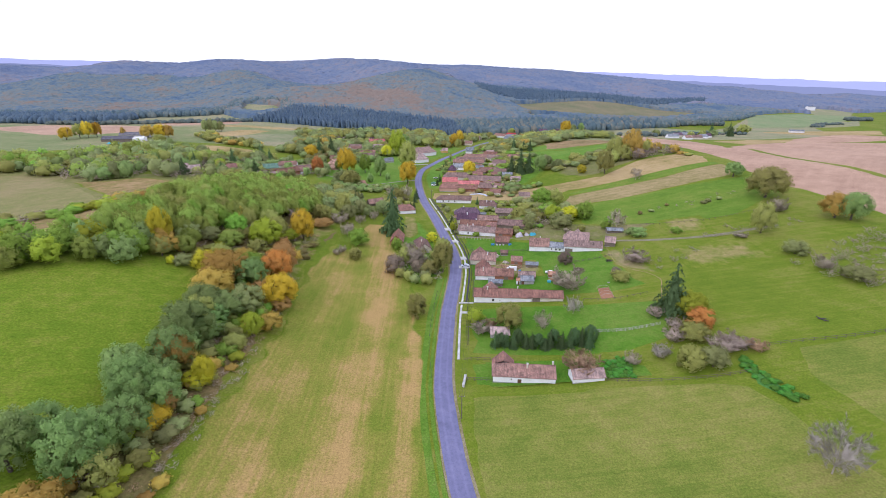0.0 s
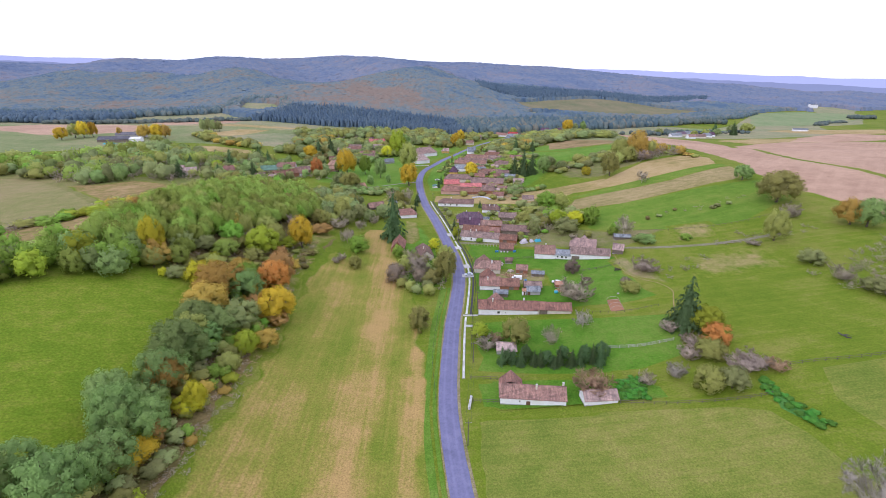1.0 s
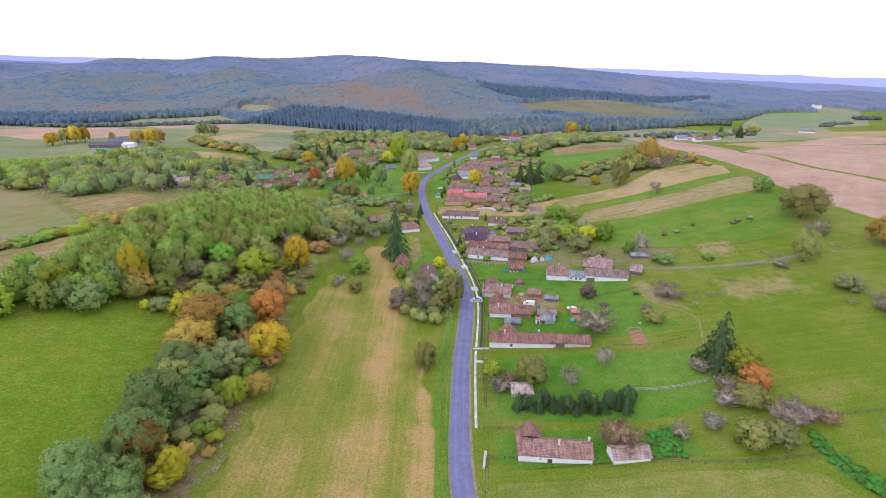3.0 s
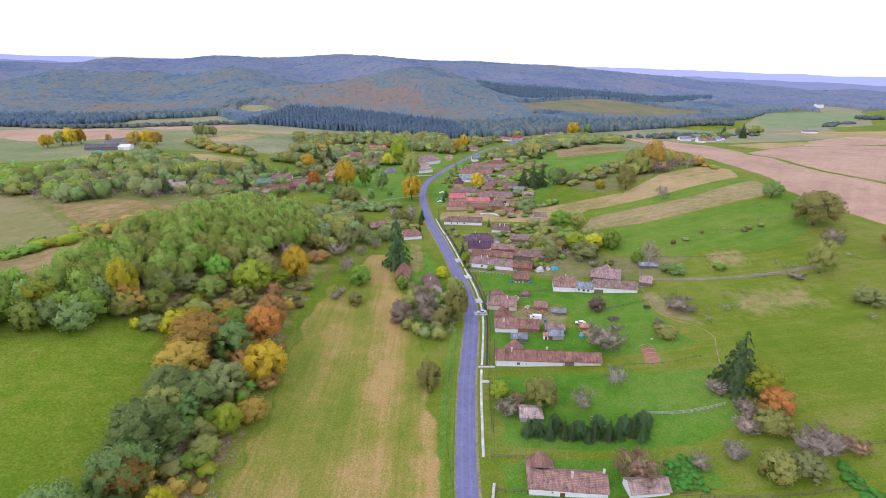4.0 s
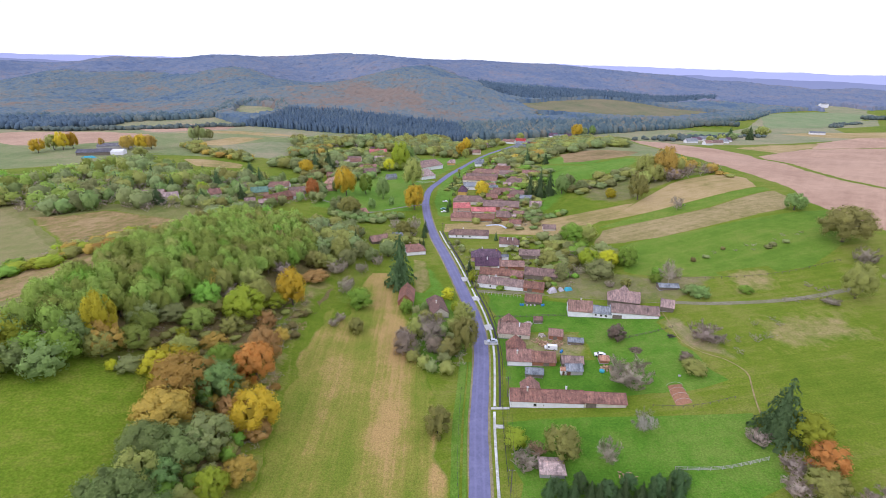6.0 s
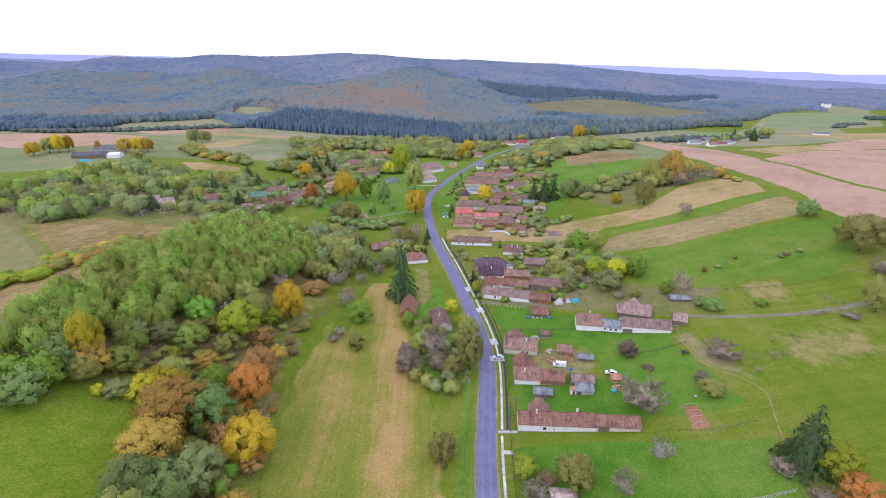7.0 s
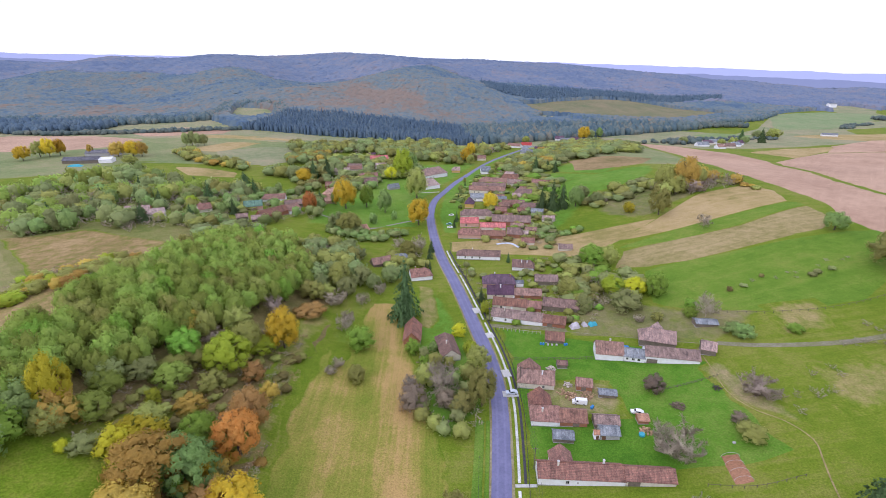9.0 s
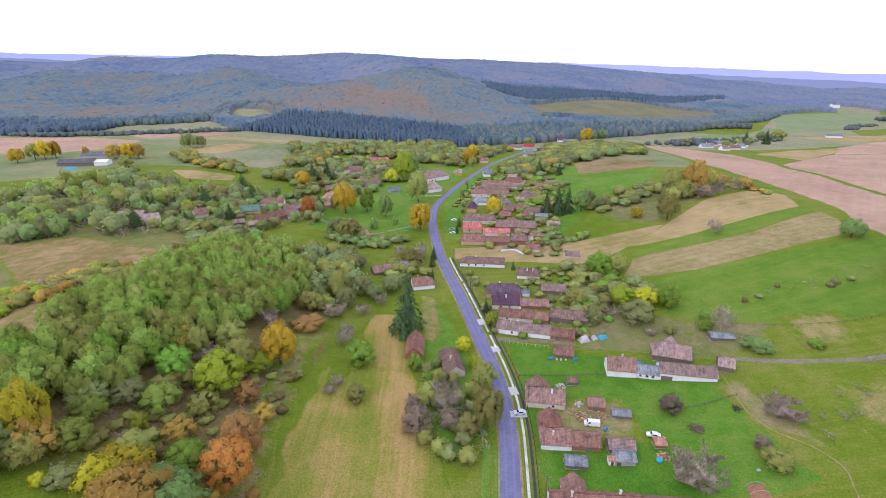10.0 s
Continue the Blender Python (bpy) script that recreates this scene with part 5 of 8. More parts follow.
def grove(name, poly, gap, kinds, hrange, label, seed, shrink=1.0, jitter=0.45, room=None):
    """A thicket too far or too dense to count: crowns joined into one mesh."""
    rg = random.Random(seed)
    tones, verts, faces, nors, mats, own, k = [], [], [], [], [], [], 0
    for x, y, h, w, kind, tone in sites(poly, gap, kinds, hrange, seed, shrink, jitter, room):
        me = rg.choice(CROWNS["farbare" if kind == "bare" else "farcone" if kind == "spruce" else ("midbig" if h > 6.5 else "mid") if y < 300 else "far"])
        mat = TWIGS[tone][0] if kind == "bare" else LEAVES[tone or kind]
        if mat not in tones:
            tones.append(mat)
        v = np.zeros(len(me.vertices) * 3)
        me.vertices.foreach_get("co", v)
        f = np.zeros(len(me.polygons) * 3, np.int32)
        me.polygons.foreach_get("vertices", f)
        v, n, a = v.reshape(-1, 3), SHADING[me.name], rg.uniform(0, 6.28)
        turn = np.array([[math.cos(a), math.sin(a), 0], [-math.sin(a), math.cos(a), 0], [0, 0, 1]])
        verts.append((v @ turn) * [w, w, h] + [x, y, float(height(x, y)) - 0.1])
        nors.append(unit((n @ turn) / [w, w, h]))
        faces.append(f.reshape(-1, 3) + k)
        mats += [tones.index(mat)] * (len(f) // 3)
        own.append(np.full(len(v), rg.random(), np.float32))
        k += len(v)
    me = mesh_from(name, np.concatenate(verts), np.concatenate(faces), tones, mats, True)
    me.normals_split_custom_set_from_vertices(np.concatenate(nors).tolist())
    me.attributes.new("own", "FLOAT", "POINT").data.foreach_set("value", np.concatenate(own))
    return tagged(new(name, me), label, "trees", kind="stuff")


fill([(-140, 253.5), (-75.8, 284.2), (-81.7, 264.2), (-91.4, 237.8), (-101.2, 214.5), (-106.7, 199.5), (-123.9, 177.8), (-135.1, 172.3), (-142.3, 194.4), (-141.6, 225.6)], 6.2,
     [(10, "tall", "poplar"), (2, "leaf", "poplar"), (1, "leaf", "olive"), (1, "leaf", "green")], (9.8, 11.6), "young wood", 3, 1.02, 0.3)
grove("young_wood", [(-133.9, 331.9), (-101.8, 339), (-76.1, 293.2), (-75.8, 284.2), (-139, 253.3), (-140.8, 296.6)], 6.2,
      [(12, "tall", "poplar"), (1, "leaf", "olive"), (1, "leaf", "green")], (10, 12), "back rows of the young green wood", 3, 1.02, 0.3)
grove("wood_edge", [(-100, 348.4), (-67.9, 347.4), (-57.6, 308.1), (-61, 280.3), (-75.5, 276.3)], 7.5, [(3, "leaf", "sage"), (3, "leaf", "olive"), (2, "bare", "plum"), (1, "leaf", "sage"), (1, "bush", "olive")], (7, 10), "mixed scrubby edge of the young wood", 4)
grove("hedgerow", [(-160.2, 150.6), (-143.7, 177.6), (-126, 183.2), (-109.1, 181.6), (-106, 170.9), (-125.9, 154.8), (-139.4, 142)], 7.5, [(4, "leaf", "green"), (2, "leaf", "dark"), (3, "tall", "poplar"), (2, "leaf", "lime"), (1, "leaf", "brown"), (1, "bare", "plum")], (8.5, 11.5), "mixed hedgerow trees at the field edge", 5)
fill([(-126, 179.1), (-108.1, 200.8), (-96.9, 221.7), (-89.5, 214.1), (-93.5, 195.1), (-110.4, 173.3)], 8.5, [(4, "leaf", "poplar"), (3, "leaf", "olive"), (1, "leaf", "brown"), (2, "leaf", "greygreen")], (5.5, 8.5), "young wood", 51, 0.85)
grove("understorey", [(-110.9, 196.3), (-91.2, 230.3), (-79.4, 248.9), (-65.8, 247.2), (-63.6, 217.6), (-66.8, 196.8), (-82.7, 182.3), (-108.2, 173.9)], 3.6, [(3, "bush", "umber"), (3, "bush", "olive"), (6, "bare", "plum"), (5, "bare", "rust"), (2, "bare", "grey")], (1.8, 3.6), "brown and olive brushwood under the trees", 6)
grove("stream_brush", [(-74.8, 59.9), (-76.4, 103.1), (-81.9, 148.3), (-90.1, 179.4), (-71.8, 190.2), (-62.7, 158), (-61.7, 114.9), (-62, 60.5)], 3.9, [(4, "bush", "olive"), (2, "bush", "brown"), (2, "bush", "green"), (3, "bare", "plum"), (2, "bush", "greygreen"), (1, "bush", "lime")], (3.5, 6), "tangled brushwood along the stream", 7)
fill([(-76.3, 56.2), (-77.9, 102.9), (-83.4, 147.9), (-74.3, 158), (-67.3, 132.8), (-66.9, 56.6)], 8.5, [(3, "pine", ""), (3, "leaf", "dark"), (2, "leaf", "olive"), (1, "leaf", "brown"), (1, "leaf", "greygreen")], (8, 12), "stream thicket", 44)
grove("edge_brush", [(-62.8, 60.5), (-62.6, 114.7), (-63.5, 157.8), (-68.3, 186.3), (-63.2, 188.7), (-58.9, 159), (-58, 115.6), (-58.7, 60.7)], 2.6, [(5, "bare", "plum"), (3, "bare", "rust"), (2, "bare", "grey"), (1, "bush", "brown")], (1.4, 2.8), "rosy bare brushwood along the mown meadow", 71, 1.2)
grove("hamlet_wood", [(-272, 339.4), (-325.7, 383.7), (-331.8, 445.8), (-317.8, 499.8), (-296.1, 522.2), (-252.5, 484.9), (-200.8, 467.7), (-161.6, 474.5), (-170.4, 451), (-197.8, 420.6), (-228.5, 404.3), (-230.3, 371.5), (-183.3, 352.2), (-193, 336.9), (-223, 351.9), (-239.5, 332.9)], 9,
     [(2, "leaf", "dark"), (4, "leaf", "sage"), (3, "leaf", "greygreen"), (4, "leaf", "poplar"), (8, "bare", "plum"), (2, "leaf", "olive"), (6, "bare", "grey"), (1, "spruce", "")], (9, 14), "mixed wood round the hamlet", 8)
grove("hamlet_hedge", [(-188.5, 362.5), (-144.3, 362.7), (-120.9, 354.8), (-129.7, 341.1), (-153.4, 338.6)], 9, [(2, "leaf", "olive"), (2, "leaf", "sage"), (1, "bare", "grey"), (1, "bush", "sage"), (1, "leaf", "brown")], (5, 9), "hedgerow below the hamlet", 9)
grove("hedgerow", [(-470, 420), (-334.8, 423.8), (-317.5, 383.5), (-298.2, 354.1), (-329.7, 369.7), (-470, 372)], 9, [(4, "leaf", "poplar"), (2, "leaf", "sage"), (4, "leaf", "olive"), (2, "leaf", "green"), (1, "bare", "plum")], (8, 12), "broad hedgerow on the rise", 10)
grove("hedgerow", [(-225.9, 195.2), (-204.5, 234.7), (-189, 252.8), (-172.3, 238.4), (-190, 224.9), (-211.7, 185.6)], 8, [(2, "bush", "olive"), (2, "bush", "lime"), (1, "bush", "brown"), (2, "bush", "green"), (1, "bare", "plum")], (4, 7), "ragged hedge along the rough pasture", 45)
grove("hedgerow", [(-194.7, 260.8), (-176.2, 244.5), (-149, 258.6), (-144.3, 281), (-161.9, 291.1), (-183.2, 275)], 5.5, [(2, "bush", "olive"), (2, "bare", "plum"), (1, "bush", "brown"), (1, "bush", "lime")], (4, 7), "scrub by the bracken clearing", 46)
grove("village_wood", [(-226, 721), (-125, 744), (0, 831), (8, 700), (-46, 655.3), (-115.1, 690.6), (-192, 665)], 10, [(6, "leaf", "olive"), (5, "leaf", "sage"), (2, "leaf", "greygreen"), (3, "bare", "grey")], (8, 13), "olive trees behind the village", 11)
grove("village_wood", [(-186.7, 558.1), (-150.7, 562.6), (-112.1, 640.3), (-100, 640.3), (-118.5, 562.3), (-151.2, 534.2), (-187, 532.7)], 10, [(3, "leaf", "sage"), (2, "leaf", "sage"), (2, "leaf", "olive"), (1, "leaf", "umber")], (8, 12), "garden trees above the hamlet", 12)
grove("hedgerow", [(129, 777), (217, 857), (282, 815), (229, 665), (132, 611)], 12, [(3, "leaf", "olive"), (3, "leaf", "sage"), (2, "bush", "olive"), (1, "leaf", "sage"), (1, "leaf", "olive")], (7, 11), "olive hedgerow trees behind the village", 13)
grove("orchard_scrub", [(92, 438), (112, 452), (158, 474), (160, 455), (120, 425), (96, 420)], 7.5, [(2, "bush", "olive"), (2, "bush", "greygreen"), (1, "bare", "plum"), (1, "bush", "sage"), (1, "leaf", "olive")], (4, 8), "orchard scrub on the slope", 14)
grove("garden_scrub", [(50, 335), (70, 335), (92, 290), (66, 272), (46, 278), (50, 300)], 6.5, [(2, "bush", "greygreen"), (3, "bush", "olive"), (2, "bare", "grey"), (1, "bush", "green")], (5, 8), "garden scrub behind the farmsteads", 15)
grove("orchard_scrub", [(50, 440), (60, 540), (84, 548), (96, 510), (76, 455), (66, 430)], 10, [(2, "bush", "olive"), (2, "bush", "sage"), (3, "bare", "grey"), (1, "bush", "green"), (1, "bush", "olive"), (1, "leaf", "olive")], (4, 8), "orchard trees behind the village", 16)
grove("garden_trees", [(48, 590), (110, 690), (140, 660), (110, 570), (60, 545)], 11, [(2, "leaf", "olive"), (2, "leaf", "sage"), (2, "bush", "greygreen"), (1, "bare", "grey")], (6, 10), "garden trees at the village end", 17)
grove("garden_trees", [(-90, 640.3), (-40, 600.3), (-35, 560), (-60.1, 541), (-72.1, 581.1), (-100.1, 615.6)], 11, [(2, "leaf", "olive"), (2, "leaf", "sage"), (1, "leaf", "olive"), (1, "bush", "green")], (6, 10), "garden trees round the green", 47)
grove("roadside_brush", [(-24, 243), (-12, 238), (-2, 232), (1, 205), (-10, 196), (-24, 205)], 5, [(3, "bare", "grey"), (2, "bush", "olive"), (2, "bare", "plum"), (1, "bush", "greygreen")], (4, 7.5), "grey roadside brushwood", 18, 0.9)
grove("roadside_brush", [(-48.1, 346.1), (-25, 360), (-24, 326), (-36.1, 318.7), (-44, 320.3)], 6, [(3, "bare", "grey"), (1, "bush", "olive"), (1, "bush", "dark")], (5, 8), "grey brushwood by the small houses", 19)
grove("hedge", [(-83.7, 393.4), (-62, 374.2), (-40.1, 385.4), (-36.1, 377.5), (-60, 362.2), (-89.2, 368.7)], 5, [(3, "bush", "dark"), (1, "bush", "greygreen")], (4, 6.5), "dense green hedge below the lane", 20)
grove("wood_edge", [(-58.1, 345.3), (-55.9, 321.3), (-78.8, 315.5), (-93.6, 345), (-79.6, 354.1)], 7, [(2, "leaf", "sage"), (2, "bare", "plum"), (2, "leaf", "olive")], (6, 9), "scrubby wood edge below the hamlet", 21)
grove("slope_scrub", [(95, 208), (150, 243), (190, 248), (190, 234), (140, 228), (100, 198)], 7, [(5, "bare", "grey"), (3, "bare", "plum")], (2.5, 5), "thin scrub beside the farm track", 22, 0.6)
grove("crop_scrub", [(118, 282), (140, 290), (165, 292), (190, 300), (192, 294), (166, 284), (140, 282), (120, 276)], 6.5, [(3, "bare", "grey"), (2, "bush", "greygreen"), (1, "bush", "umber")], (1.6, 3.4), "thin row of scrub across the green crop", 72, 0.42)
grove("slope_scrub", [(150, 190), (205, 215), (220, 180), (160, 160)], 6, [(6, "bare", "grey"), (2, "bare", "plum")], (3.5, 6.5), "thin grey scrub on the open slope", 48, 1.0)
for fx, fy, fh, fw, ft in ((-441, 566, 15, 14, "gold"), (-441, 588, 17, 15, "olive"), (-431, 588, 20, 13, "gold"), (-427, 598, 18, 12, "gold"), (-362, 594, 16, 16, "brown"), (-348, 597, 17, 15, "gold"), (-340, 600, 16, 13, "brown"), (-326, 556, 9, 14, "olive"), (-396, 600, 12, 6, "brown")):
    plant(fx, fy, fh, fw, "leaf", ft, "trees by the barn")
for fx, fy, fh, fw in ((-330.2, 675.3, 17, 9), (-325.2, 680.3, 18, 10), (-319.2, 682.3, 16, 10), (-312.2, 684.3, 15, 9)):
    plant(fx, fy, fh, fw, "leaf", "greygreen", "copse in the far field")
grove("hedgerow", [(-322, 622), (-300.1, 645.3), (-285.1, 606.3), (-218.4, 579.1), (-212.5, 563.3), (-222.5, 557.3), (-290.1, 592.3)], 8, [(2, "bush", "olive"), (2, "leaf", "olive"), (1, "bush", "brown"), (1, "leaf", "sage")], (6, 10), "hedge between the far fields", 25)
grove("hedgerow", [(-200.1, 650.3), (-160, 725), (-150, 715), (-149.9, 619.7), (-180.2, 600.6)], 9, [(2, "leaf", "olive"), (1, "leaf", "brown"), (2, "leaf", "sage")], (7, 11), "olive hedge beyond the hamlet", 49)
grove("hedgerow", [(200, 494), (222, 420), (212, 415), (186, 480)], 6, [(2, "bush", "olive"), (1, "bush", "brown")], (2, 3.5), "low hedge along the stubble", 50, 0.8)


def far_woods(name, poly, gap, tones, hrange, wrange, label, seed, conic=False, avoid=(), sink=0.45, mottle=0.13, broad=1.9, taper=0.3):
    """Distant forest: one mesh of many small uneven crowns."""
    rg = np.random.default_rng(seed)
    p = np.array(poly, float)
    x0, x1, y0, y1 = p[:, 0].min(), p[:, 0].max(), p[:, 1].min(), p[:, 1].max()
    gx2, gy2 = np.meshgrid(np.arange(x0, x1, gap), np.arange(y0, y1, gap), indexing="ij")
    px = (gx2 + rg.uniform(-0.45, 0.45, gx2.shape) * gap).ravel()
    py = (gy2 + rg.uniform(-0.45, 0.45, gy2.shape) * gap).ravel()
    keep = inside(poly, px, py)
    for a in avoid:
        keep &= ~inside(a, px, py)
    px, py = px[keep], py[keep]
    n = len(px)
    pz = height(px, py)
    if conic:
        k = 7
        ang = np.arange(k) * 2 * np.pi / k
        base = np.concatenate([np.stack([np.cos(ang) * 0.5, np.sin(ang) * 0.5, np.full(k, 0.12)], 1), np.stack([np.cos(ang + 0.4) * 0.34, np.sin(ang + 0.4) * 0.34, np.full(k, 0.55)], 1), [[0, 0, 1.0]]])
        fc = [(i, (i + 1) % k, k + i) for i in range(k)] + [((i + 1) % k, k + (i + 1) % k, k + i) for i in range(k)] + [(k + i, k + (i + 1) % k, 2 * k) for i in range(k)]
    else:
        v, fc = ICO1
        base = v * 0.5 + [0, 0, 0.5]
    fc = np.array(fc)
    nb = len(base)
    w, h = rg.uniform(*wrange, n), rg.uniform(*hrange, n)
    ang = rg.uniform(0, 6.28, n)
    wob = 1 + rg.uniform(-0.28, 0.28, (n, nb, 1))
    b = (base[None] - [0, 0, 0.5]) * wob + [0, 0, 0.5]
    b[..., :2] *= 1.15 - 0.5 * taper * np.clip(b[..., 2:3], 0, 1.2)
    ca, sa = np.cos(ang)[:, None], np.sin(ang)[:, None]
    vx = (b[..., 0] * ca - b[..., 1] * sa) * w[:, None] + px[:, None]
    vy = (b[..., 0] * sa + b[..., 1] * ca) * w[:, None] + py[:, None]
    vz = b[..., 2] * h[:, None] + pz[:, None] - (0.5 if conic else sink * h[:, None])
    verts = np.stack([vx, vy, vz], -1).reshape(-1, 3)
    faces = (fc[None] + (np.arange(n) * nb)[:, None, None]).reshape(-1, 3)
    me = bpy.data.meshes.new(name)
    me.vertices.add(len(verts))
    me.vertices.foreach_set("co", verts.ravel())
    me.loops.add(faces.size)
    me.loops.foreach_set("vertex_index", faces.ravel().astype(np.int32))
    me.polygons.add(len(faces))
    me.polygons.foreach_set("loop_start", np.arange(0, faces.size, 3, dtype=np.int32))
    me.update()
    me.validate()
    me.polygons.foreach_set("use_smooth", np.full(len(me.polygons), not conic))
    m, nt, bs = blank(name + "_leaves", 0.9)
    bs.inputs["Specular IOR Level"].default_value = 0.05
    geo = nt.nodes.new("ShaderNodeNewGeometry")
    stand = noise_node(nt, geo.outputs["Position"], 0.006, 3, 0.6)
    v = math_node(nt, "MULTIPLY_ADD", geo.outputs["Random Per Island"], mottle, math_node(nt, "MULTIPLY_ADD", stand, broad, 0.47 - mottle / 2 - broad / 2))
    v = math_node(nt, "ADD", v, math_node(nt, "MULTIPLY_ADD", noise_node(nt, geo.outputs["Position"], 0.55, 3, 0.7), 1.6, -0.8))
    r = ramp_node(nt, tones)
    nt.links.new(v, r.inputs[0])
    nt.links.new(r.outputs[0], bs.inputs["Base Color"])
    bump(nt, bs, noise_node(nt, geo.outputs["Position"], 0.5, 3, 0.7), 1.0, 1.2)
    me.materials.append(m)
    return tagged(new(name, me), label, "forest", kind="stuff")


# distance haze is painted into the bluish forest tones, most on the upper ridge
MIXED_HAZED = [(0.0, (0.085, 0.135, 0.215)), (0.3, (0.125, 0.175, 0.225)), (0.55, (0.16, 0.195, 0.21)), (0.8, (0.19, 0.19, 0.185)), (1.0, (0.225, 0.18, 0.155))]
UPPER_HAZED = [(0.0, (0.125, 0.165, 0.27)), (0.45, (0.165, 0.2, 0.285)), (0.75, (0.2, 0.21, 0.27)), (1.0, (0.235, 0.205, 0.245))]
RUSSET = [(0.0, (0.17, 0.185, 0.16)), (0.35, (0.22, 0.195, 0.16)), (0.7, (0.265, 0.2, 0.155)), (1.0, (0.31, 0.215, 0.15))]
PINES_HAZED = [(0.0, (0.07, 0.112, 0.18)), (0.5, (0.1, 0.148, 0.205)), (1.0, (0.15, 0.19, 0.215))]
ROUND_HAZED = [(0.0, (0.07, 0.115, 0.155)), (0.4, (0.11, 0.16, 0.18)), (0.75, (0.165, 0.2, 0.19)), (0.95, (0.24, 0.2, 0.15))]
CLEAR_A = [(178, 1326), (284, 1420), (608, 1568), (795, 1445), (546, 1252), (334, 1223), (213, 1211)]
CLEAR_B = [(-397, 965), (-423, 1056), (-349, 1035), (-319, 991), (-344, 944)]
CLEAR_C = [(196, 1151), (212, 1204), (278, 1212), (262, 1170)]
DARK_A = [(-330, 850), (-60, 805), (40, 836), (20, 985), (-60, 960), (-300, 990)]
DARK_A2 = [(40, 836), (150, 880), (300, 990), (440, 1090), (560, 1160), (480, 1180), (300, 1120), (150, 1060), (20, 985)]
DARK_B = [(100, 1330), (270, 1420), (600, 1570), (860, 1640), (900, 1700), (600, 1680), (250, 1560), (90, 1450)]
DARK_C = [(-900, 850), (-640, 800), (-560, 830), (-560, 900), (-900, 930)]
HALL_FIELD = [(1180, 1560), (1230, 1700), (1280, 1790), (1400, 1790), (1420, 1700), (1330, 1600), (1310, 1540)]
def canopy(name, poly, cell, tones, label, seed, lift=9.0, avoid=(), crown=8.0, stand=0.006, rough=2.2, beech=()):
    """The closed roof of a distant forest: a rugged sheet over the hill, sinking into the ground at its edges.
    beech: (x, y, reach) of the spurs where russet trees take over."""
    rg = np.random.default_rng(seed)
    p = np.array(poly, float)
    ux, uy = np.arange(p[:, 0].min() - cell, p[:, 0].max() + cell, cell), np.arange(p[:, 1].min() - cell, p[:, 1].max() + cell, cell)
    ax, ay = np.meshgrid(ux, uy, indexing="ij")
    ax = ax + rg.uniform(-0.35, 0.35, ax.shape) * cell
    ay = ay + rg.uniform(-0.35, 0.35, ay.shape) * cell
    wood = inside(poly, ax, ay)
    for a in avoid:
        wood &= ~inside(a, ax, ay)
    az = height(ax, ay) + np.where(wood, lift + rg.uniform(-rough, rough, ax.shape), -4.0)
    f = grid_faces(*ax.shape)
    f = f[wood.ravel()[f].any(1)]
    used, inv = np.unique(f, return_inverse=True)
    xyz = np.stack([ax.ravel(), ay.ravel(), az.ravel()], 1)[used]
    m, nt, bs = blank(name + "_leaves", 0.95)
    bs.inputs["Specular IOR Level"].default_value = 0.05
    pos = nt.nodes.new("ShaderNodeNewGeometry").outputs["Position"]
    vor = nt.nodes.new("ShaderNodeTexVoronoi")
    vor.inputs["Scale"].default_value = 1 / crown
    nt.links.new(pos, vor.inputs["Vector"])
    hue = nt.nodes.new("ShaderNodeSeparateXYZ")
    nt.links.new(vor.outputs["Color"], hue.inputs[0])
    v = math_node(nt, "MULTIPLY_ADD", noise_node(nt, pos, stand * 6, 4, 0.65), 1.5, math_node(nt, "MULTIPLY_ADD", noise_node(nt, pos, stand, 4, 0.6), 2.0, -1.56))
    v = math_node(nt, "MULTIPLY_ADD", hue.outputs[0], 0.42, v)
    for bx, by, reach in beech:
        gap = nt.nodes.new("ShaderNodeVectorMath")
        gap.operation = "DISTANCE"
        gap.inputs[1].default_value = (bx, by, 0)
        flat = nt.nodes.new("ShaderNodeVectorMath")
        flat.operation = "MULTIPLY"
        flat.inputs[1].default_value = (1, 1, 0)
        nt.links.new(pos, flat.inputs[0])
        nt.links.new(flat.outputs[0], gap.inputs[0])
        near = nt.nodes.new("ShaderNodeClamp")
        nt.links.new(math_node(nt, "MULTIPLY_ADD", gap.outputs["Value"], -1 / reach, 1.0), near.inputs[0])
        v = math_node(nt, "MULTIPLY_ADD", near.outputs[0], 0.55, v)
    r = ramp_node(nt, tones)
    nt.links.new(v, r.inputs[0])
    nt.links.new(r.outputs[0], bs.inputs["Base Color"])
    bump(nt, bs, vor.outputs["Distance"], -0.8, crown * 0.22)
    return tagged(new(name, mesh_from(name, xyz, inv.reshape(-1, 4), [m])), label, "forest", kind="stuff")


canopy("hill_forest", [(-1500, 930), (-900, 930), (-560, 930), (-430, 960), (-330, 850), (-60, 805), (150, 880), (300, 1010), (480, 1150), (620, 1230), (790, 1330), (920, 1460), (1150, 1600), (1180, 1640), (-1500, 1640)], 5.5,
       MIXED_HAZED, "autumn mixed forest covering the hills", 31, avoid=(CLEAR_A, CLEAR_B, CLEAR_C, DARK_A, DARK_A2, DARK_B, DARK_C, HALL_FIELD), crown=6.0, rough=1.9, beech=((-150, 1180, 330), (-640, 1010, 170)))
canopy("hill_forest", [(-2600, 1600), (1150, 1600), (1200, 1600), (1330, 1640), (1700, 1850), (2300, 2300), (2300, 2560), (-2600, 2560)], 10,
       UPPER_HAZED, "hazy autumn forest on the upper ridge", 30, 11.0, (CLEAR_A, DARK_B, HALL_FIELD), 8.0, 0.004, 3.0)
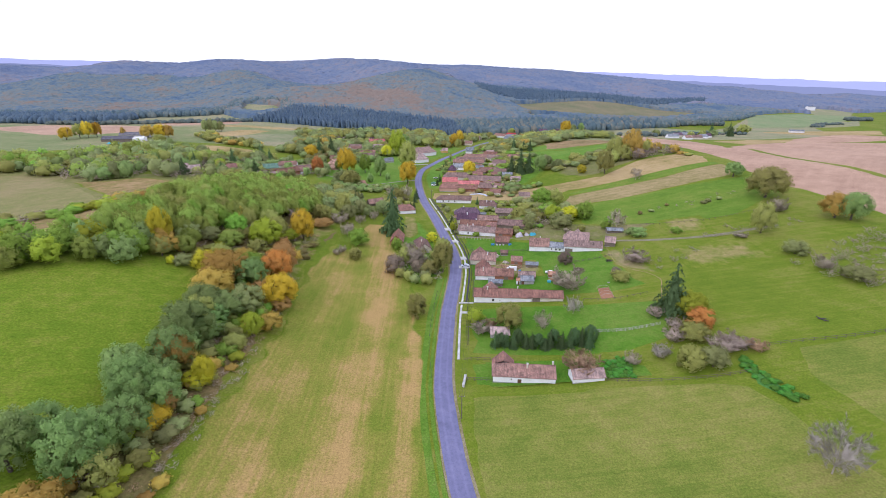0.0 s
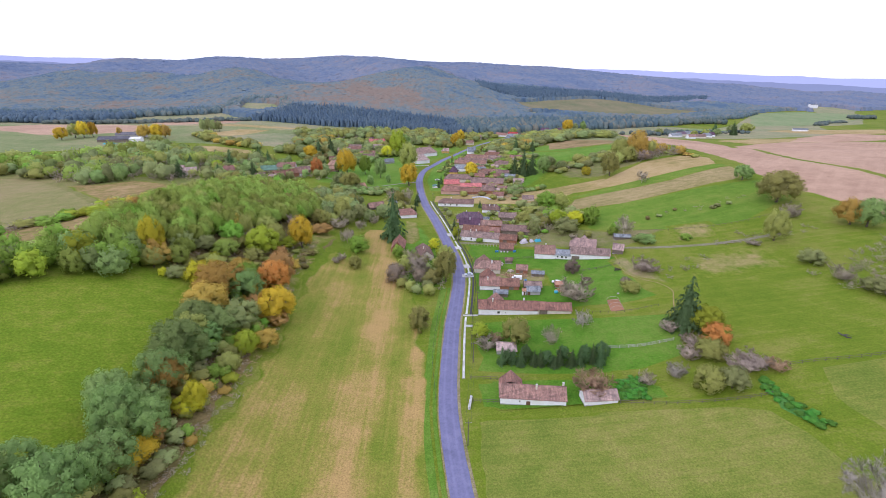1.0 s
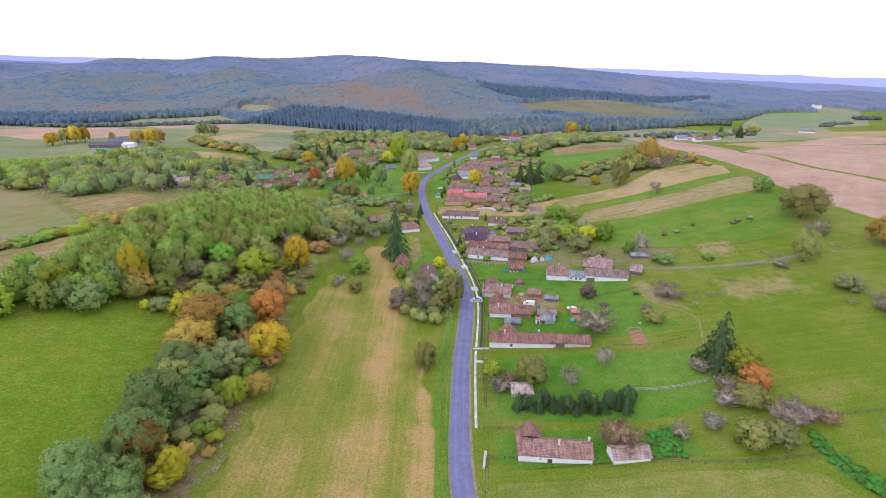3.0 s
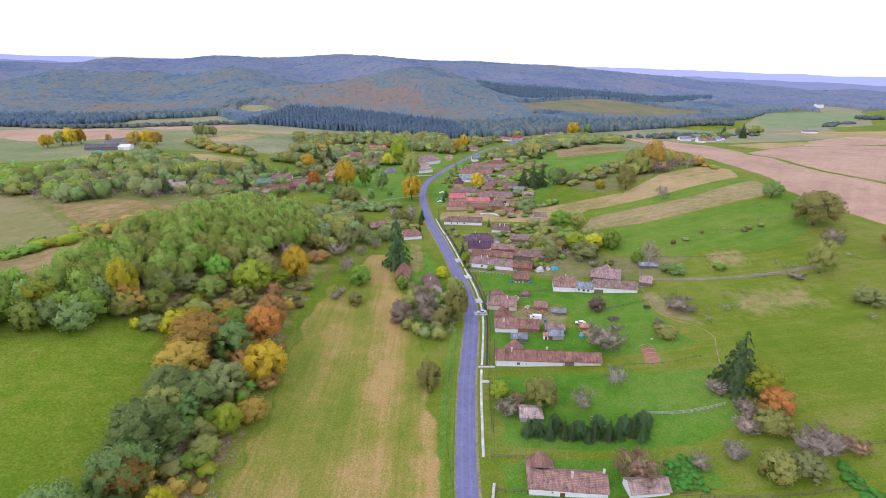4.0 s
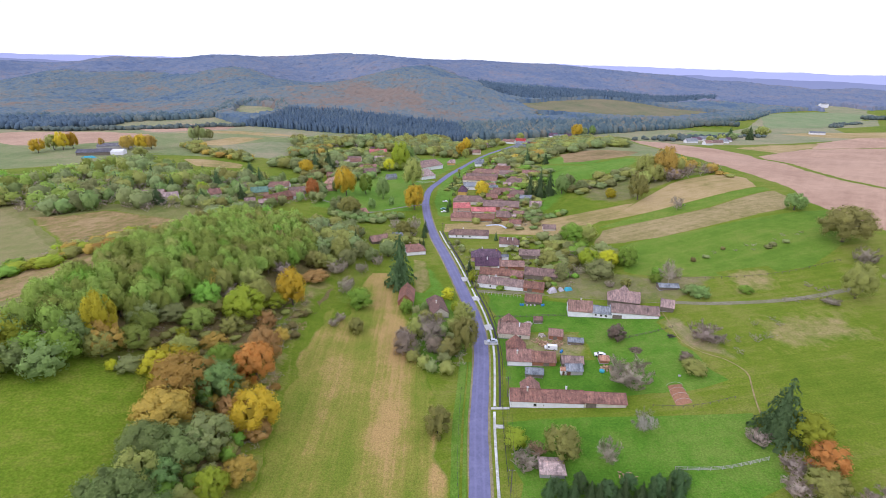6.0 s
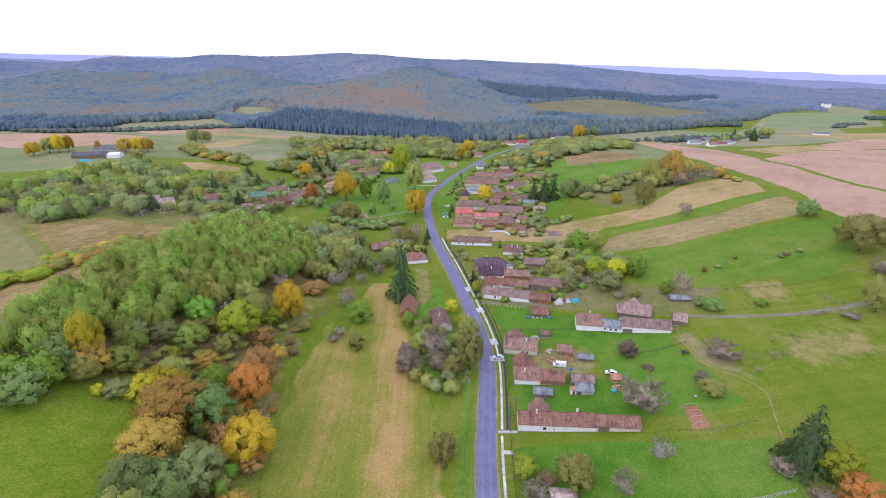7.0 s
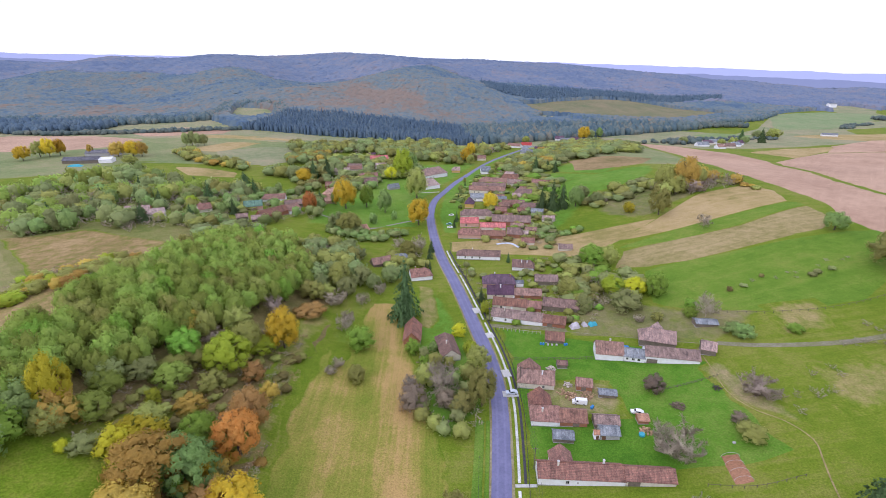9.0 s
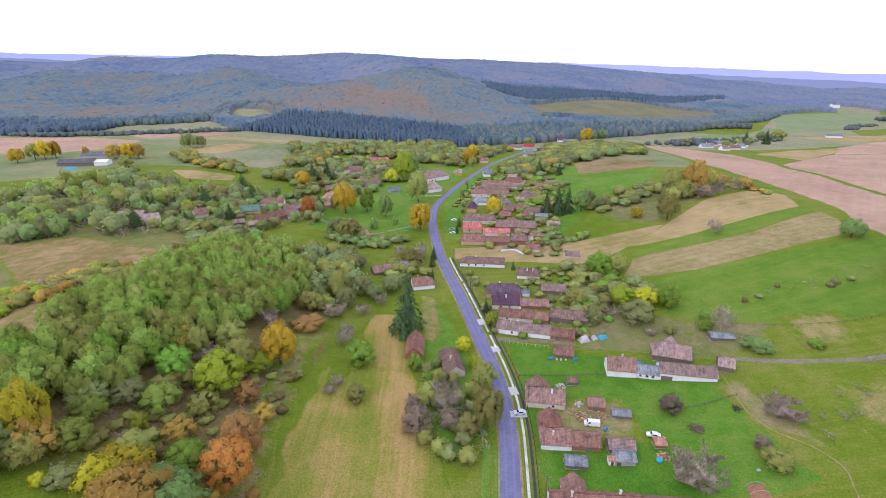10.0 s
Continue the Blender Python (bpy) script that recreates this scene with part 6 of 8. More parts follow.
far_woods("forest_edge", [(-1500, 915), (-900, 935), (-560, 915), (-440, 945), (-405, 962), (-425, 1060), (-345, 1040), (-315, 990), (-325, 975), (-290, 985), (-330, 1060), (-440, 1085), (-450, 975), (-560, 948), (-1500, 955)], 7, ROUND_HAZED, (12, 18), (9, 13), "mixed trees along the forest edge", 46, avoid=(CLEAR_B,), sink=0.25, mottle=0.5, broad=0.9)
far_woods("forest_edge", [(165, 1200), (330, 1205), (560, 1235), (810, 1440), (900, 1480), (930, 1460), (800, 1330), (620, 1225), (480, 1160), (330, 1150), (190, 1140)], 8, ROUND_HAZED, (10, 16), (10, 14), "mixed trees below the hill clearing", 47, avoid=(CLEAR_A, CLEAR_C), sink=0.25, mottle=0.5, broad=0.9)
far_woods("pine_forest", DARK_A, 4.8, PINES_HAZED, (14, 24), (4.5, 8.5), "dark pine forest at the foot of the hill, blued with haze", 32, avoid=(CLEAR_B,), sink=0.32, mottle=0.5, broad=1.2, taper=1.1)
far_woods("mixed_forest", DARK_A2, 8, ROUND_HAZED, (15, 26), (10, 17), "rounded trees at the foot of the hill, blued with haze", 42, avoid=(CLEAR_C,), sink=0.3, mottle=0.7, broad=0.9)
far_woods("pine_forest", DARK_B, 6.5, PINES_HAZED, (16, 25), (5.5, 9.5), "dark pine belt across the hillside", 33, sink=0.3, mottle=0.3, broad=1.0, taper=1.0)
far_woods("pine_forest", DARK_C, 7, PINES_HAZED, (10, 18), (7, 12), "dark pine belt by the far fields", 34, sink=0.1, mottle=0.4, broad=1.0)
far_woods("far_forest", [(1300, 2500), (2300, 2500), (2900, 2900), (2900, 3300), (1300, 3300)], 48, UPPER_HAZED, (12, 16), (52, 66), "wooded slope of the side valley", 35)
far_woods("far_forest", [(1080, 1180), (1240, 1330), (1420, 1440), (1800, 1640), (2100, 1500), (1500, 1000), (1200, 950)], 14, RUSSET, (12, 16), (15, 20), "brownish wooded rise", 36)
FARTREES = [(0.0, (0.075, 0.11, 0.12)), (0.5, (0.12, 0.155, 0.145)), (1.0, (0.19, 0.185, 0.145))]
far_woods("stream_trees", [(500, 1150), (560, 1210), (680, 1225), (690, 1195), (600, 1180), (530, 1140)], 9, FARTREES, (9, 14), (9, 14), "hedge of trees across the valley", 37, sink=0.1, mottle=0.6, broad=0.5)
far_woods("stream_trees", [(-640, 788), (-560, 780), (-330, 838), (-330, 850), (-560, 800), (-640, 806)], 6, FARTREES, (5, 9), (7, 11), "far hedge below the hill", 38, sink=0.1, mottle=0.6, broad=0.5)
far_woods("valley_scrub", [(300, 850), (390, 850), (480, 930), (560, 960), (650, 1010), (640, 1040), (540, 1020), (440, 960), (330, 890)], 17, FARTREES, (5, 10), (8, 13), "scattered trees by the far hamlet", 39, sink=0.1, mottle=0.6, broad=0.5)
far_woods("valley_scrub", [(905, 1200), (960, 1262), (1050, 1300), (1056, 1284), (975, 1245), (922, 1190)], 8, FARTREES, (5, 9), (5, 9), "trees along the stream of the side valley", 43, sink=0.1, mottle=0.6, broad=0.5)
far_woods("valley_scrub", [(1150, 1400), (1180, 1440), (1240, 1440), (1230, 1400)], 8, FARTREES, (9, 14), (7, 11), "dark copse in the side valley", 44, sink=0.1, mottle=0.4, broad=0.5)
for fx, fy, fh, fw in ((516, 935, 24, 14), (524, 945, 21, 12), (546, 924, 27, 15), (556, 935, 20, 13)):
    plant(fx, fy, fh, fw, "spruce", "", "conifers by the far hamlet")
for fx, fy, fh, fw, ft in ((625, 1012, 20, 26, "olive"), (600, 1020, 16, 20, "sage"), (470, 880, 12, 14, "olive"), (382, 870, 12, 14, "greygreen"), (505, 905, 13, 15, "sage"), (445, 870, 10, 12, "olive"), (228, 905, 22, 20, "gold"), (120, 850, 12, 12, "olive"), (272, 960, 18, 12, "dark"), (250, 935, 15, 12, "sage")):
    plant(fx, fy, fh, fw, "leaf", ft, "trees by the far hamlet")

# ---- houses ----


def box(verts, faces, x0, x1, y0, y1, z0, z1):
    v0 = len(verts)
    verts += [(x0, y0, z0), (x1, y0, z0), (x1, y1, z0), (x0, y1, z0), (x0, y0, z1), (x1, y0, z1), (x1, y1, z1), (x0, y1, z1)]
    faces += [tuple(v0 + i for i in f) for f in ((0, 3, 2, 1), (4, 5, 6, 7), (0, 1, 5, 4), (1, 2, 6, 5), (2, 3, 7, 6), (3, 0, 4, 7))]


def box_part(name, dims, mat, parent, label=""):
    v, f = [], []
    box(v, f, *dims)
    return part(name, v, f, mat, parent, label)


hrng = random.Random(21)


def roof_part(parent, L, D, wall, rise, hip_l, hip_r, mat, over=0.45, x0=0.0, y0=0.0, name="roof", label="", turned=False):
    """Gable roof, or hipped by hip_l, hip_r metres at its ends, with eaves, thickness and a slightly sagging ridge."""
    n = max(3, int(L / 3))
    drop = over * rise / (D / 2)
    xa, xb = x0 - (over if hip_l else 0.25), x0 + L + (over if hip_r else 0.25)
    ra, rb = x0 + (hip_l if hip_l else -0.25), x0 + L - (hip_r if hip_r else -0.25)
    top = []
    for row, (yy, zz) in enumerate(((y0 - over, wall - drop), (y0 + D / 2, wall + rise), (y0 + D + over, wall - drop))):
        for k in range(n + 1):
            s = k / n
            xx = (ra + (rb - ra) * s) if row == 1 else (xa + (xb - xa) * s)
            sag = -0.10 * math.sin(math.pi * s) * (row == 1) + hrng.uniform(-0.035, 0.035)
            top.append((xx, yy, zz + sag + 0.10))
    faces = []
    m = n + 1
    for row in range(2):
        for k in range(n):
            faces.append((row * m + k, row * m + k + 1, (row + 1) * m + k + 1, (row + 1) * m + k))
    ends = [(2 * m, m, 0), (n, m + n, 2 * m + n)]
    verts = top + [(x, y, z - 0.16) for x, y, z in top]
    c = len(top)
    low = [tuple(c + i for i in f[::-1]) for f in faces]
    rim = []
    for k in range(n):
        rim += [(k + 1, k, c + k, c + k + 1), (2 * m + k, 2 * m + k + 1, c + 2 * m + k + 1, c + 2 * m + k)]
    if hip_l:
        faces.append(ends[0])
        low.append(tuple(c + i for i in ends[0][::-1]))
        rim.append((0, 2 * m, c + 2 * m, c))
    else:
        rim += [(m, 2 * m, c + 2 * m, c + m), (0, m, c + m, c)]
    if hip_r:
        faces.append(ends[1])
        low.append(tuple(c + i for i in ends[1][::-1]))
        rim.append((2 * m + n, n, c + n, c + 2 * m + n))
    else:
        rim += [(2 * m + n, m + n, c + m + n, c + 2 * m + n), (m + n, n, c + n, c + m + n)]
    r = part(name, verts, faces + low + rim, mat, parent, label)
    v, f = [], []
    for a in top[m:2 * m]:
        v += [(a[0], a[1] + 0.11 * math.cos(q * math.pi / 3), a[2] + 0.03 + 0.11 * math.sin(q * math.pi / 3)) for q in range(6)]
    for k in range(n):
        f += [(6 * k + q, 6 * k + (q + 1) % 6, 6 * k + 6 + (q + 1) % 6, 6 * k + 6 + q) for q in range(6)]
    part("ridge", v, f, mat, r)
    return r


def window(parent, x, z, w, h, y=0.0, side="front", L=0.0):
    """A framed window with its glass, set into the wall's face."""
    def at(u0, u1, d0, d1, z0, z1):
        if side == "front":
            return (u0, u1, y - d1, y - d0, z0, z1)
        return (y - d1, y - d0, u0, u1, z0, z1)
    v, f = [], []
    t = 0.08
    for a in ((x - w / 2, x - w / 2 + t, z, z + h), (x + w / 2 - t, x + w / 2, z, z + h), (x - w / 2 + t, x + w / 2 - t, z, z + t), (x - w / 2 + t, x + w / 2 - t, z + h - t, z + h), (x - 0.025, x + 0.025, z + t, z + h - t)):
        box(v, f, *at(a[0], a[1], 0.0, 0.06, a[2], a[3]))
    wf = part("window", v, f, FRAME, parent)
    box_part("pane", at(x - w / 2 + t, x + w / 2 - t, 0.0, 0.025, z + t, z + h - t), GLASS, wf)
    box_part("sill", at(x - w / 2 - 0.08, x + w / 2 + 0.08, 0.0, 0.14, z - 0.07, z), CONCRETE, wf)


def chimney(parent, x, y, z, h=1.3, w=0.5):
    v, f = [], []
    box(v, f, x - w / 2, x + w / 2, y - w / 2, y + w / 2, z - 0.9, z + h)
    c = part("chimney", v, f, prng.choice((BRICK, WHITE, CREAM)), parent)
    v, f = [], []
    box(v, f, x - w / 2 - 0.08, x + w / 2 + 0.08, y - w / 2 - 0.08, y + w / 2 + 0.08, z + h, z + h + 0.12)
    part("chimney_cap", v, f, CONCRETE, c)


def house(ax, ay, bx, by, deep, wall, rise, roof, walls, label, hips=(0, 0), windows=(), doors=(), chimneys=(), side=(), name="house", category="house", wing=None, over=0.45, group="", gap=None):
    """A house whose front foot runs from (ax, ay) to (bx, by), seen from the near side; deep metres to the back.
    wing: (start, width, depth to the back, rise) of a roof that crosses the main one and points back."""
    L = math.hypot(bx - ax, by - ay)
    turn = math.degrees(math.atan2(by - ay, bx - ax))
    nx, ny = -(by - ay) / L * deep, (bx - ax) / L * deep
    zs = height(np.array([ax, bx, ax + nx, bx + nx]), np.array([ay, by, ay + ny, by + ny]))
    z = float(min(zs[0], zs[1])) + 0.02
    sink = float(zs.max() - zs.min()) + 0.3
    wall, rise = (wall + 0.4, rise * 1.08) if ay > 350 else (wall, rise)
    wall = wall + 0.5 * float(max(zs[0], zs[1]) - min(zs[0], zs[1]))
    e = thing(name, ax, ay, z, turn, label, category, group)
    cuts = max(1, round(L / deep))
    for k in range(cuts):
        HOUSE_SPOTS.append((ax + (bx - ax) * (k + 0.5) / cuts + nx / 2, ay + (by - ay) * (k + 0.5) / cuts + ny / 2, deep * 0.6))
    v, f = [], []
    box(v, f, 0, L, 0, deep, -sink, wall)
    body = part("wall", v, f, walls, e)
    for gx_, hip, s in ((0, hips[0], 1), (L, hips[1], -1)):
        if not hip:
            k, gv, gf = 0, [], []
            gv += [(gx_, 0, wall), (gx_, deep, wall), (gx_, deep / 2, wall + rise), (gx_ + 0.3 * s, 0, wall), (gx_ + 0.3 * s, deep, wall), (gx_ + 0.3 * s, deep / 2, wall + rise)]
            gf += [(k, k + 1, k + 2), (k + 3, k + 5, k + 4), (k, k + 2, k + 5, k + 3), (k + 1, k + 4, k + 5, k + 2), (k, k + 3, k + 4, k + 1)]
            part("gable", gv, gf, walls, e)
    box_part("plinth", (-0.04, L + 0.04, -0.05, deep + 0.04, -sink, 0.35), GREY_WALL, e)
    r = roof_part(e, L, deep, wall, rise, hips[0], hips[1], roof, over)
    for u, w, h, s in windows:
        window(e, u, s, w, h)
    for u, w, h, s in side:
        window(e, u, s, w, h, side="left")
    for u, w, h in doors:
        box_part("door", (u - w / 2, u + w / 2, -0.07, 0.02, 0.0, h), DOORWOOD if w < 1.6 else BOARDS, e)
    for u, dv in chimneys:
        chimney(e, u, deep / 2 + dv, wall + rise * (1 - abs(dv) / (deep / 2)))
    if wing:
        s, w, d, rr = wing
        v, f = [], []
        box(v, f, s, s + w, deep, deep + d, -sink, wall)
        part("wall", v, f, walls, e)
        # roof of the wing runs to the back
        ov = 0.4
        dr = ov * rr / (w / 2)
        yA, yB = deep / 2, deep + d + 0.3
        t = [(s - ov, deep + 0.1, wall - dr), (s + w / 2, yA, wall + rr), (s + w + ov, deep + 0.1, wall - dr), (s - ov, yB, wall - dr), (s + w / 2, yB, wall + rr), (s + w + ov, yB, wall - dr)]
        t = [(x, y, zz + 0.12) for x, y, zz in t]
        bt = [(x, y, zz - 0.16) for x, y, zz in t]
        fc = [(0, 1, 4, 3), (1, 2, 5, 4), (9, 10, 7, 6), (10, 11, 8, 7), (3, 4, 10, 9), (4, 5, 11, 10), (0, 3, 9, 6), (5, 2, 8, 11)]
        part("wing_roof", t + bt, fc, roof, e)
        part("gable", [(s, yB - 0.3, wall), (s + w, yB - 0.3, wall), (s + w / 2, yB - 0.3, wall + rr), (s, yB - 0.6, wall), (s + w, yB - 0.6, wall), (s + w / 2, yB - 0.6, wall + rr)],
             [(0, 1, 2), (3, 5, 4), (0, 2, 5, 3), (1, 4, 5, 2), (0, 3, 4, 1)], walls, e)
    return e


TILE_ROSE = roof_material("rosy_clay_tiles", (0.5, 0.27, 0.22), (0.38, 0.2, 0.165), (0.28, 0.2, 0.17))
# the first farmstead by the road
house(15.6, 126.1, 34.7, 124.3, 6.5, 2.4, 2.3, TILE_RED, WHITE, "long white farmhouse with a red-brown tiled roof", (3.0, 0), [(5.7, 0.45, 0.45, 1.3)], [(8.2, 1.2, 1.6)], [(10.6, -0.8), (18.6, 0.6)], wing=(0.0, 6.5, 2.6, 3.0))
house(40.0, 123.8, 50.0, 124.6, 4.6, 1.8, 1.7, TILE_PALE, WHITE, "low white outbuilding with patchy brown and pale roof", (0, 0), (), (), (), name="outbuilding", category="outbuilding")
# the long white house
house(13.0, 180.5, 36.5, 179.0, 6.0, 2.6, 2.3, TILE_RED, WHITE, "very long white house with a red-brown roof beside the road", (0, 0), [(8.0, 1.0, 1.0, 1.0), (10.8, 0.4, 0.4, 1.3)], (), [(5.6, -0.5), (18.3, 0.8)], wing=(4.2, 6.0, 3.6, 2.6))
house(36.6, 179.0, 49.8, 178.0, 5.2, 2.0, 1.9, TILE_RED, CREAM, "lower barn joined to the long white house", (0, 0), (), [(2.2, 3.2, 1.8)], (), name="barn", category="barn")
# two hipped farmhouses and their yards
house(13.6, 222.3, 26.2, 220.3, 8.0, 2.6, 2.8, TILE, CREAM, "cream farmhouse with a hipped brown tile roof", (4.0, 0.0), [(9.0, 0.8, 1.0, 1.0)], (), [(8.5, -1.2)], side=[(2.5, 1.0, 1.2, 1.0), (5.5, 1.0, 1.2, 1.0)], wing=(0.0, 8.0, 2.5, 3.2))
house(15.1, 203.0, 24.0, 202.2, 7.5, 2.4, 2.6, TILE_RED, WHITE, "farmhouse with a weathered red-brown tile roof", (3.5, 0), (), (), [(3.5, -1.5)], wing=(0.0, 7.0, 5.5, 3.0))
house(24.1, 202.2, 32.5, 201.5, 6.5, 2.1, 2.2, TILE, BRICK, "brick stable joined to the farmhouse", (0, 0), (), [(5.0, 2.0, 1.8)], (), name="barn", category="barn")
house(34.6, 200.6, 42.2, 200.0, 4.6, 1.9, 1.5, TILE_DARK, BOARDS, "low board shed with a mossy tile roof", (0, 0), (), (), (), name="shed", category="shed")
house(33.1, 196.0, 34.7, 195.9, 2.0, 2.1, 0.7, TILE_ORANGE, WHITE, "little white privy with a dark door", (0, 0), (), [(0.9, 0.8, 1.7)], (), name="privy", category="shed", over=0.2)
house(35.0, 195.9, 40.7, 195.6, 4.2, 2.0, 1.3, SLATE, GREY_WALL, "grey shed with a dark sheet roof and red door", (0, 0), (), [(0.9, 1.2, 1.7)], (), name="shed", category="shed")
house(20.5, 195.6, 26.6, 194.9, 3.6, 1.9, 0.9, SLATE, BOARDS, "small board shed with a grey sheet roof", (0, 0), (), (), (), name="shed", category="shed")
house(33.7, 219.4, 39.0, 218.4, 4.6, 2.3, 1.6, TILE, BRICK, "brick shed with a brown tile roof among firewood", (0, 0), (), [(2.5, 1.6, 1.7)], (), name="shed", category="shed")
house(40.4, 215.2, 46.1, 214.3, 3.0, 1.6, 0.8, SLATE, BOARDS, "open lean-to with a dark sheet roof", (0, 0), (), [(3.0, 3.8, 1.4)], (), name="lean_to", category="shed")
house(48.6, 201.6, 51.8, 201.4, 3.0, 1.7, 0.8, TILE_ORANGE, BRICK, "tiny brick hutch with an orange tile roof", (0, 0), (), (), (), name="hutch", category="shed")
# the long farmstead up the slope
house(45.8, 237.1, 55.8, 235.4, 7.5, 3.0, 3.2, TILE, WHITE, "white barn house with a tall brown tile roof", (0, 0), (), (), [(5.5, 0.8)])
house(55.9, 235.3, 63.1, 233.4, 5.5, 2.4, 2.0, SLATE, WHITE, "small white dwelling with a grey roof", (0, 0), [(1.2, 0.8, 0.9, 1.0), (3.4, 1.0, 0.9, 1.0), (5.4, 1.0, 0.9, 1.0)], (), ())
house(63.2, 233.3, 82.0, 229.8, 6.2, 2.6, 2.3, TILE_DARK, WHITE, "long white barn with a stained brown roof and plank gate", (0, 0), (), [(2.4, 3.8, 2.0)], (), name="barn", category="barn")
house(65.5, 245.0, 78.1, 241.0, 8.0, 2.6, 3.2, TILE_PALE, BOARDS, "old barn with a faded pinkish tile roof", (2.5, 0), (), [(8.0, 2.8, 2.2)], (), name="barn", category="barn", wing=(4.0, 6.0, 2.0, 3.3))
house(84.9, 235.6, 89.6, 233.6, 5.0, 2.6, 2.2, TILE_PALE, BOARDS, "tall grey board shed with a pale roof", (0, 0), (), (), (), name="shed", category="shed")
house(92.1, 253.8, 100.8, 252.9, 4.5, 1.6, 0.9, SLATE, BOARDS, "collapsing grey plank shed on the slope", (0, 0), (), [(5.0, 2.6, 1.5)], (), name="shed", category="shed")
# the row of close farmsteads
house(8.7, 269.9, 30.5, 263.6, 6.2, 2.6, 2.4, TILE_DARK, WHITE, "long low white house with an old brown tile roof", (0, 0), [(6.5, 0.9, 1.1, 0.9)], (), [(5.5, -0.6), (8.5, 0.6)])
house(30.6, 263.5, 39.8, 260.8, 6.0, 2.2, 2.1, TILE, BRICK, "brick stable with an orange-brown tile roof", (0, 0), (), [(3.0, 2.2, 1.8)], (), name="barn", category="barn")
house(29.2, 250.8, 36.6, 249.3, 5.0, 1.8, 2.2, TILE, BOARDS, "brown tiled hut open beneath its eaves", (0, 0), (), [(3.5, 5.0, 1.4)], (), name="shed", category="shed")
house(10.4, 280.6, 25.6, 277.2, 6.2, 2.5, 2.3, TILE, CREAM, "cream house with brown tiles and two chimneys", (0, 0), [(4.0, 0.9, 1.0, 0.9)], (), [(9.5, 0.6)])
house(25.7, 277.1, 32.2, 275.7, 5.8, 2.1, 2.0, TILE_RED, BRICK, "short brick annex with a red-brown roof", (0, 0), (), (), (), name="annex", category="outbuilding")
house(33.2, 277.2, 49.2, 273.3, 6.5, 2.6, 2.5, TILE_DARK, BOARDS, "open-fronted barn with a long brown roof", (0, 0), (), [(4.0, 5.0, 2.2), (11.0, 5.0, 2.2)], (), name="barn", category="barn")
house(8.8, 290.4, 21.6, 289.8, 7.0, 2.8, 3.0, TILE_PURPLE, CREAM, "house with a steep plum-coloured roof", (0, 0), [(4.0, 0.9, 1.0, 1.2), (8.0, 0.9, 1.0, 1.2)], (), [(6.5, -0.8)], wing=(3.5, 6.0, 1.5, 3.0))
house(21.7, 289.9, 35.0, 288.6, 6.0, 2.2, 2.1, TILE, BRICK, "brown-roofed barn behind the plum roof", (0, 0), (), [(4.0, 1.6, 1.8)], (), name="barn", category="barn")
house(7.6, 302.0, 24.0, 301.2, 8.5, 2.8, 3.2, TILE_PURPLE, PINKISH, "large house with a hipped plum roof and pink front", (4.2, 2.0), [(5.0, 1.0, 1.1, 1.1)], (), [(6.0, 0.8), (14.0, -0.9)])
house(24.6, 302.4, 28.4, 302.2, 3.5, 2.4, 0.5, SLATE, WHITE, "small white flat-roofed annex", (0, 0), (), (), (), name="annex", category="outbuilding")
house(34.7, 304.0, 46.2, 302.9, 6.0, 2.4, 2.2, TILE_DARK, BOARDS, "weathered board barn with a brown roof", (0, 0), (), (), (), name="barn", category="barn")
house(-4.8, 340.7, 20.4, 338.0, 6.5, 2.6, 2.4, TILE_DARK, WHITE, "long white house with an old brown tile roof", (3.0, 0), [(5.0, 0.9, 1.1, 0.9), (9.0, 0.9, 1.1, 0.9), (13.5, 0.9, 1.1, 0.9)], (), [(9.0, 0.7)])
house(25.4, 323.5, 37.0, 321.2, 7.0, 2.4, 2.8, TILE_DARK, WHITE, "white cottage with two dormer stacks on a brown roof", (0, 2), (), (), [(5.0, -1.2), (8.0, -1.2)])
# across the road
house(-22.5, 249.6, -22.5, 263.0, 6.8, 2.4, 3.4, TILE_ROSE, BRICK, "narrow cottage with a steep rosy brown roof", (0, 0), (), (), ())
house(-6.2, 239.8, -9.2, 255.0, 7.2, 2.3, 2.8, TILE_DARK, CREAM, "abandoned cottage with a mossy grey-brown roof", (0, 2.0), (), (), [(6.0, 0.8)])
house(-29.5, 309.2, -18.6, 311.9, 8.0, 2.6, 2.9, TILE_RED, WHITE, "white cottage with a hipped maroon roof by the road", (0, 3.0), (), (), [(3.0, 0.8)])
house(-39.9, 332.5, -32.5, 333.4, 5.5, 2.4, 2.6, SLATE, GREY_WALL, "small grey house with a dark roof", (0, 1.5), (), (), ())
house(-51.4, 324.2, -41.7, 329.5, 6.0, 2.0, 2.6, TILE, BOARDS, "old barn with a sagging brown roof", (0, 0), (), (), (), name="barn", category="barn")
house(-69.3, 379.7, -62.2, 382.2, 4.5, 1.8, 2.4, TILE_ORANGE, PINKISH, "tiny cottage with a bright orange roof", (0, 1), (), (), ())
# round the green
house(-28.5, 507.0, -15.5, 515.0, 11.0, 3.4, 5.2, TILE_PALE, WHITE, "white house with a tall hipped brown roof", (5.0, 5.0), (), (), ())
house(-31, 552, -8, 572, 13.0, 3.6, 5.4, TILE_PALE, WHITE, "large white house with a hipped brown roof", (5.5, 5.5), [(4.0, 1.0, 1.4, 1.1), (8.0, 1.0, 1.4, 1.1), (12, 1.0, 1.4, 1.1)], (), [(10, 1.0)])
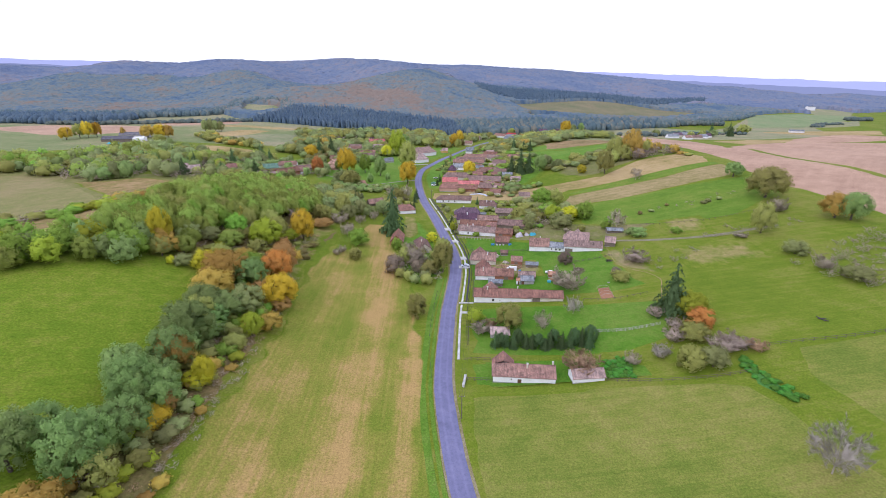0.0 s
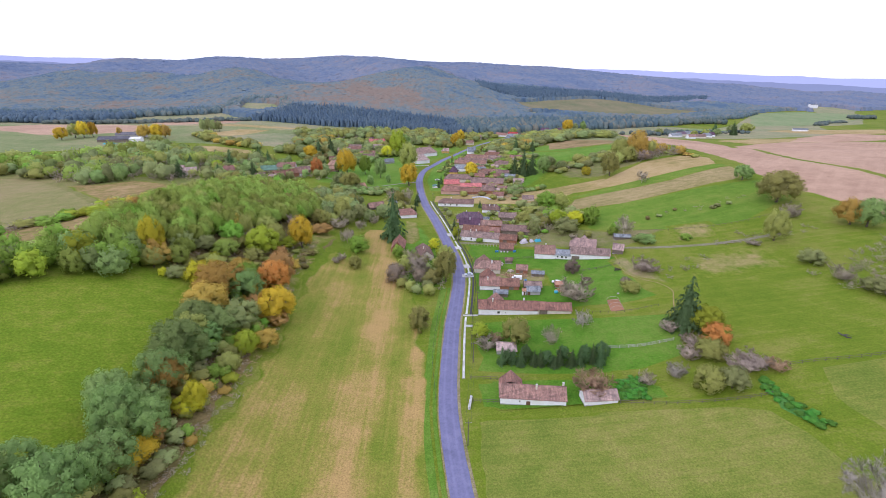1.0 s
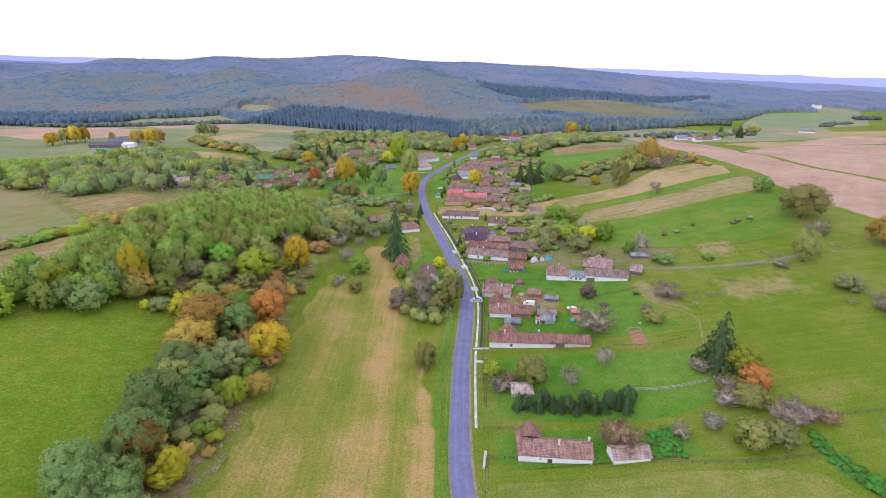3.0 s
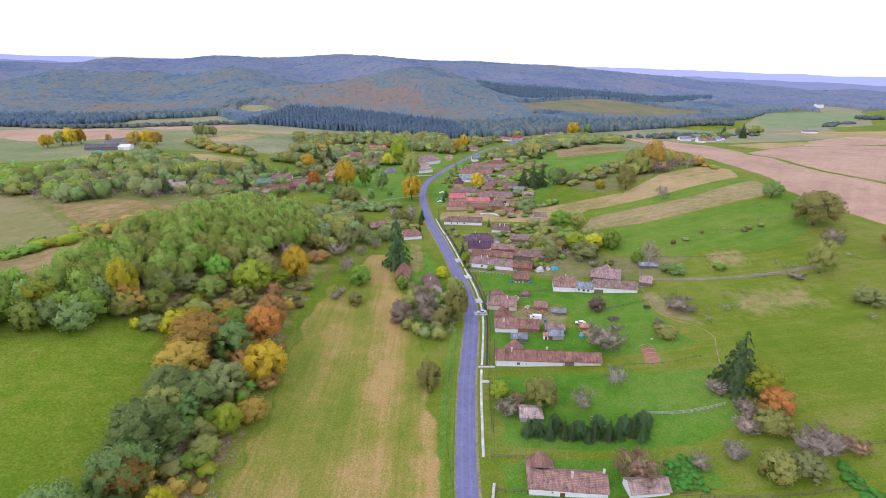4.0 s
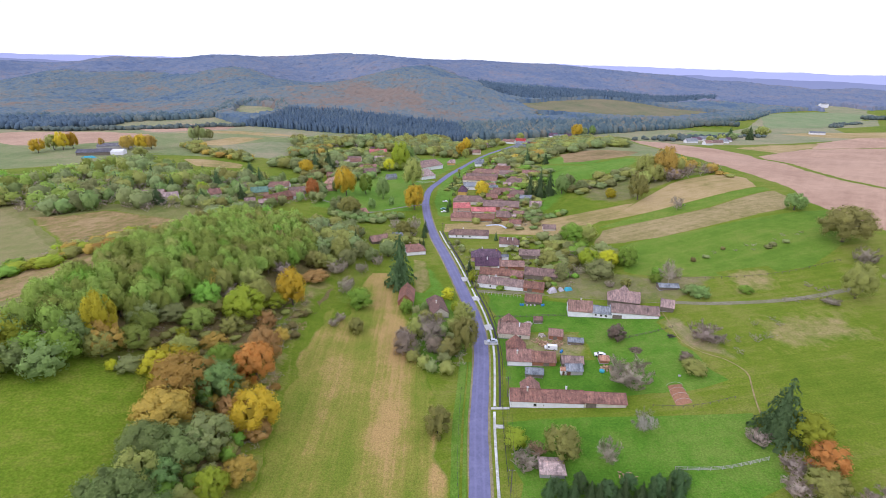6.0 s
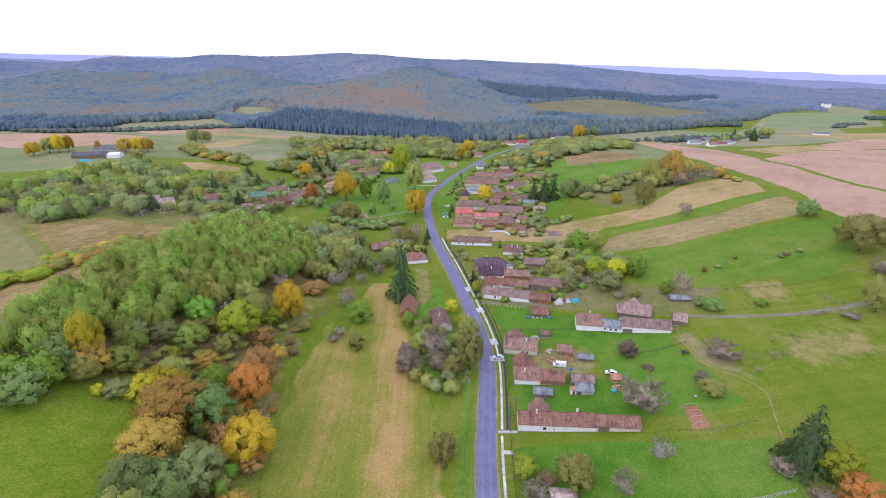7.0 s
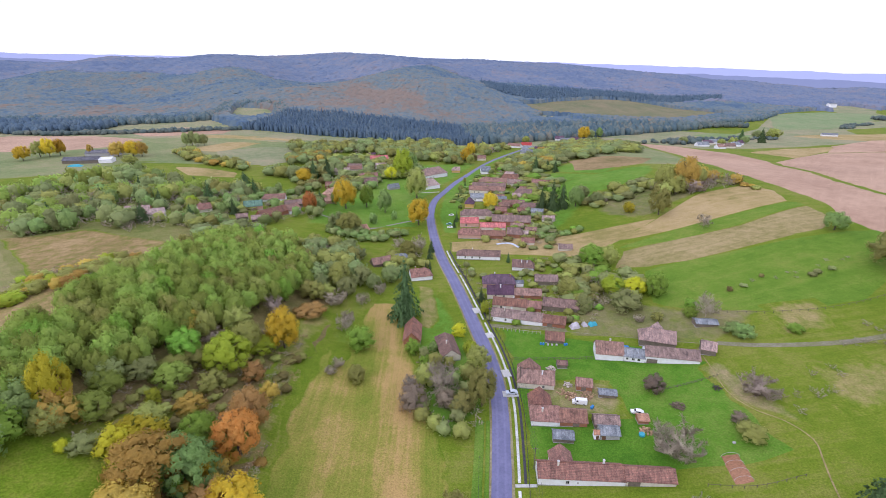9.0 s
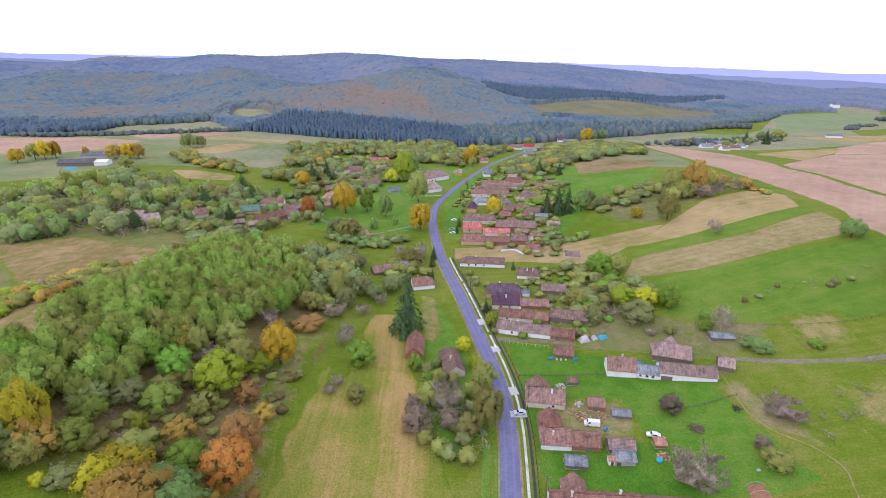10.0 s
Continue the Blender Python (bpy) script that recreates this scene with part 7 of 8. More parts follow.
house(-61.3, 503.3, -52.5, 508.9, 5.0, 2.0, 2.4, SLATE, GREY_WALL, "small grey pavilion on the green", (0, 0), (), (), (), name="pavilion", category="shed")
house(-2.9, 592.0, 6.0, 592.0, 7.0, 2.6, 2.8, TILE_PALE, YELLOW, "small cottage with a pale tile roof", (3, 0), (), (), ())
house(-95.7, 626.1, -75.7, 630, 9.0, 5.2, 3.0, TILE_PINK, WHITE, "two-storey house with a bright red roof", (0, 0), [(5, 1, 1.2, 3.4), (10, 1, 1.2, 3.4), (15, 1, 1.2, 3.4)], (), (), wing=(8.0, 6.0, 2.0, 3.6))
house(-86.1, 596, -73.6, 598.1, 8.0, 3.0, 2.6, TILE_PALE, WHITE, "white house with a pale red roof", (0, 0), (), (), ())
house(-96.4, 538.5, -76.7, 541.3, 8.0, 2.6, 3.4, TILE_RED, BRICK, "brick house with a large brown roof", (4, 0), (), (), ())
house(-113.9, 576.8, -98.4, 578.5, 7.0, 2.5, 2.6, TILE, CREAM, "cream farmhouse with a brown roof", (0, 0), (), (), ())
house(28.2, 580.5, 38.0, 581.0, 8.5, 2.8, 4.0, SLATE, WHITE, "white cottage with a steep grey gable", (0, 0), (), (), (), wing=(2.0, 6.0, 2.0, 4.2))
house(21.4, 529.0, 47.6, 522.5, 8.0, 2.5, 3.0, TILE, CREAM, "long cream farmhouse with brown tiles", (3, 0), (), (), ())
house(14.0, 508.0, 44.0, 502.5, 7.5, 2.4, 2.8, TILE_DARK, CREAM, "long farmhouse with dark brown tiles", (0, 0), (), (), ())
house(10.4, 495.3, 41.9, 489.9, 7.0, 2.5, 2.6, TILE, CREAM, "long cream farmhouse with a brown roof", (0, 0), [(5, 0.9, 1.1, 0.9), (9, 0.9, 1.1, 0.9)], (), ())
house(10.1, 466.5, 23.0, 465.7, 8.0, 2.6, 2.8, SLATE, WHITE, "white house with a grey roof", (0, 2), [(4, 0.9, 1.1, 0.9)], (), ())
house(4.6, 447.2, 11.5, 446.0, 8.0, 3.4, 3.6, TILE_PURPLE, YELLOW, "narrow yellow house with a steep dark roof", (2.5, 2.5), (), (), ())
house(0.3, 418.4, 23.6, 417.5, 9.0, 2.8, 3.0, TILE_DARK, CREAM, "cream house with a broad dark brown roof", (3, 3), [(6, 1, 1.2, 1), (12, 1, 1.2, 1)], (), ())
house(-0.5, 399.8, 12.4, 399.9, 8.0, 2.8, 2.6, TILE_PINK, PINKISH, "house with a bright pink-red sheet roof", (0, 0), [(4, 1, 1.2, 1)], (), ())
house(12.6, 391.7, 30.2, 390.5, 6.5, 2.4, 2.0, TILE_PINK, CREAM, "long outbuilding with a pink-red sheet roof", (0, 0), (), (), (), name="outbuilding", category="outbuilding")
house(-2.9, 376.2, 12.0, 375.0, 7.5, 2.6, 2.6, TILE_RED, PINKISH, "pinkish house with a red-brown tile roof", (2, 0), (), (), [(8, 0.6)])
house(12.2, 375.0, 28.0, 373.5, 6.5, 2.2, 2.2, TILE, BRICK, "long brick barn with a brown roof", (0, 0), (), (), (), name="barn", category="barn")
house(22.1, 403.0, 48.8, 399.0, 8.5, 2.6, 3.2, TILE_DARK, BRICK, "wide barn with a dark brown roof", (0, 0), (), (), (), name="barn", category="barn")
house(29.0, 375.4, 39.1, 373.2, 7.0, 2.8, 3.0, TILE_DARK, BRICK, "tall brick barn with a dark roof", (0, 2), (), (), (), name="barn", category="barn")
house(26.0, 466.0, 38.0, 464.0, 6.0, 2.2, 2.4, TILE, BOARDS, "board barn with a brown roof", (0, 0), (), (), (), name="barn", category="barn")
house(34.0, 446.0, 46.0, 444.0, 6.0, 2.2, 2.4, TILE, BRICK, "brick barn with a brown roof", (0, 0), (), (), (), name="barn", category="barn")
house(27.0, 430.0, 36.0, 429.0, 6.0, 2.0, 2.2, TILE_RED, BRICK, "small brick barn with a red-brown roof", (0, 0), (), (), (), name="barn", category="barn")
house(47.2, 515.6, 59.5, 511.0, 7.0, 2.4, 2.8, TILE_DARK, CREAM, "cream house with a dark roof", (0, 0), (), (), ())
house(68.1, 506.0, 86.0, 500.5, 6.0, 2.0, 2.2, TILE_RED, CREAM, "long low house with a red-brown roof", (0, 0), (), (), ())
house(52.7, 420.9, 61.2, 418.5, 5.0, 2.6, 1.4, SLATE, GREY_WALL, "grey shed with a flat pitched roof", (0, 0), (), (), (), name="shed", category="shed")
house(86.0, 690.0, 104.0, 684.0, 8.0, 2.8, 3.2, SLATE, WHITE, "white house with a pale roof", (2, 0), (), (), ())
house(106.0, 700.0, 122.0, 696.0, 9.0, 2.8, 4.0, TILE_PURPLE, CREAM, "house with a large plum roof", (0, 0), (), (), ())
house(84.1, 798.0, 100.4, 786.0, 8.0, 2.6, 3.0, TILE_RED, WHITE, "far white house with a red-brown roof", (0, 0), (), (), ())
house(104.0, 796.0, 118.8, 792.0, 8.0, 2.8, 3.2, TILE_PINK, WHITE, "far white house with a red roof", (0, 0), (), (), ())
house(64.6, 640.7, 79.0, 636.0, 6.0, 2.2, 1.6, SLATE, WHITE, "low white house with a grey roof", (0, 0), (), (), ())
house(30.0, 668.0, 40.0, 666.0, 7.0, 2.6, 2.8, TILE, CREAM, "far cottage among garden trees", (0, 0), (), (), ())
# the hamlet below the wood
house(-218.4, 374.3, -203.7, 377.5, 7.0, 2.2, 3.0, TILE_PALE, BRICK, "old farmhouse with a red-brown roof among trees", (0, 0), (), (), ())
house(-200.4, 368.4, -191, 372.7, 7.0, 2.2, 2.8, TILE_PALE, WHITE, "white-gabled cottage with a pale roof", (2, 0), (), (), ())
house(-177.6, 389.8, -171.4, 395.4, 6.0, 2.4, 2.8, TILE_RED, CREAM, "small cottage with a red-brown roof", (0, 0), (), (), (), wing=(1.0, 5.0, 3.0, 2.8))
house(-155.3, 408.7, -143.5, 412.9, 7.0, 2.4, 3.0, TILE_GREEN, PINKISH, "barn with a dull green sheet roof", (0, 0), (), (), (), name="barn", category="barn")
house(-134.8, 386.7, -122.1, 403.9, 7.0, 2.2, 2.8, TILE, BRICK, "long barn with a brown roof", (0, 0), (), (), (), name="barn", category="barn")
house(-121.7, 404.3, -115.7, 412.5, 7.5, 2.8, 3.0, TILE, WHITE, "white-gabled house with a brown roof", (0, 0), [(2.5, 0.9, 1.1, 1.0)], (), ())
house(-154.1, 439.9, -136.5, 442.3, 7.0, 2.6, 2.8, TILE, WHITE, "white farmhouse with a brown roof", (2, 0), [(5, 0.9, 1.1, 1.0), (10, 0.9, 1.1, 1.0)], (), ())
house(-131, 424.9, -119.4, 429.8, 6.0, 2.2, 2.4, TILE_DARK, BOARDS, "barn with a dark brown roof", (0, 0), (), (), (), name="barn", category="barn")
house(-148.2, 378.2, -141.4, 380.6, 4.5, 1.6, 1.6, TILE_DARK, BOARDS, "little shed with a dark roof", (0, 0), (), (), (), name="shed", category="shed")
house(-137.2, 375.7, -131.6, 378.1, 4.5, 1.8, 1.8, TILE_PALE, BOARDS, "little shed with a pale roof", (0, 0), (), (), (), name="shed", category="shed")
house(-118.9, 500.6, -107.1, 501.1, 7.0, 2.5, 2.8, TILE_RED, BRICK, "house with a red-brown roof behind trees", (0, 0), (), (), ())
house(-106, 446, -99.1, 449.4, 5.0, 2.2, 2.0, TILE_ORANGE, PINKISH, "small pink outbuilding with an orange roof", (0, 0), (), (), (), name="outbuilding", category="outbuilding")
# the farm on the far rise
house(-389.8, 550.2, -357.8, 555.7, 11.0, 3.0, 2.6, SLATE_DARK, BOARDS, "long grey cattle barn with a dark roof", (0, 0), (), (), (), name="barn", category="barn")
house(-357.6, 555.9, -346.3, 558.7, 12.0, 3.4, 1.6, plain("white_sheet", (0.8, 0.8, 0.82), (0.7, 0.7, 0.72), 0.5), WHITE, "white barn end beside the cattle barn", (0, 0), (), (), (), name="barn", category="barn")
house(-398, 594, -366, 600, 11.0, 3.0, 2.6, SLATE_DARK, GREY_WALL, "second long grey cattle barn", (0, 0), (), (), (), name="barn", category="barn")
# far hamlet and the white hall of the side valley
for k, (hx, hy, L2) in enumerate(((390, 837, 20), (415, 868, 17), (436, 886, 24), (405, 806, 13), (425, 822, 17), (452, 850, 14), (470, 872, 16))):
    house(hx, hy, hx + L2, hy + 3 - 2 * (k % 3), 9, 3.0, 3.6, (SLATE, TILE_PURPLE, SLATE, TILE, TILE_DARK)[k % 5], (WHITE, CREAM, WHITE)[k % 3], "far house of the next hamlet with a dark roof", (0, 2 * (k % 2)), (), (), ())
house(757, 1061, 782, 1050, 9, 3.6, 2.4, SLATE, WHITE, "long low white barn in the valley fields", (0, 0), (), (), (), name="barn", category="barn")
for k, (hx, hy, L2) in enumerate(((175, 884, 14), (176, 851, 20), (196, 866, 12))):
    house(hx, hy, hx + L2, hy - 2, 9, 3.0, 3.8, (TILE_PURPLE, SLATE)[k % 2], WHITE, "far white house before the pine forest", (0, 0), (), (), ())
for ax, ay, bx, by, dp, rise, rf, wl, lb in (
        (-104, 650, -93, 652, 9, 4.0, TILE_PURPLE, WHITE, "white house with a plum roof above the green"),
        (-70, 616, -58, 620, 8, 3.0, TILE_PINK, WHITE, "white annex with a bright red roof"),
        (-124, 586, -100, 582, 8, 3.2, TILE_DARK, CREAM, "long farmhouse with a greyish brown roof"),
        (-90, 514, -74, 520, 8, 3.6, TILE_DARK, PINKISH, "pinkish house with a broad brown roof"),
        (-108, 470, -102, 484, 7, 3.0, TILE_ORANGE, PINKISH, "small pink house with an orange roof"),
        (-124, 560, -108, 564, 7, 3.0, TILE_PALE, CREAM, "cream cottage with a faded roof"),
        (95, 735, 112, 728, 8, 3.0, SLATE, WHITE, "white house with a pale grey roof at the bend"),
        (42, 741, 56, 738, 8, 3.2, TILE_DARK, CREAM, "cottage among the trees by the road"),
        (48, 474, 62, 471, 7, 2.8, TILE_DARK, CREAM, "cream house with an old brown roof"),
        (44, 538, 60, 534, 7, 3.0, TILE, WHITE, "white farmhouse with a brown roof"),
        (48, 553, 58, 550, 7, 2.8, TILE_PALE, BOARDS, "board barn with a faded roof"),
        (46, 432, 60, 429, 6, 2.4, TILE_DARK, BOARDS, "board shed with a dark brown roof")):
    house(ax, ay, bx, by, dp, 2.8, rise, rf, wl, lb, (2.0, 0), (), (), ())
house(1268, 1712, 1297, 1718, 12, 12, 3, SLATE, WHITE, "tall white hall in the far side valley", (0, 0), (), (), (), name="hall", category="building")
house(1236, 1735, 1247, 1737, 10, 6, 3, SLATE, WHITE, "small white house near the far hall", (0, 0), (), (), ())
# growth between the houses
grove("hamlet_trees", [(-229.6, 356.9), (-183.2, 348.2), (-144.2, 358.6), (-124.4, 373.7), (-99, 396), (-97.9, 439.6), (-121, 473.9), (-161.6, 484.6), (-205.9, 471.9), (-233.6, 416)], 8.5,
      [(3, "leaf", "sage"), (3, "leaf", "greygreen"), (6, "bare", "plum"), (5, "bare", "grey"), (3, "leaf", "dark"), (1, "bush", "olive")], (5, 10), "grey-green garden trees and bare shrubs of the hamlet", 61, 0.75, room=5.5)
for hx, hy, hh, hw in ((-207.5, 397, 15, 10), (-156.2, 393.1, 12, 9), (-188.4, 426.7, 17, 11), (-165.9, 457.3, 16, 11), (-110, 445, 12, 8), (-198.2, 360.6, 13, 11), (-172, 368.1, 11, 8)):
    plant(hx, hy, hh, hw, "spruce", "", "hamlet conifers")
grove("garden_trees", [(-141.5, 485.1), (-95.4, 471.9), (-78.3, 502.1), (-64.1, 561), (-66.1, 610.6), (-110.1, 660.3), (-149.8, 639.1), (-160.7, 562.3)], 10,
      [(4, "leaf", "sage"), (3, "leaf", "olive"), (2, "leaf", "greygreen"), (3, "bare", "grey"), (1, "leaf", "umber"), (2, "bush", "dark")], (5, 10), "garden trees among the upper houses", 62, 0.85, room=2.5)
grove("garden_shrubs", [(14, 365), (62, 360), (70, 420), (66, 480), (64, 560), (40, 620), (30, 560), (22, 480), (16, 420)], 7,
      [(3, "bush", "olive"), (3, "bush", "sage"), (3, "bare", "grey"), (1, "bush", "green"), (1, "bush", "dark"), (2, "bare", "plum"), (1, "leaf", "olive"), (1, "bush", "umber")], (2.5, 6.5), "garden shrubs and fruit trees among the farm roofs", 63, 0.7, room=1.6)
grove("garden_trees", [(40, 590), (60, 640), (90, 690), (120, 740), (150, 790), (200, 800), (170, 700), (120, 620), (80, 570)], 11,
      [(4, "leaf", "olive"), (4, "leaf", "sage"), (2, "bare", "grey"), (2, "bush", "greygreen"), (1, "leaf", "brown")], (5, 10), "garden trees at the far end of the village", 64, 0.8, room=3.0)
grove("garden_trees", [(-50, 650.3), (10, 640), (60, 720), (90, 790), (60, 800), (0, 760), (-60, 700)], 11,
      [(4, "leaf", "olive"), (4, "leaf", "sage"), (3, "bare", "grey"), (1, "leaf", "umber")], (6, 11), "trees behind the white houses", 65, 0.85, room=4.0)
grove("garden_shrubs", [(6, 268), (36, 262), (52, 262), (64, 280), (60, 320), (46, 340), (30, 336), (26, 312), (36, 296), (10, 312), (4, 330), (-6, 334), (4, 300)], 5,
      [(3, "bush", "olive"), (3, "bare", "grey"), (3, "bare", "plum"), (2, "bush", "greygreen"), (1, "bush", "green")], (1.6, 4.2), "garden shrubs and weeds among the close farmsteads", 66, 0.7, room=0.6)
grove("field_scrub", [(140, 425), (152, 450), (190, 460), (222, 446), (214, 430), (186, 424), (160, 416)], 7.5,
      [(4, "bare", "plum"), (3, "bare", "grey"), (2, "leaf", "olive"), (1, "leaf", "brown")], (8, 14), "bare and russet trees of the field copse", 68, 0.9)
for hx, hy, hh, hw, kd, tn in ((-35, 474, 26, 17, "leaf", "olive"), (-30.1, 403.1, 19, 15, "leaf", "gold"), (-53.1, 556.8, 28, 20, "leaf", "lime"), (-46, 572.3, 22, 14, "leaf", "dark"), (-64.1, 546.3, 13, 12, "leaf", "yellow"), (-98, 446.2, 10, 8, "leaf", "dark"),
                               (-5, 398, 7, 3.5, "spruce", ""), (-3, 412, 8, 4, "spruce", ""), (62, 428, 20, 12, "spruce", ""), (70, 428, 24, 13, "spruce", ""), (78, 430, 21, 12, "spruce", ""), (88, 430, 15, 11, "leaf", "dark"), (97, 446, 11, 11, "leaf", "sage"), (104, 430, 9, 10, "leaf", "sage"),
                               (84, 572, 17, 11, "spruce", ""), (20, 640, 12, 9, "leaf", "olive"), (24, 706, 18, 12, "leaf", "gold"), (-74.9, 380.3, 13, 16, "leaf", "olive"), (-83.6, 384.1, 11, 12, "bush", "sage"), (-20, 352, 9, 4.5, "spruce", ""), (-40.2, 353.6, 11, 9, "bare", "grey"),
                               (-55, 263.3, 8, 6.5, "bare", "grey"), (-50.4, 277.9, 9, 8, "bare", "grey"), (-43.8, 290.5, 9, 7, "bare", "grey"), (-47.8, 296.5, 8, 8, "leaf", "sage"), (-40, 305.7, 10, 10, "leaf", "sage"), (-59.2, 286.1, 10, 9, "leaf", "greygreen"), (-51.8, 229.1, 6, 5.5, "bare", "grey"), (-44.3, 223.5, 6, 5.5, "bush", "olive"),
                               (-2, 244, 6, 6, "bush", "lime"), (0, 232, 11, 9, "leaf", "olive"), (-14, 226, 9, 7, "bare", "plum"), (-12, 212, 7, 7, "bush", "plum"), (-20, 236, 4, 5, "bush", "green"), (-17, 246, 4, 4, "bush", "dark"),
                               (90, 240, 2.4, 5, "bush", "dark"), (104, 246, 5, 9, "bush", "dark"), (94, 262, 5, 6, "bush", "green"), (80, 262, 4, 5, "bush", "olive"), (72, 262, 5, 6, "bare", "grey"), (98, 270, 4, 5, "bush", "green"),
                               (150, 226, 4, 9, "bare", "grey")):
    plant(hx, hy, hh, hw, kd, tn)

# ---- fences, poles and wires ----


def shared_box(name, sx, sy, sz, mat):
    v, f = [], []
    box(v, f, -sx / 2, sx / 2, -sy / 2, sy / 2, 0, sz)
    return mesh_from(name, v, f, [mat])


def fence(points, gap, high, rails, mat, label, post=0.12, lean=3.0):
    line = spline(points, gap)
    z0 = height(np.array([q.x for q in line]), np.array([q.y for q in line]))
    e = thing("fence", line[0].x, line[0].y, float(z0[0]), 0, label, "fence")
    base = Vector((line[0].x, line[0].y, float(z0[0])))
    pm = shared_box("post", post, post, high + 0.3, mat)
    rm = shared_box("rail", 1.0, 0.05, 0.1, mat)
    for k, q in enumerate(line):
        o = new("post", pm)
        o.parent = e
        o.matrix_basis = Matrix.Translation(Vector((q.x, q.y, float(z0[k]) - 0.3)) - base) @ pose(0, 0, 0, hrng.uniform(-lean, lean), hrng.uniform(-lean, lean), hrng.uniform(0, 20))
        if k:
            a, b = Vector((line[k - 1].x, line[k - 1].y, float(z0[k - 1]))), Vector((q.x, q.y, float(z0[k])))
            for r in range(rails):
                h = high * (r + 0.85) / rails
                m = (a + b) / 2 + Vector((0, 0, h - 0.05))
                d = b - a
                o = new("rail", rm)
                o.parent = e
                o.matrix_basis = Matrix.Translation(m - base) @ d.to_track_quat("X", "Z").to_matrix().to_4x4() @ Matrix.Diagonal((d.length, 1, 1, 1))
    return e


PALEPOST = plain("pale_concrete_posts", (0.5, 0.48, 0.47), (0.36, 0.34, 0.33), 2)
fence([(54, 153), (66, 152), (79, 153.5)], 2.6, 1.3, 3, PALEPOST, "weathered post and rail fence across the orchard")
fence([(97.5, 133), (112, 133.6), (126, 133.6), (142, 134.7), (165, 138)], 3.0, 1.3, 2, POSTWOOD, "grey wooden field fence on the slope")
fence([(50.5, 124.2), (66, 122), (82, 121), (92, 121.5)], 2.8, 1.2, 2, POSTWOOD, "grey wooden fence at the field's edge")
fence([(7.6, 127.2), (12, 126.9), (15.3, 126.6)], 1.8, 1.3, 2, POSTWOOD, "grey garden fence beside the white farmhouse")
fence([(7.4, 138.5), (16, 138)], 2.0, 1.3, 2, POSTWOOD, "grey garden fence across the orchard corner")
fence([(8.6, 150), (9.8, 172), (11.8, 190), (13.4, 205), (13.8, 217)], 2.4, 1.5, 2, METALDARK, "dark wire fence with leaning posts along the road")
fence([(13.9, 219), (13.8, 231), (12.4, 247), (9.8, 262)], 2.2, 1.5, 2, METALDARK, "dark wire fence along the village path")
fence([(7.5, 270), (4.0, 288), (-0.5, 312), (-4.5, 333)], 2.4, 1.4, 2, METALDARK, "dark wire fence before the close farmsteads")
fence([(11.5, 262.4), (20, 259.6), (28.5, 257.2)], 1.7, 1.4, 1, PALEPOST, "row of pale concrete fence posts beside the track", 0.16)
fence([(14, 239.6), (28, 238.6), (45, 237.8)], 2.2, 1.2, 2, POSTWOOD, "low garden fence between the lawns")
fence([(62, 217), (72, 219), (84, 222)], 2.6, 1.1, 2, POSTWOOD, "broken garden fence in the long grass")
fence([(58, 177.5), (70, 176), (84, 178)], 2.6, 1.0, 1, POSTWOOD, "low wire fence below the garden bed")
fence([(93, 268), (120, 259.5), (150, 257), (180, 262)], 3.2, 1.2, 1, POSTWOOD, "thin field fence above the track")
fence([(-3.6, 128), (-5.0, 150), (-4.0, 172), (-2.5, 190)], 3.5, 1.0, 1, METALDARK, "thin dark wire fence beside the road ditch", 0.07)


def utility_pole(x, y, turn, high=8.0):
    z = float(height(x, y))
    e = thing("utility_pole", x, y, z - 0.4, turn, "weathered wooden utility pole with a crossarm", "pole", "roadside poles")
    v, f = [], []
    tube(v, f, (0, 0, 0), (0, 0, high + 0.4), 0.15, 0.10, 8)
    part("post", v, f, POSTWOOD, e)
    box_part("crossarm", (-0.8, 0.8, -0.06, 0.06, high - 0.3, high - 0.18), POSTWOOD, e)
    for k in (-0.7, 0.0, 0.7):
        v, f = [], []
        tube(v, f, (k, 0, high - 0.18), (k, 0, high + 0.02), 0.05, 0.04, 6)
        part("insulator", v, f, WHITE, e)
    return Vector((x, y, z + high - 0.4))


tops = [(utility_pole(x, y, t), t) for x, y, t in ((5.2, 109.7, 0), (8.9, 148, -3), (12.9, 186, -4), (14.6, 224, 6), (7.6, 268, 12), (-0.6, 308, 12), (-8.6, 348, 10))]
for (a, ta), (b, tb) in zip(tops, tops[1:]):
    for k in (-0.7, 0.0, 0.7):
        p = a + Vector((k * math.cos(radians(ta)), k * math.sin(radians(ta)), 0.05))
        q = b + Vector((k * math.cos(radians(tb)), k * math.sin(radians(tb)), 0.05))
        v, f = [], []
        for s in range(12):
            u, w = s / 12, (s + 1) / 12
            tube(v, f, p.lerp(q, u) - Vector((0, 0, 3.2 * u * (1 - u))), p.lerp(q, w) - Vector((0, 0, 3.2 * w * (1 - w))), 0.022, 0.022, 3)
        tagged(new("overhead_wire", mesh_from("overhead_wire", v, f, [METALDARK])), "thin dark sagging overhead wire", "wire", "roadside wires")

# ---- roadside concrete ----


def slab(x, y, sx, sy, turn, label="pale concrete driveway slab over the drain", high=0.3, name="driveway_slab"):
    e_v, e_f = [], []
    box(e_v, e_f, -sx / 2, sx / 2, -sy / 2, sy / 2, -0.3, high)
    o = new(name, mesh_from(name, e_v, e_f, [CONCRETE]))
    o.matrix_basis = pose(x, y, float(height(x, y)), 0, 0, turn)
    return tagged(o, label, "slab")


slab(10.6, 218.8, 5.5, 3.0, 0)
slab(10.6, 231, 3.0, 4.4, 10)
slab(7.0, 258, 3.2, 4.0, 14)
slab(2.8, 279, 3.4, 5.0, 12)
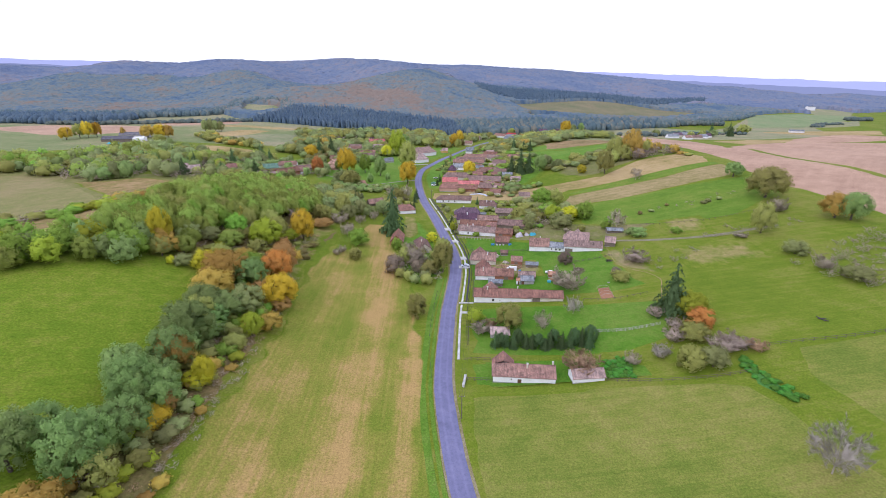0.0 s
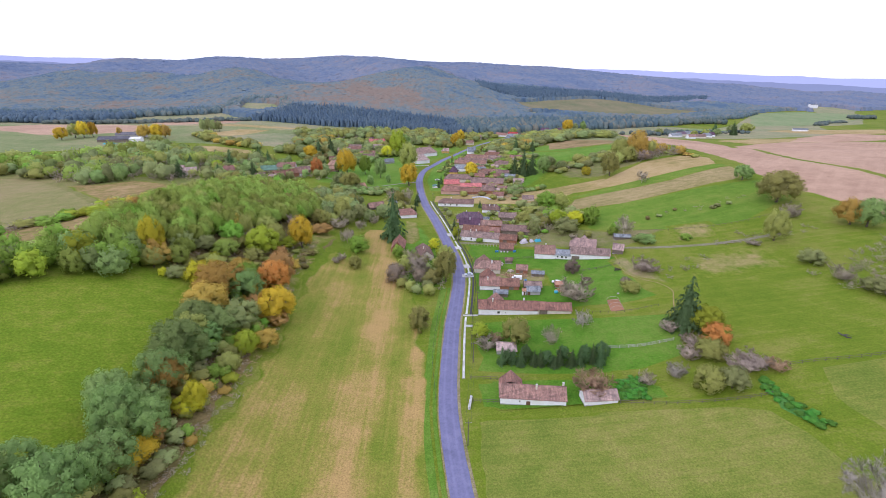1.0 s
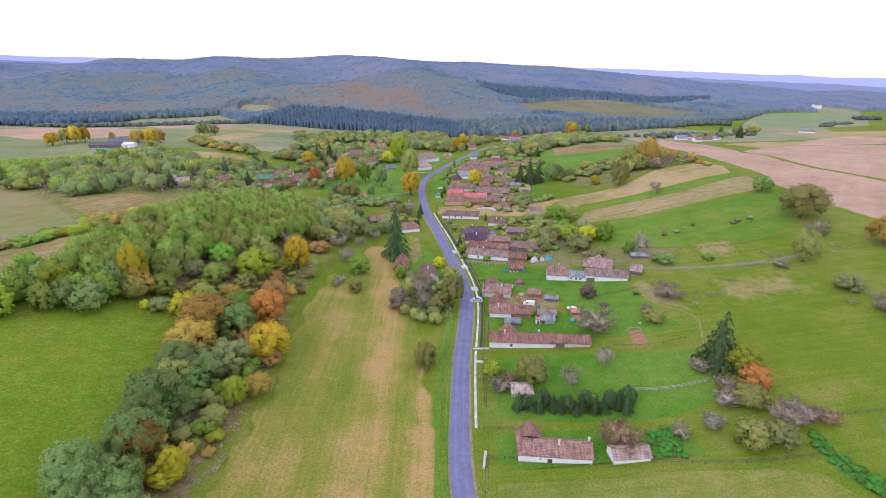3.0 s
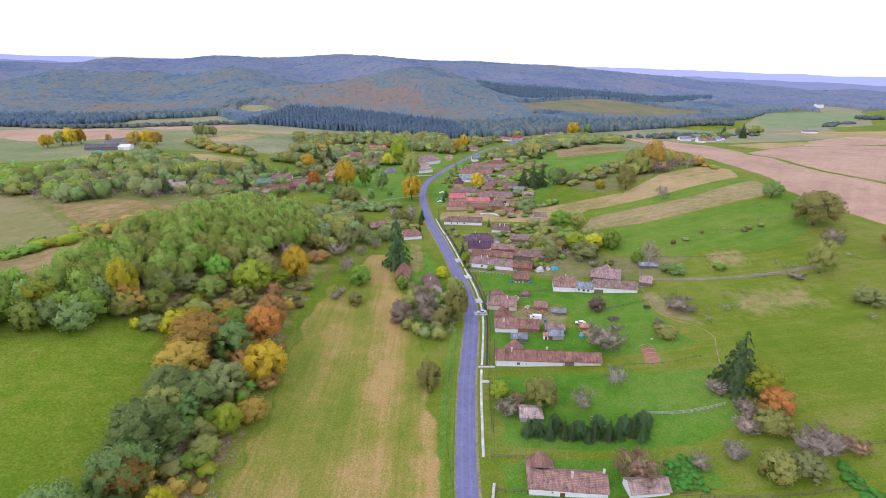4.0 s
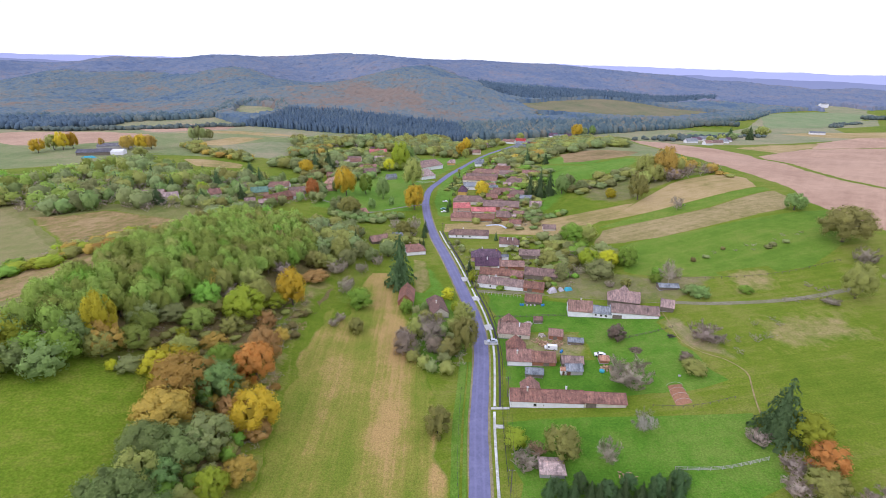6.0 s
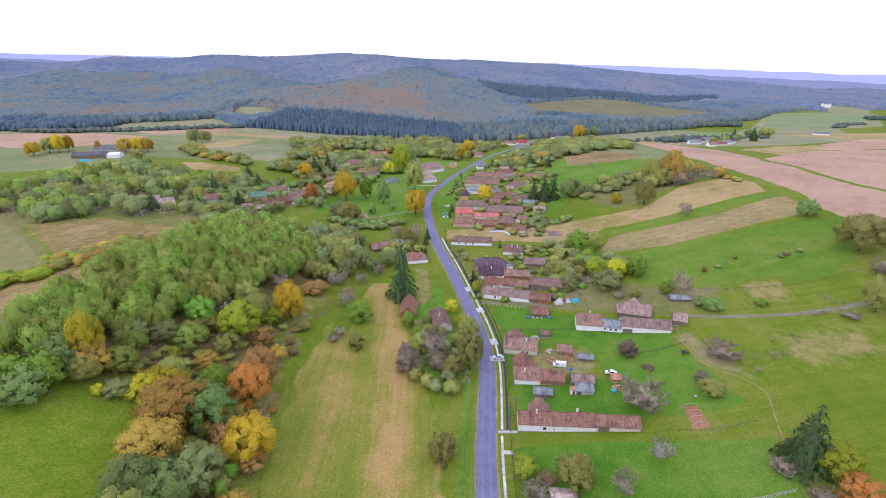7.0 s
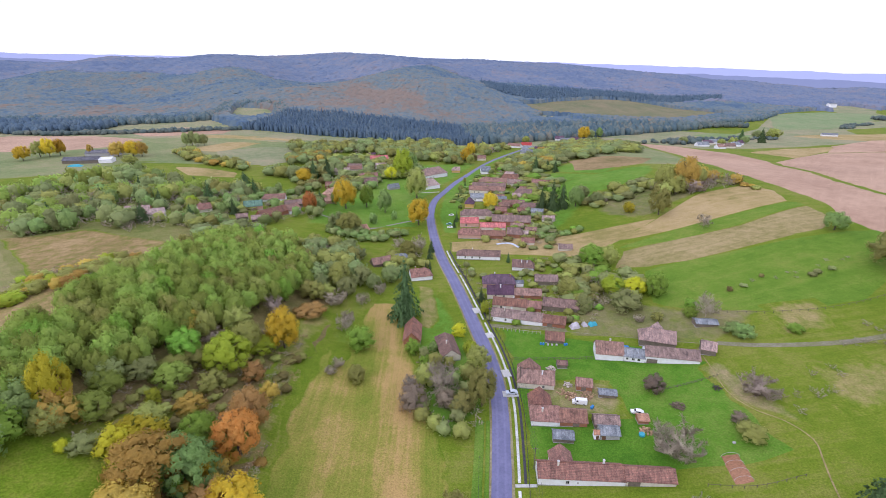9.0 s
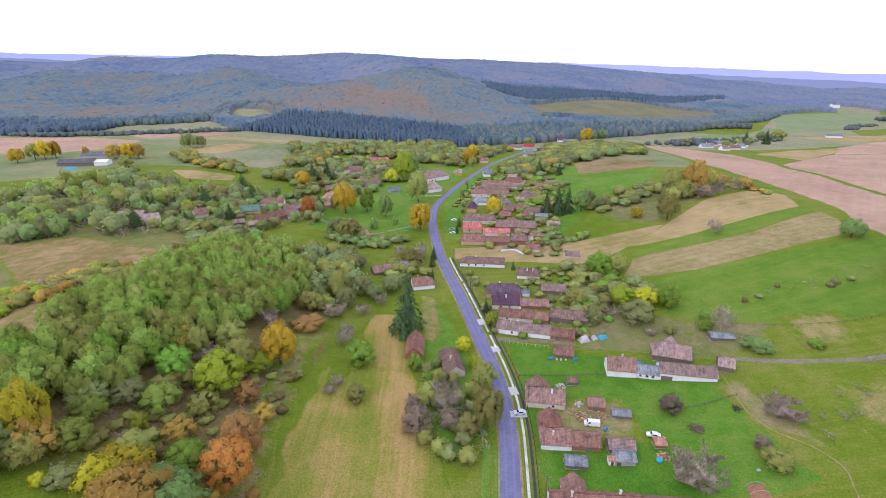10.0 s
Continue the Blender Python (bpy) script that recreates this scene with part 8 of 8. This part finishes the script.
slab(8.6, 172, 3.0, 1.4, -4)
slab(6.7, 126.5, 0.7, 5.6, -10, "white concrete culvert parapet beside the road", 0.9, "culvert_parapet")
slab(9.8, 180.2, 6.0, 0.9, 0, "pale footpath slab to the long house")

# ---- vehicles ----
PAINT_WHITE = plain("white_car_paint", (0.82, 0.82, 0.85), (0.76, 0.76, 0.8), 0.5, rough=0.3)
PAINT_SILVER = plain("pale_blue_car_paint", (0.6, 0.64, 0.74), (0.55, 0.6, 0.7), 0.5, rough=0.3)
PAINT_GREEN = plain("teal_car_paint", (0.2, 0.42, 0.42), (0.17, 0.36, 0.37), 0.5, rough=0.3)
TYRE = plain("tyre_rubber", (0.03, 0.03, 0.032), None, 4)
LAMP = plain("lamp_glass", (0.75, 0.75, 0.72), None, 4, rough=0.2)
BLUE = plain("bright_blue_plastic", (0.06, 0.26, 0.62), (0.05, 0.2, 0.5), 1.5, rough=0.5)
BLUE_TARP = plain("turquoise_tarpaulin", (0.07, 0.4, 0.52), (0.05, 0.3, 0.42), 1.5, rough=0.5)
PALE_PLASTIC = plain("pale_plastic_sheet", (0.56, 0.52, 0.58), (0.4, 0.37, 0.42), 1.0, rough=0.5)


def vehicle(x, y, turn, paint, label, van=False, name="car"):
    z = float(height(x, y)) + (0.3 if name == "car" and 8 < x < 13 else 0.05)
    e = thing(name, x, y, z, turn, label, name)
    if van:
        prof = [(-2.4, 0.35), (-2.42, 0.9), (-1.95, 1.15), (-1.35, 1.95), (2.3, 2.0), (2.4, 1.8), (2.4, 0.35)]
        half, wh, glass = 0.95, 0.34, ((-1.85, -1.4, 1.2, 1.85), (-1.3, -0.5, 1.2, 1.75))
    else:
        prof = [(-2.05, 0.3), (-2.1, 0.62), (-1.95, 0.8), (-1.0, 0.92), (-0.45, 1.4), (0.95, 1.43), (1.6, 0.98), (2.02, 0.92), (2.08, 0.35)]
        half, wh, glass = 0.84, 0.31, ((-0.95, -0.5, 0.95, 1.36), (-0.75, 0.95, 0.95, 1.33))
    n = len(prof)
    v, f = [], []
    for yy, s in ((-half, 1), (-half + 0.06, 1.0), (half - 0.06, 1.0), (half, 1)):
        for k, (a, b) in enumerate(prof):
            tuck = 0.14 * max(0.0, b - 0.9) * (1 if yy < 0 else -1)
            edge = 0.0 if abs(yy) < half else 0.04
            v.append((a * (1 - edge * 0.5), yy + tuck, b - edge if b > 0.6 else b))
    for r in range(3):
        for k in range(n):
            f.append((r * n + k, r * n + (k + 1) % n, (r + 1) * n + (k + 1) % n, (r + 1) * n + k))
    f += [tuple(range(n))[::-1], tuple(range(3 * n, 4 * n))]
    body = part("body", v, f, paint, e)
    a0, a1, b0, b1 = glass[0]
    part("windscreen", [(a0 - 0.03, -half + 0.16, b0 + 0.02), (a0 - 0.03, half - 0.16, b0 + 0.02), (a1 - 0.03, half - 0.22, b1 + 0.02), (a1 - 0.03, -half + 0.22, b1 + 0.02),
                        (a0 + 0.05, -half + 0.16, b0 - 0.04), (a0 + 0.05, half - 0.16, b0 - 0.04), (a1 + 0.05, half - 0.22, b1 - 0.04), (a1 + 0.05, -half + 0.22, b1 - 0.04)],
         [(0, 1, 2, 3), (7, 6, 5, 4), (0, 4, 5, 1), (1, 5, 6, 2), (2, 6, 7, 3), (3, 7, 4, 0)], GLASS, e)
    a0, a1, b0, b1 = glass[1]
    for s in (-1, 1):
        yb, yt = s * (half - 0.14 * (b0 - 0.9) + 0.005), s * (half - 0.14 * (b1 - 0.9) + 0.005)
        part("side_window", [(a0, yb, b0), (a1, yb, b0), (a1 - 0.15, yt, b1), (a0 + 0.28, yt, b1), (a0, yb - s * 0.03, b0), (a1, yb - s * 0.03, b0), (a1 - 0.15, yt - s * 0.03, b1), (a0 + 0.28, yt - s * 0.03, b1)],
             [(0, 1, 2, 3), (7, 6, 5, 4), (0, 4, 5, 1), (1, 5, 6, 2), (2, 6, 7, 3), (3, 7, 4, 0)], GLASS, e)
        box_part("headlight", (prof[1][0] - 0.02, prof[1][0] + 0.1, s * half * 0.7 - 0.16, s * half * 0.7 + 0.16, 0.6, 0.76), LAMP, e)
        for wx in (-1.3, 1.3):
            v, f = [], []
            tube(v, f, (wx, s * (half - 0.18), wh), (wx, s * (half + 0.02), wh), wh, wh, 14)
            f += [tuple(range(14))[::-1], tuple(range(14, 28))]
            w = part("wheel", v, f, TYRE, e)
            v, f = [], []
            tube(v, f, (wx, s * (half - 0.02), wh), (wx, s * (half + 0.03), wh), wh * 0.6, wh * 0.55, 10)
            f += [tuple(range(10))[::-1], tuple(range(10, 20))]
            part("rim", v, f, LAMP, w)
    return e


vehicle(11.0, 218.9, 4, PAINT_SILVER, "pale blue-silver hatchback parked across the drain slab")
vehicle(33.1, 212.6, -10, PAINT_WHITE, "white panel van parked on the yard grass", True, "van")
vehicle(50.2, 206.6, -14, PAINT_WHITE, "old white car standing among scrap")
vehicle(-6.5, 426.5, 4, PAINT_WHITE, "white car parked on the village verge")
vehicle(-8.3, 405.4, 0, PAINT_GREEN, "teal car parked on the village verge")
vehicle(-7.9, 397.6, 3, PAINT_WHITE, "white car parked beside a hedge")

# ---- yards ----
yr = random.Random(8)


def heap(x, y, w, high, mat, label, name, category, pieces=24, plank=False):
    """A rough pile of single blocks or planks, joined as they lie."""
    v, f = [], []
    for k in range(pieces):
        a, r = yr.uniform(0, 6.28), w * math.sqrt(yr.random()) / 2
        s = (yr.uniform(0.8, 2.2), yr.uniform(0.1, 0.25), yr.uniform(0.06, 0.16)) if plank else tuple(yr.uniform(0.25, 0.7) for _ in range(3))
        b = []
        fb = []
        box(b, fb, -s[0] / 2, s[0] / 2, -s[1] / 2, s[1] / 2, -s[2] / 2, s[2] / 2)
        m = pose(r * math.cos(a), r * math.sin(a), yr.uniform(0, high) * (1 - r / w) + 0.05, yr.uniform(-25, 25), yr.uniform(-25, 25), yr.uniform(0, 180))
        k0 = len(v)
        v += [m @ Vector(q) for q in b]
        f += [tuple(i + k0 for i in q) for q in fb]
    o = new(name, mesh_from(name, v, f, [mat]))
    o.matrix_basis = pose(x, y, float(height(x, y)))
    return tagged(o, label, category)


FIREWOOD = plain("split_firewood", (0.48, 0.32, 0.2), (0.3, 0.19, 0.12), 2, islands=0.35)
RUBBLE = plain("pale_rubble", (0.55, 0.5, 0.46), (0.4, 0.33, 0.29), 2, islands=0.35)
heap(31.4, 216.3, 4.6, 0.9, FIREWOOD, "heap of split firewood in the yard", "firewood_heap", "firewood", 46)
heap(36.6, 216.2, 4.4, 1.3, FIREWOOD, "stacked planks and firewood before the brick shed", "firewood_heap", "firewood", 50, True)
heap(31.6, 222.6, 3.2, 0.8, RUBBLE, "pale heap of rubble and bags", "rubble_heap", "rubble", 30)
heap(28.6, 219.0, 3.4, 0.5, FIREWOOD, "scattered boards by the farmhouse", "board_heap", "boards", 26, True)
heap(51.6, 205.2, 3.6, 0.7, RUBBLE, "pale scrap heap round the old car", "scrap_heap", "scrap", 26)
heap(49.5, 198.2, 4.0, 0.9, FIREWOOD, "heap of bricks and boards by the hutch", "board_heap", "boards", 34)
heap(27.4, 231.8, 4.2, 1.2, RUBBLE, "pale junk beside the little hutch", "scrap_heap", "scrap", 34)
heap(64.5, 208.5, 4.0, 0.8, plain("brushwood", (0.2, 0.15, 0.11), (0.12, 0.09, 0.07), 2, islands=0.3), "pile of cut brushwood", "brushwood_pile", "brushwood", 60, True)
heap(40.5, 151.5, 5.0, 0.6, FIREWOOD, "fallen poles and boards in the orchard", "board_heap", "boards", 26, True)
heap(-24.6, 221.5, 4.4, 1.6, plain("broken_brick", (0.42, 0.28, 0.22), (0.3, 0.2, 0.16), 2, islands=0.3), "brick ruins overgrown by shrubs", "brick_ruin", "ruin", 60)
heap(81, 216, 2.6, 0.8, plain("dark_stump_wood", (0.09, 0.075, 0.07), None, 2), "dark brush pile in the long grass", "brushwood_pile", "brushwood", 30, True)
heap(130.2, 145.2, 2.4, 0.8, plain("dark_log", (0.1, 0.09, 0.1), None, 2), "dark log lying in the meadow", "log_pile", "logs", 10, True)
house(30.2, 232.8, 33.8, 232.5, 3.2, 1.7, 0.9, TILE_DARK, BOARDS, "tiny board hutch with brown tiles", (0, 0), (), (), (), name="hutch", category="shed", over=0.25)
house(17.4, 152.5, 24.0, 152.0, 5.5, 1.7, 1.3, TILE_PALE, GREY_WALL, "half-ruined cottage hidden by shrubs", (0, 1.5), (), (), (), name="cottage", category="house")


def barrel(x, y, mat=None, label="bright blue plastic barrel", r=0.42, high=0.95):
    v, f = [], []
    rings = ((0, r * 0.88), (0.12, r), (high * 0.5, r * 1.06), (high - 0.1, r), (high, r * 0.8))
    for z, q in rings:
        for k in range(12):
            v.append((q * math.cos(k * 0.5236), q * math.sin(k * 0.5236), z))
    for i in range(4):
        for k in range(12):
            f.append((i * 12 + k, i * 12 + (k + 1) % 12, (i + 1) * 12 + (k + 1) % 12, (i + 1) * 12 + k))
    f += [tuple(range(12))[::-1], tuple(range(48, 60))]
    o = new("barrel", mesh_from("barrel", v, f, [mat or BLUE]))
    o.matrix_basis = pose(x, y, float(height(x, y)))
    return tagged(o, label, "barrel", "barrels")


for x, y in ((27.2, 249.6), (28.2, 249.4), (36.6, 248.0), (37.4, 248.2), (36.3, 209.8), (36.9, 210.4)):
    barrel(x, y)
for x, y in ((30.0, 248.9), (31.6, 248.7), (33.4, 248.4)):
    barrel(x, y, PALE_PLASTIC, "pale plastic tub beneath the hut's eaves", 0.4, 0.7)
barrel(47.9, 196.8, BLUE_TARP, "turquoise water tub behind the hutch", 0.9, 0.9)


def covered_mound(x, y, w, d, high, mat, label, name="covered_mound"):
    v, f = [], []
    n, m = 10, 8
    for i in range(n):
        for j in range(m):
            a, b = -1 + 2 * i / (n - 1), -1 + 2 * j / (m - 1)
            z = high * max(0.0, (1 - abs(a) ** 3)) * max(0.0, (1 - abs(b) ** 3)) * (0.85 + 0.35 * noise.noise((a * 1.7, b * 1.7, x)))
            v.append((a * w / 2, b * d / 2, z - 0.05))
    f = grid_faces(n, m)
    o = new(name, mesh_from(name, v, f, [mat]))
    o.matrix_basis = pose(x, y, float(height(x, y)), 0, 0, 12)
    return tagged(o, label, "tarpaulin")


covered_mound(52.3, 262.6, 4.0, 3.2, 1.9, BLUE_TARP, "turquoise tarpaulin over a heap")
covered_mound(48.6, 262.4, 2.4, 3.0, 1.8, PALE_PLASTIC, "pale plastic sheet over a heap")
covered_mound(44.2, 261.4, 4.6, 3.6, 2.6, PALE_PLASTIC, "lilac-white tent-like sheet over stacked hay")
covered_mound(59.6, 242.5, 2.2, 4.5, 2.2, BLUE, "bright blue sheet over a stack beside the barn")
covered_mound(-368.8, 538.8, 13, 6, 2.6, BLUE_TARP, "pale blue covered heap by the cattle barn")
covered_mound(-152.6, 371.8, 4, 3, 1.4, PALE_PLASTIC, "pale covered heap below the hamlet")
# hoops over the garden bed
for k in range(4):
    v, f = [], []
    cx, cy = 68.9 - 0.25 * k, 186.6 - 2.7 * k
    for s in range(10):
        a, b = math.pi * s / 10, math.pi * (s + 1) / 10
        tube(v, f, (-2.7 * math.cos(a), 0, 1.6 * math.sin(a)), (-2.7 * math.cos(b), 0, 1.6 * math.sin(b)), 0.045, 0.045, 5)
    o = new("tunnel_hoop", mesh_from("tunnel_hoop", v, f, [PALEPOST]))
    o.matrix_basis = pose(cx, cy, float(height(cx, cy)) + 0.1)
    tagged(o, "pale bent hoop over the garden bed", "hoop", "garden hoops")
box_v, box_f = [], []
box(box_v, box_f, -0.4, 0.4, -0.25, 0.25, 0, 0.5)
o = new("beehive", mesh_from("beehive", box_v, box_f, [PALE_PLASTIC]))
o.matrix_basis = pose(72.8, 191.5, float(height(72.8, 191.5)))
tagged(o, "small pale blue box in the garden", "box")
# nettles stand up from their beds
grove("nettle_clumps", [(53, 136), (62, 136), (59, 125), (51, 126)], 1.7, [(1, "bush", "nettle")], (0.9, 1.5), "dense dark green nettles", 61)
grove("nettle_clumps", [(92, 129), (95, 129), (95.5, 119), (99, 107), (96, 106), (91, 115)], 2.0, [(1, "bush", "nettle")], (0.9, 1.6), "dense dark green weeds on the slope", 62)

# ---- village clutter: back-yard sheds and garden plots ----
vr = random.Random(15)
for k in range(22):
    bx, by = vr.uniform(30, 58), 352 + 11 * k + vr.uniform(-4, 4)
    if 396 < by < 412 or (by > 485 and bx < 50):
        bx = 52 + vr.uniform(0, 8)
    w = vr.uniform(5, 9)
    house(bx, by, bx + w, by - vr.uniform(0.5, 2.0), vr.uniform(3.5, 5.0), vr.uniform(1.7, 2.1), vr.uniform(1.2, 2.0), vr.choice((TILE, TILE_DARK, TILE_RED, SLATE, TILE_PALE)), vr.choice((BOARDS, BRICK, CREAM, GREY_WALL)),
          "small back-yard shed with a tiled roof", (0, 0), (), (), (), name="shed", category="shed", group="back-yard sheds")
for k in range(8):
    bx, by = vr.uniform(-1, 10), 430 + 16 * k
    if by > 500:
        bx += (by - 500) * 0.28
    plant(bx - 3, by, vr.uniform(3, 5.5), vr.uniform(2.5, 5), "bush", vr.choice(("green", "dark", "olive")) , "front garden shrubs") if k % 3 else plant(bx - 3, by, 5, 2.2, "spruce", "", "front garden shrubs")
grove("front_gardens", [(-6, 462), (8, 520), (24, 575), (30, 572), (16, 520), (2, 455)], 6, [(1, "bush", "green"), (1, "bush", "dark"), (2, "bush", "olive"), (1, "bush", "dark"), (1, "bush", "olive")], (1.6, 3.5), "low garden shrubs before the houses", 63, 0.7)
grove("back_gardens", [(36, 352), (62, 352), (66, 420), (60, 470), (46, 470), (40, 420)], 7, [(2, "bush", "olive"), (2, "bush", "greygreen"), (2, "bare", "grey"), (1, "bush", "dark")], (2.2, 5), "garden shrubs and fruit trees behind the houses", 64, 0.7)
grove("hedge", [(48, 372), (70, 379), (80, 386), (82, 381), (70, 374), (50, 367)], 4, [(1, "bush", "green"), (1, "bush", "dark"), (1, "bush", "dark"), (1, "bush", "olive")], (3, 4.5), "clipped green hedge above the maize stubble", 65)
grove("hamlet_gardens", [(-186, 397), (-156, 390.6), (-124.4, 429.8), (-105.2, 456), (-121, 473.9), (-161.2, 463.4), (-188.4, 426.7)], 9, [(2, "bush", "olive"), (2, "bush", "greygreen"), (1, "bare", "grey"), (1, "bush", "dark"), (1, "leaf", "olive")], (2.5, 6), "garden shrubs among the hamlet", 66, 0.7)
grove("yard_shrubs", [(40, 300), (50, 312), (66, 300), (60, 280), (50, 282)], 5, [(2, "bush", "olive"), (2, "bare", "grey"), (1, "bush", "greygreen")], (3, 6), "scrub behind the barns", 67, 0.8)
grove("village_edge", [(-110.6, 522.9), (-70.2, 561.3), (-66.1, 549.3), (-92.4, 507.1), (-112.7, 508.3)], 8, [(1, "bush", "green"), (1, "bush", "dark"), (2, "leaf", "olive"), (1, "leaf", "dark")], (4, 8), "garden trees beside the green", 68)


def plastic_tunnel(points, r, label):
    """A low bent tunnel of plastic over a garden row: half-round hoops joined by sheeting, with end hoops."""
    line = spline(points, 1.0)
    v = []
    for k in range(9):
        a = math.pi * k / 8
        for q in offsets(line, math.cos(a) * r):
            v.append((q.x, q.y, math.sin(a) * r * 0.9 + float(height(q.x, q.y)) + 0.02))
    x0, y0 = line[0].x, line[0].y
    z0 = float(height(x0, y0))
    e = thing("plastic_tunnel", x0, y0, z0, 0, label, "tunnel")
    part("sheet", [(a - x0, b - y0, c - z0) for a, b, c in v], grid_faces(9, len(line)), plain("tunnel_plastic", (0.6, 0.64, 0.76), (0.45, 0.5, 0.62), 1.0, rough=0.4), e)
    n = len(line)
    for i in range(0, n, max(1, n // 5)):
        hv, hf = [], []
        for k in range(8):
            a, b = v[k * n + i], v[(k + 1) * n + i]
            tube(hv, hf, (a[0] - x0, a[1] - y0, a[2] - z0 + 0.02), (b[0] - x0, b[1] - y0, b[2] - z0 + 0.02), 0.04, 0.04, 4)
        part("hoop", hv, hf, METALDARK, e)


plastic_tunnel([(21, 364), (26.2, 365.5), (31, 364), (34.7, 357)], 0.8, "low bent tunnel of pale blue plastic in a garden")
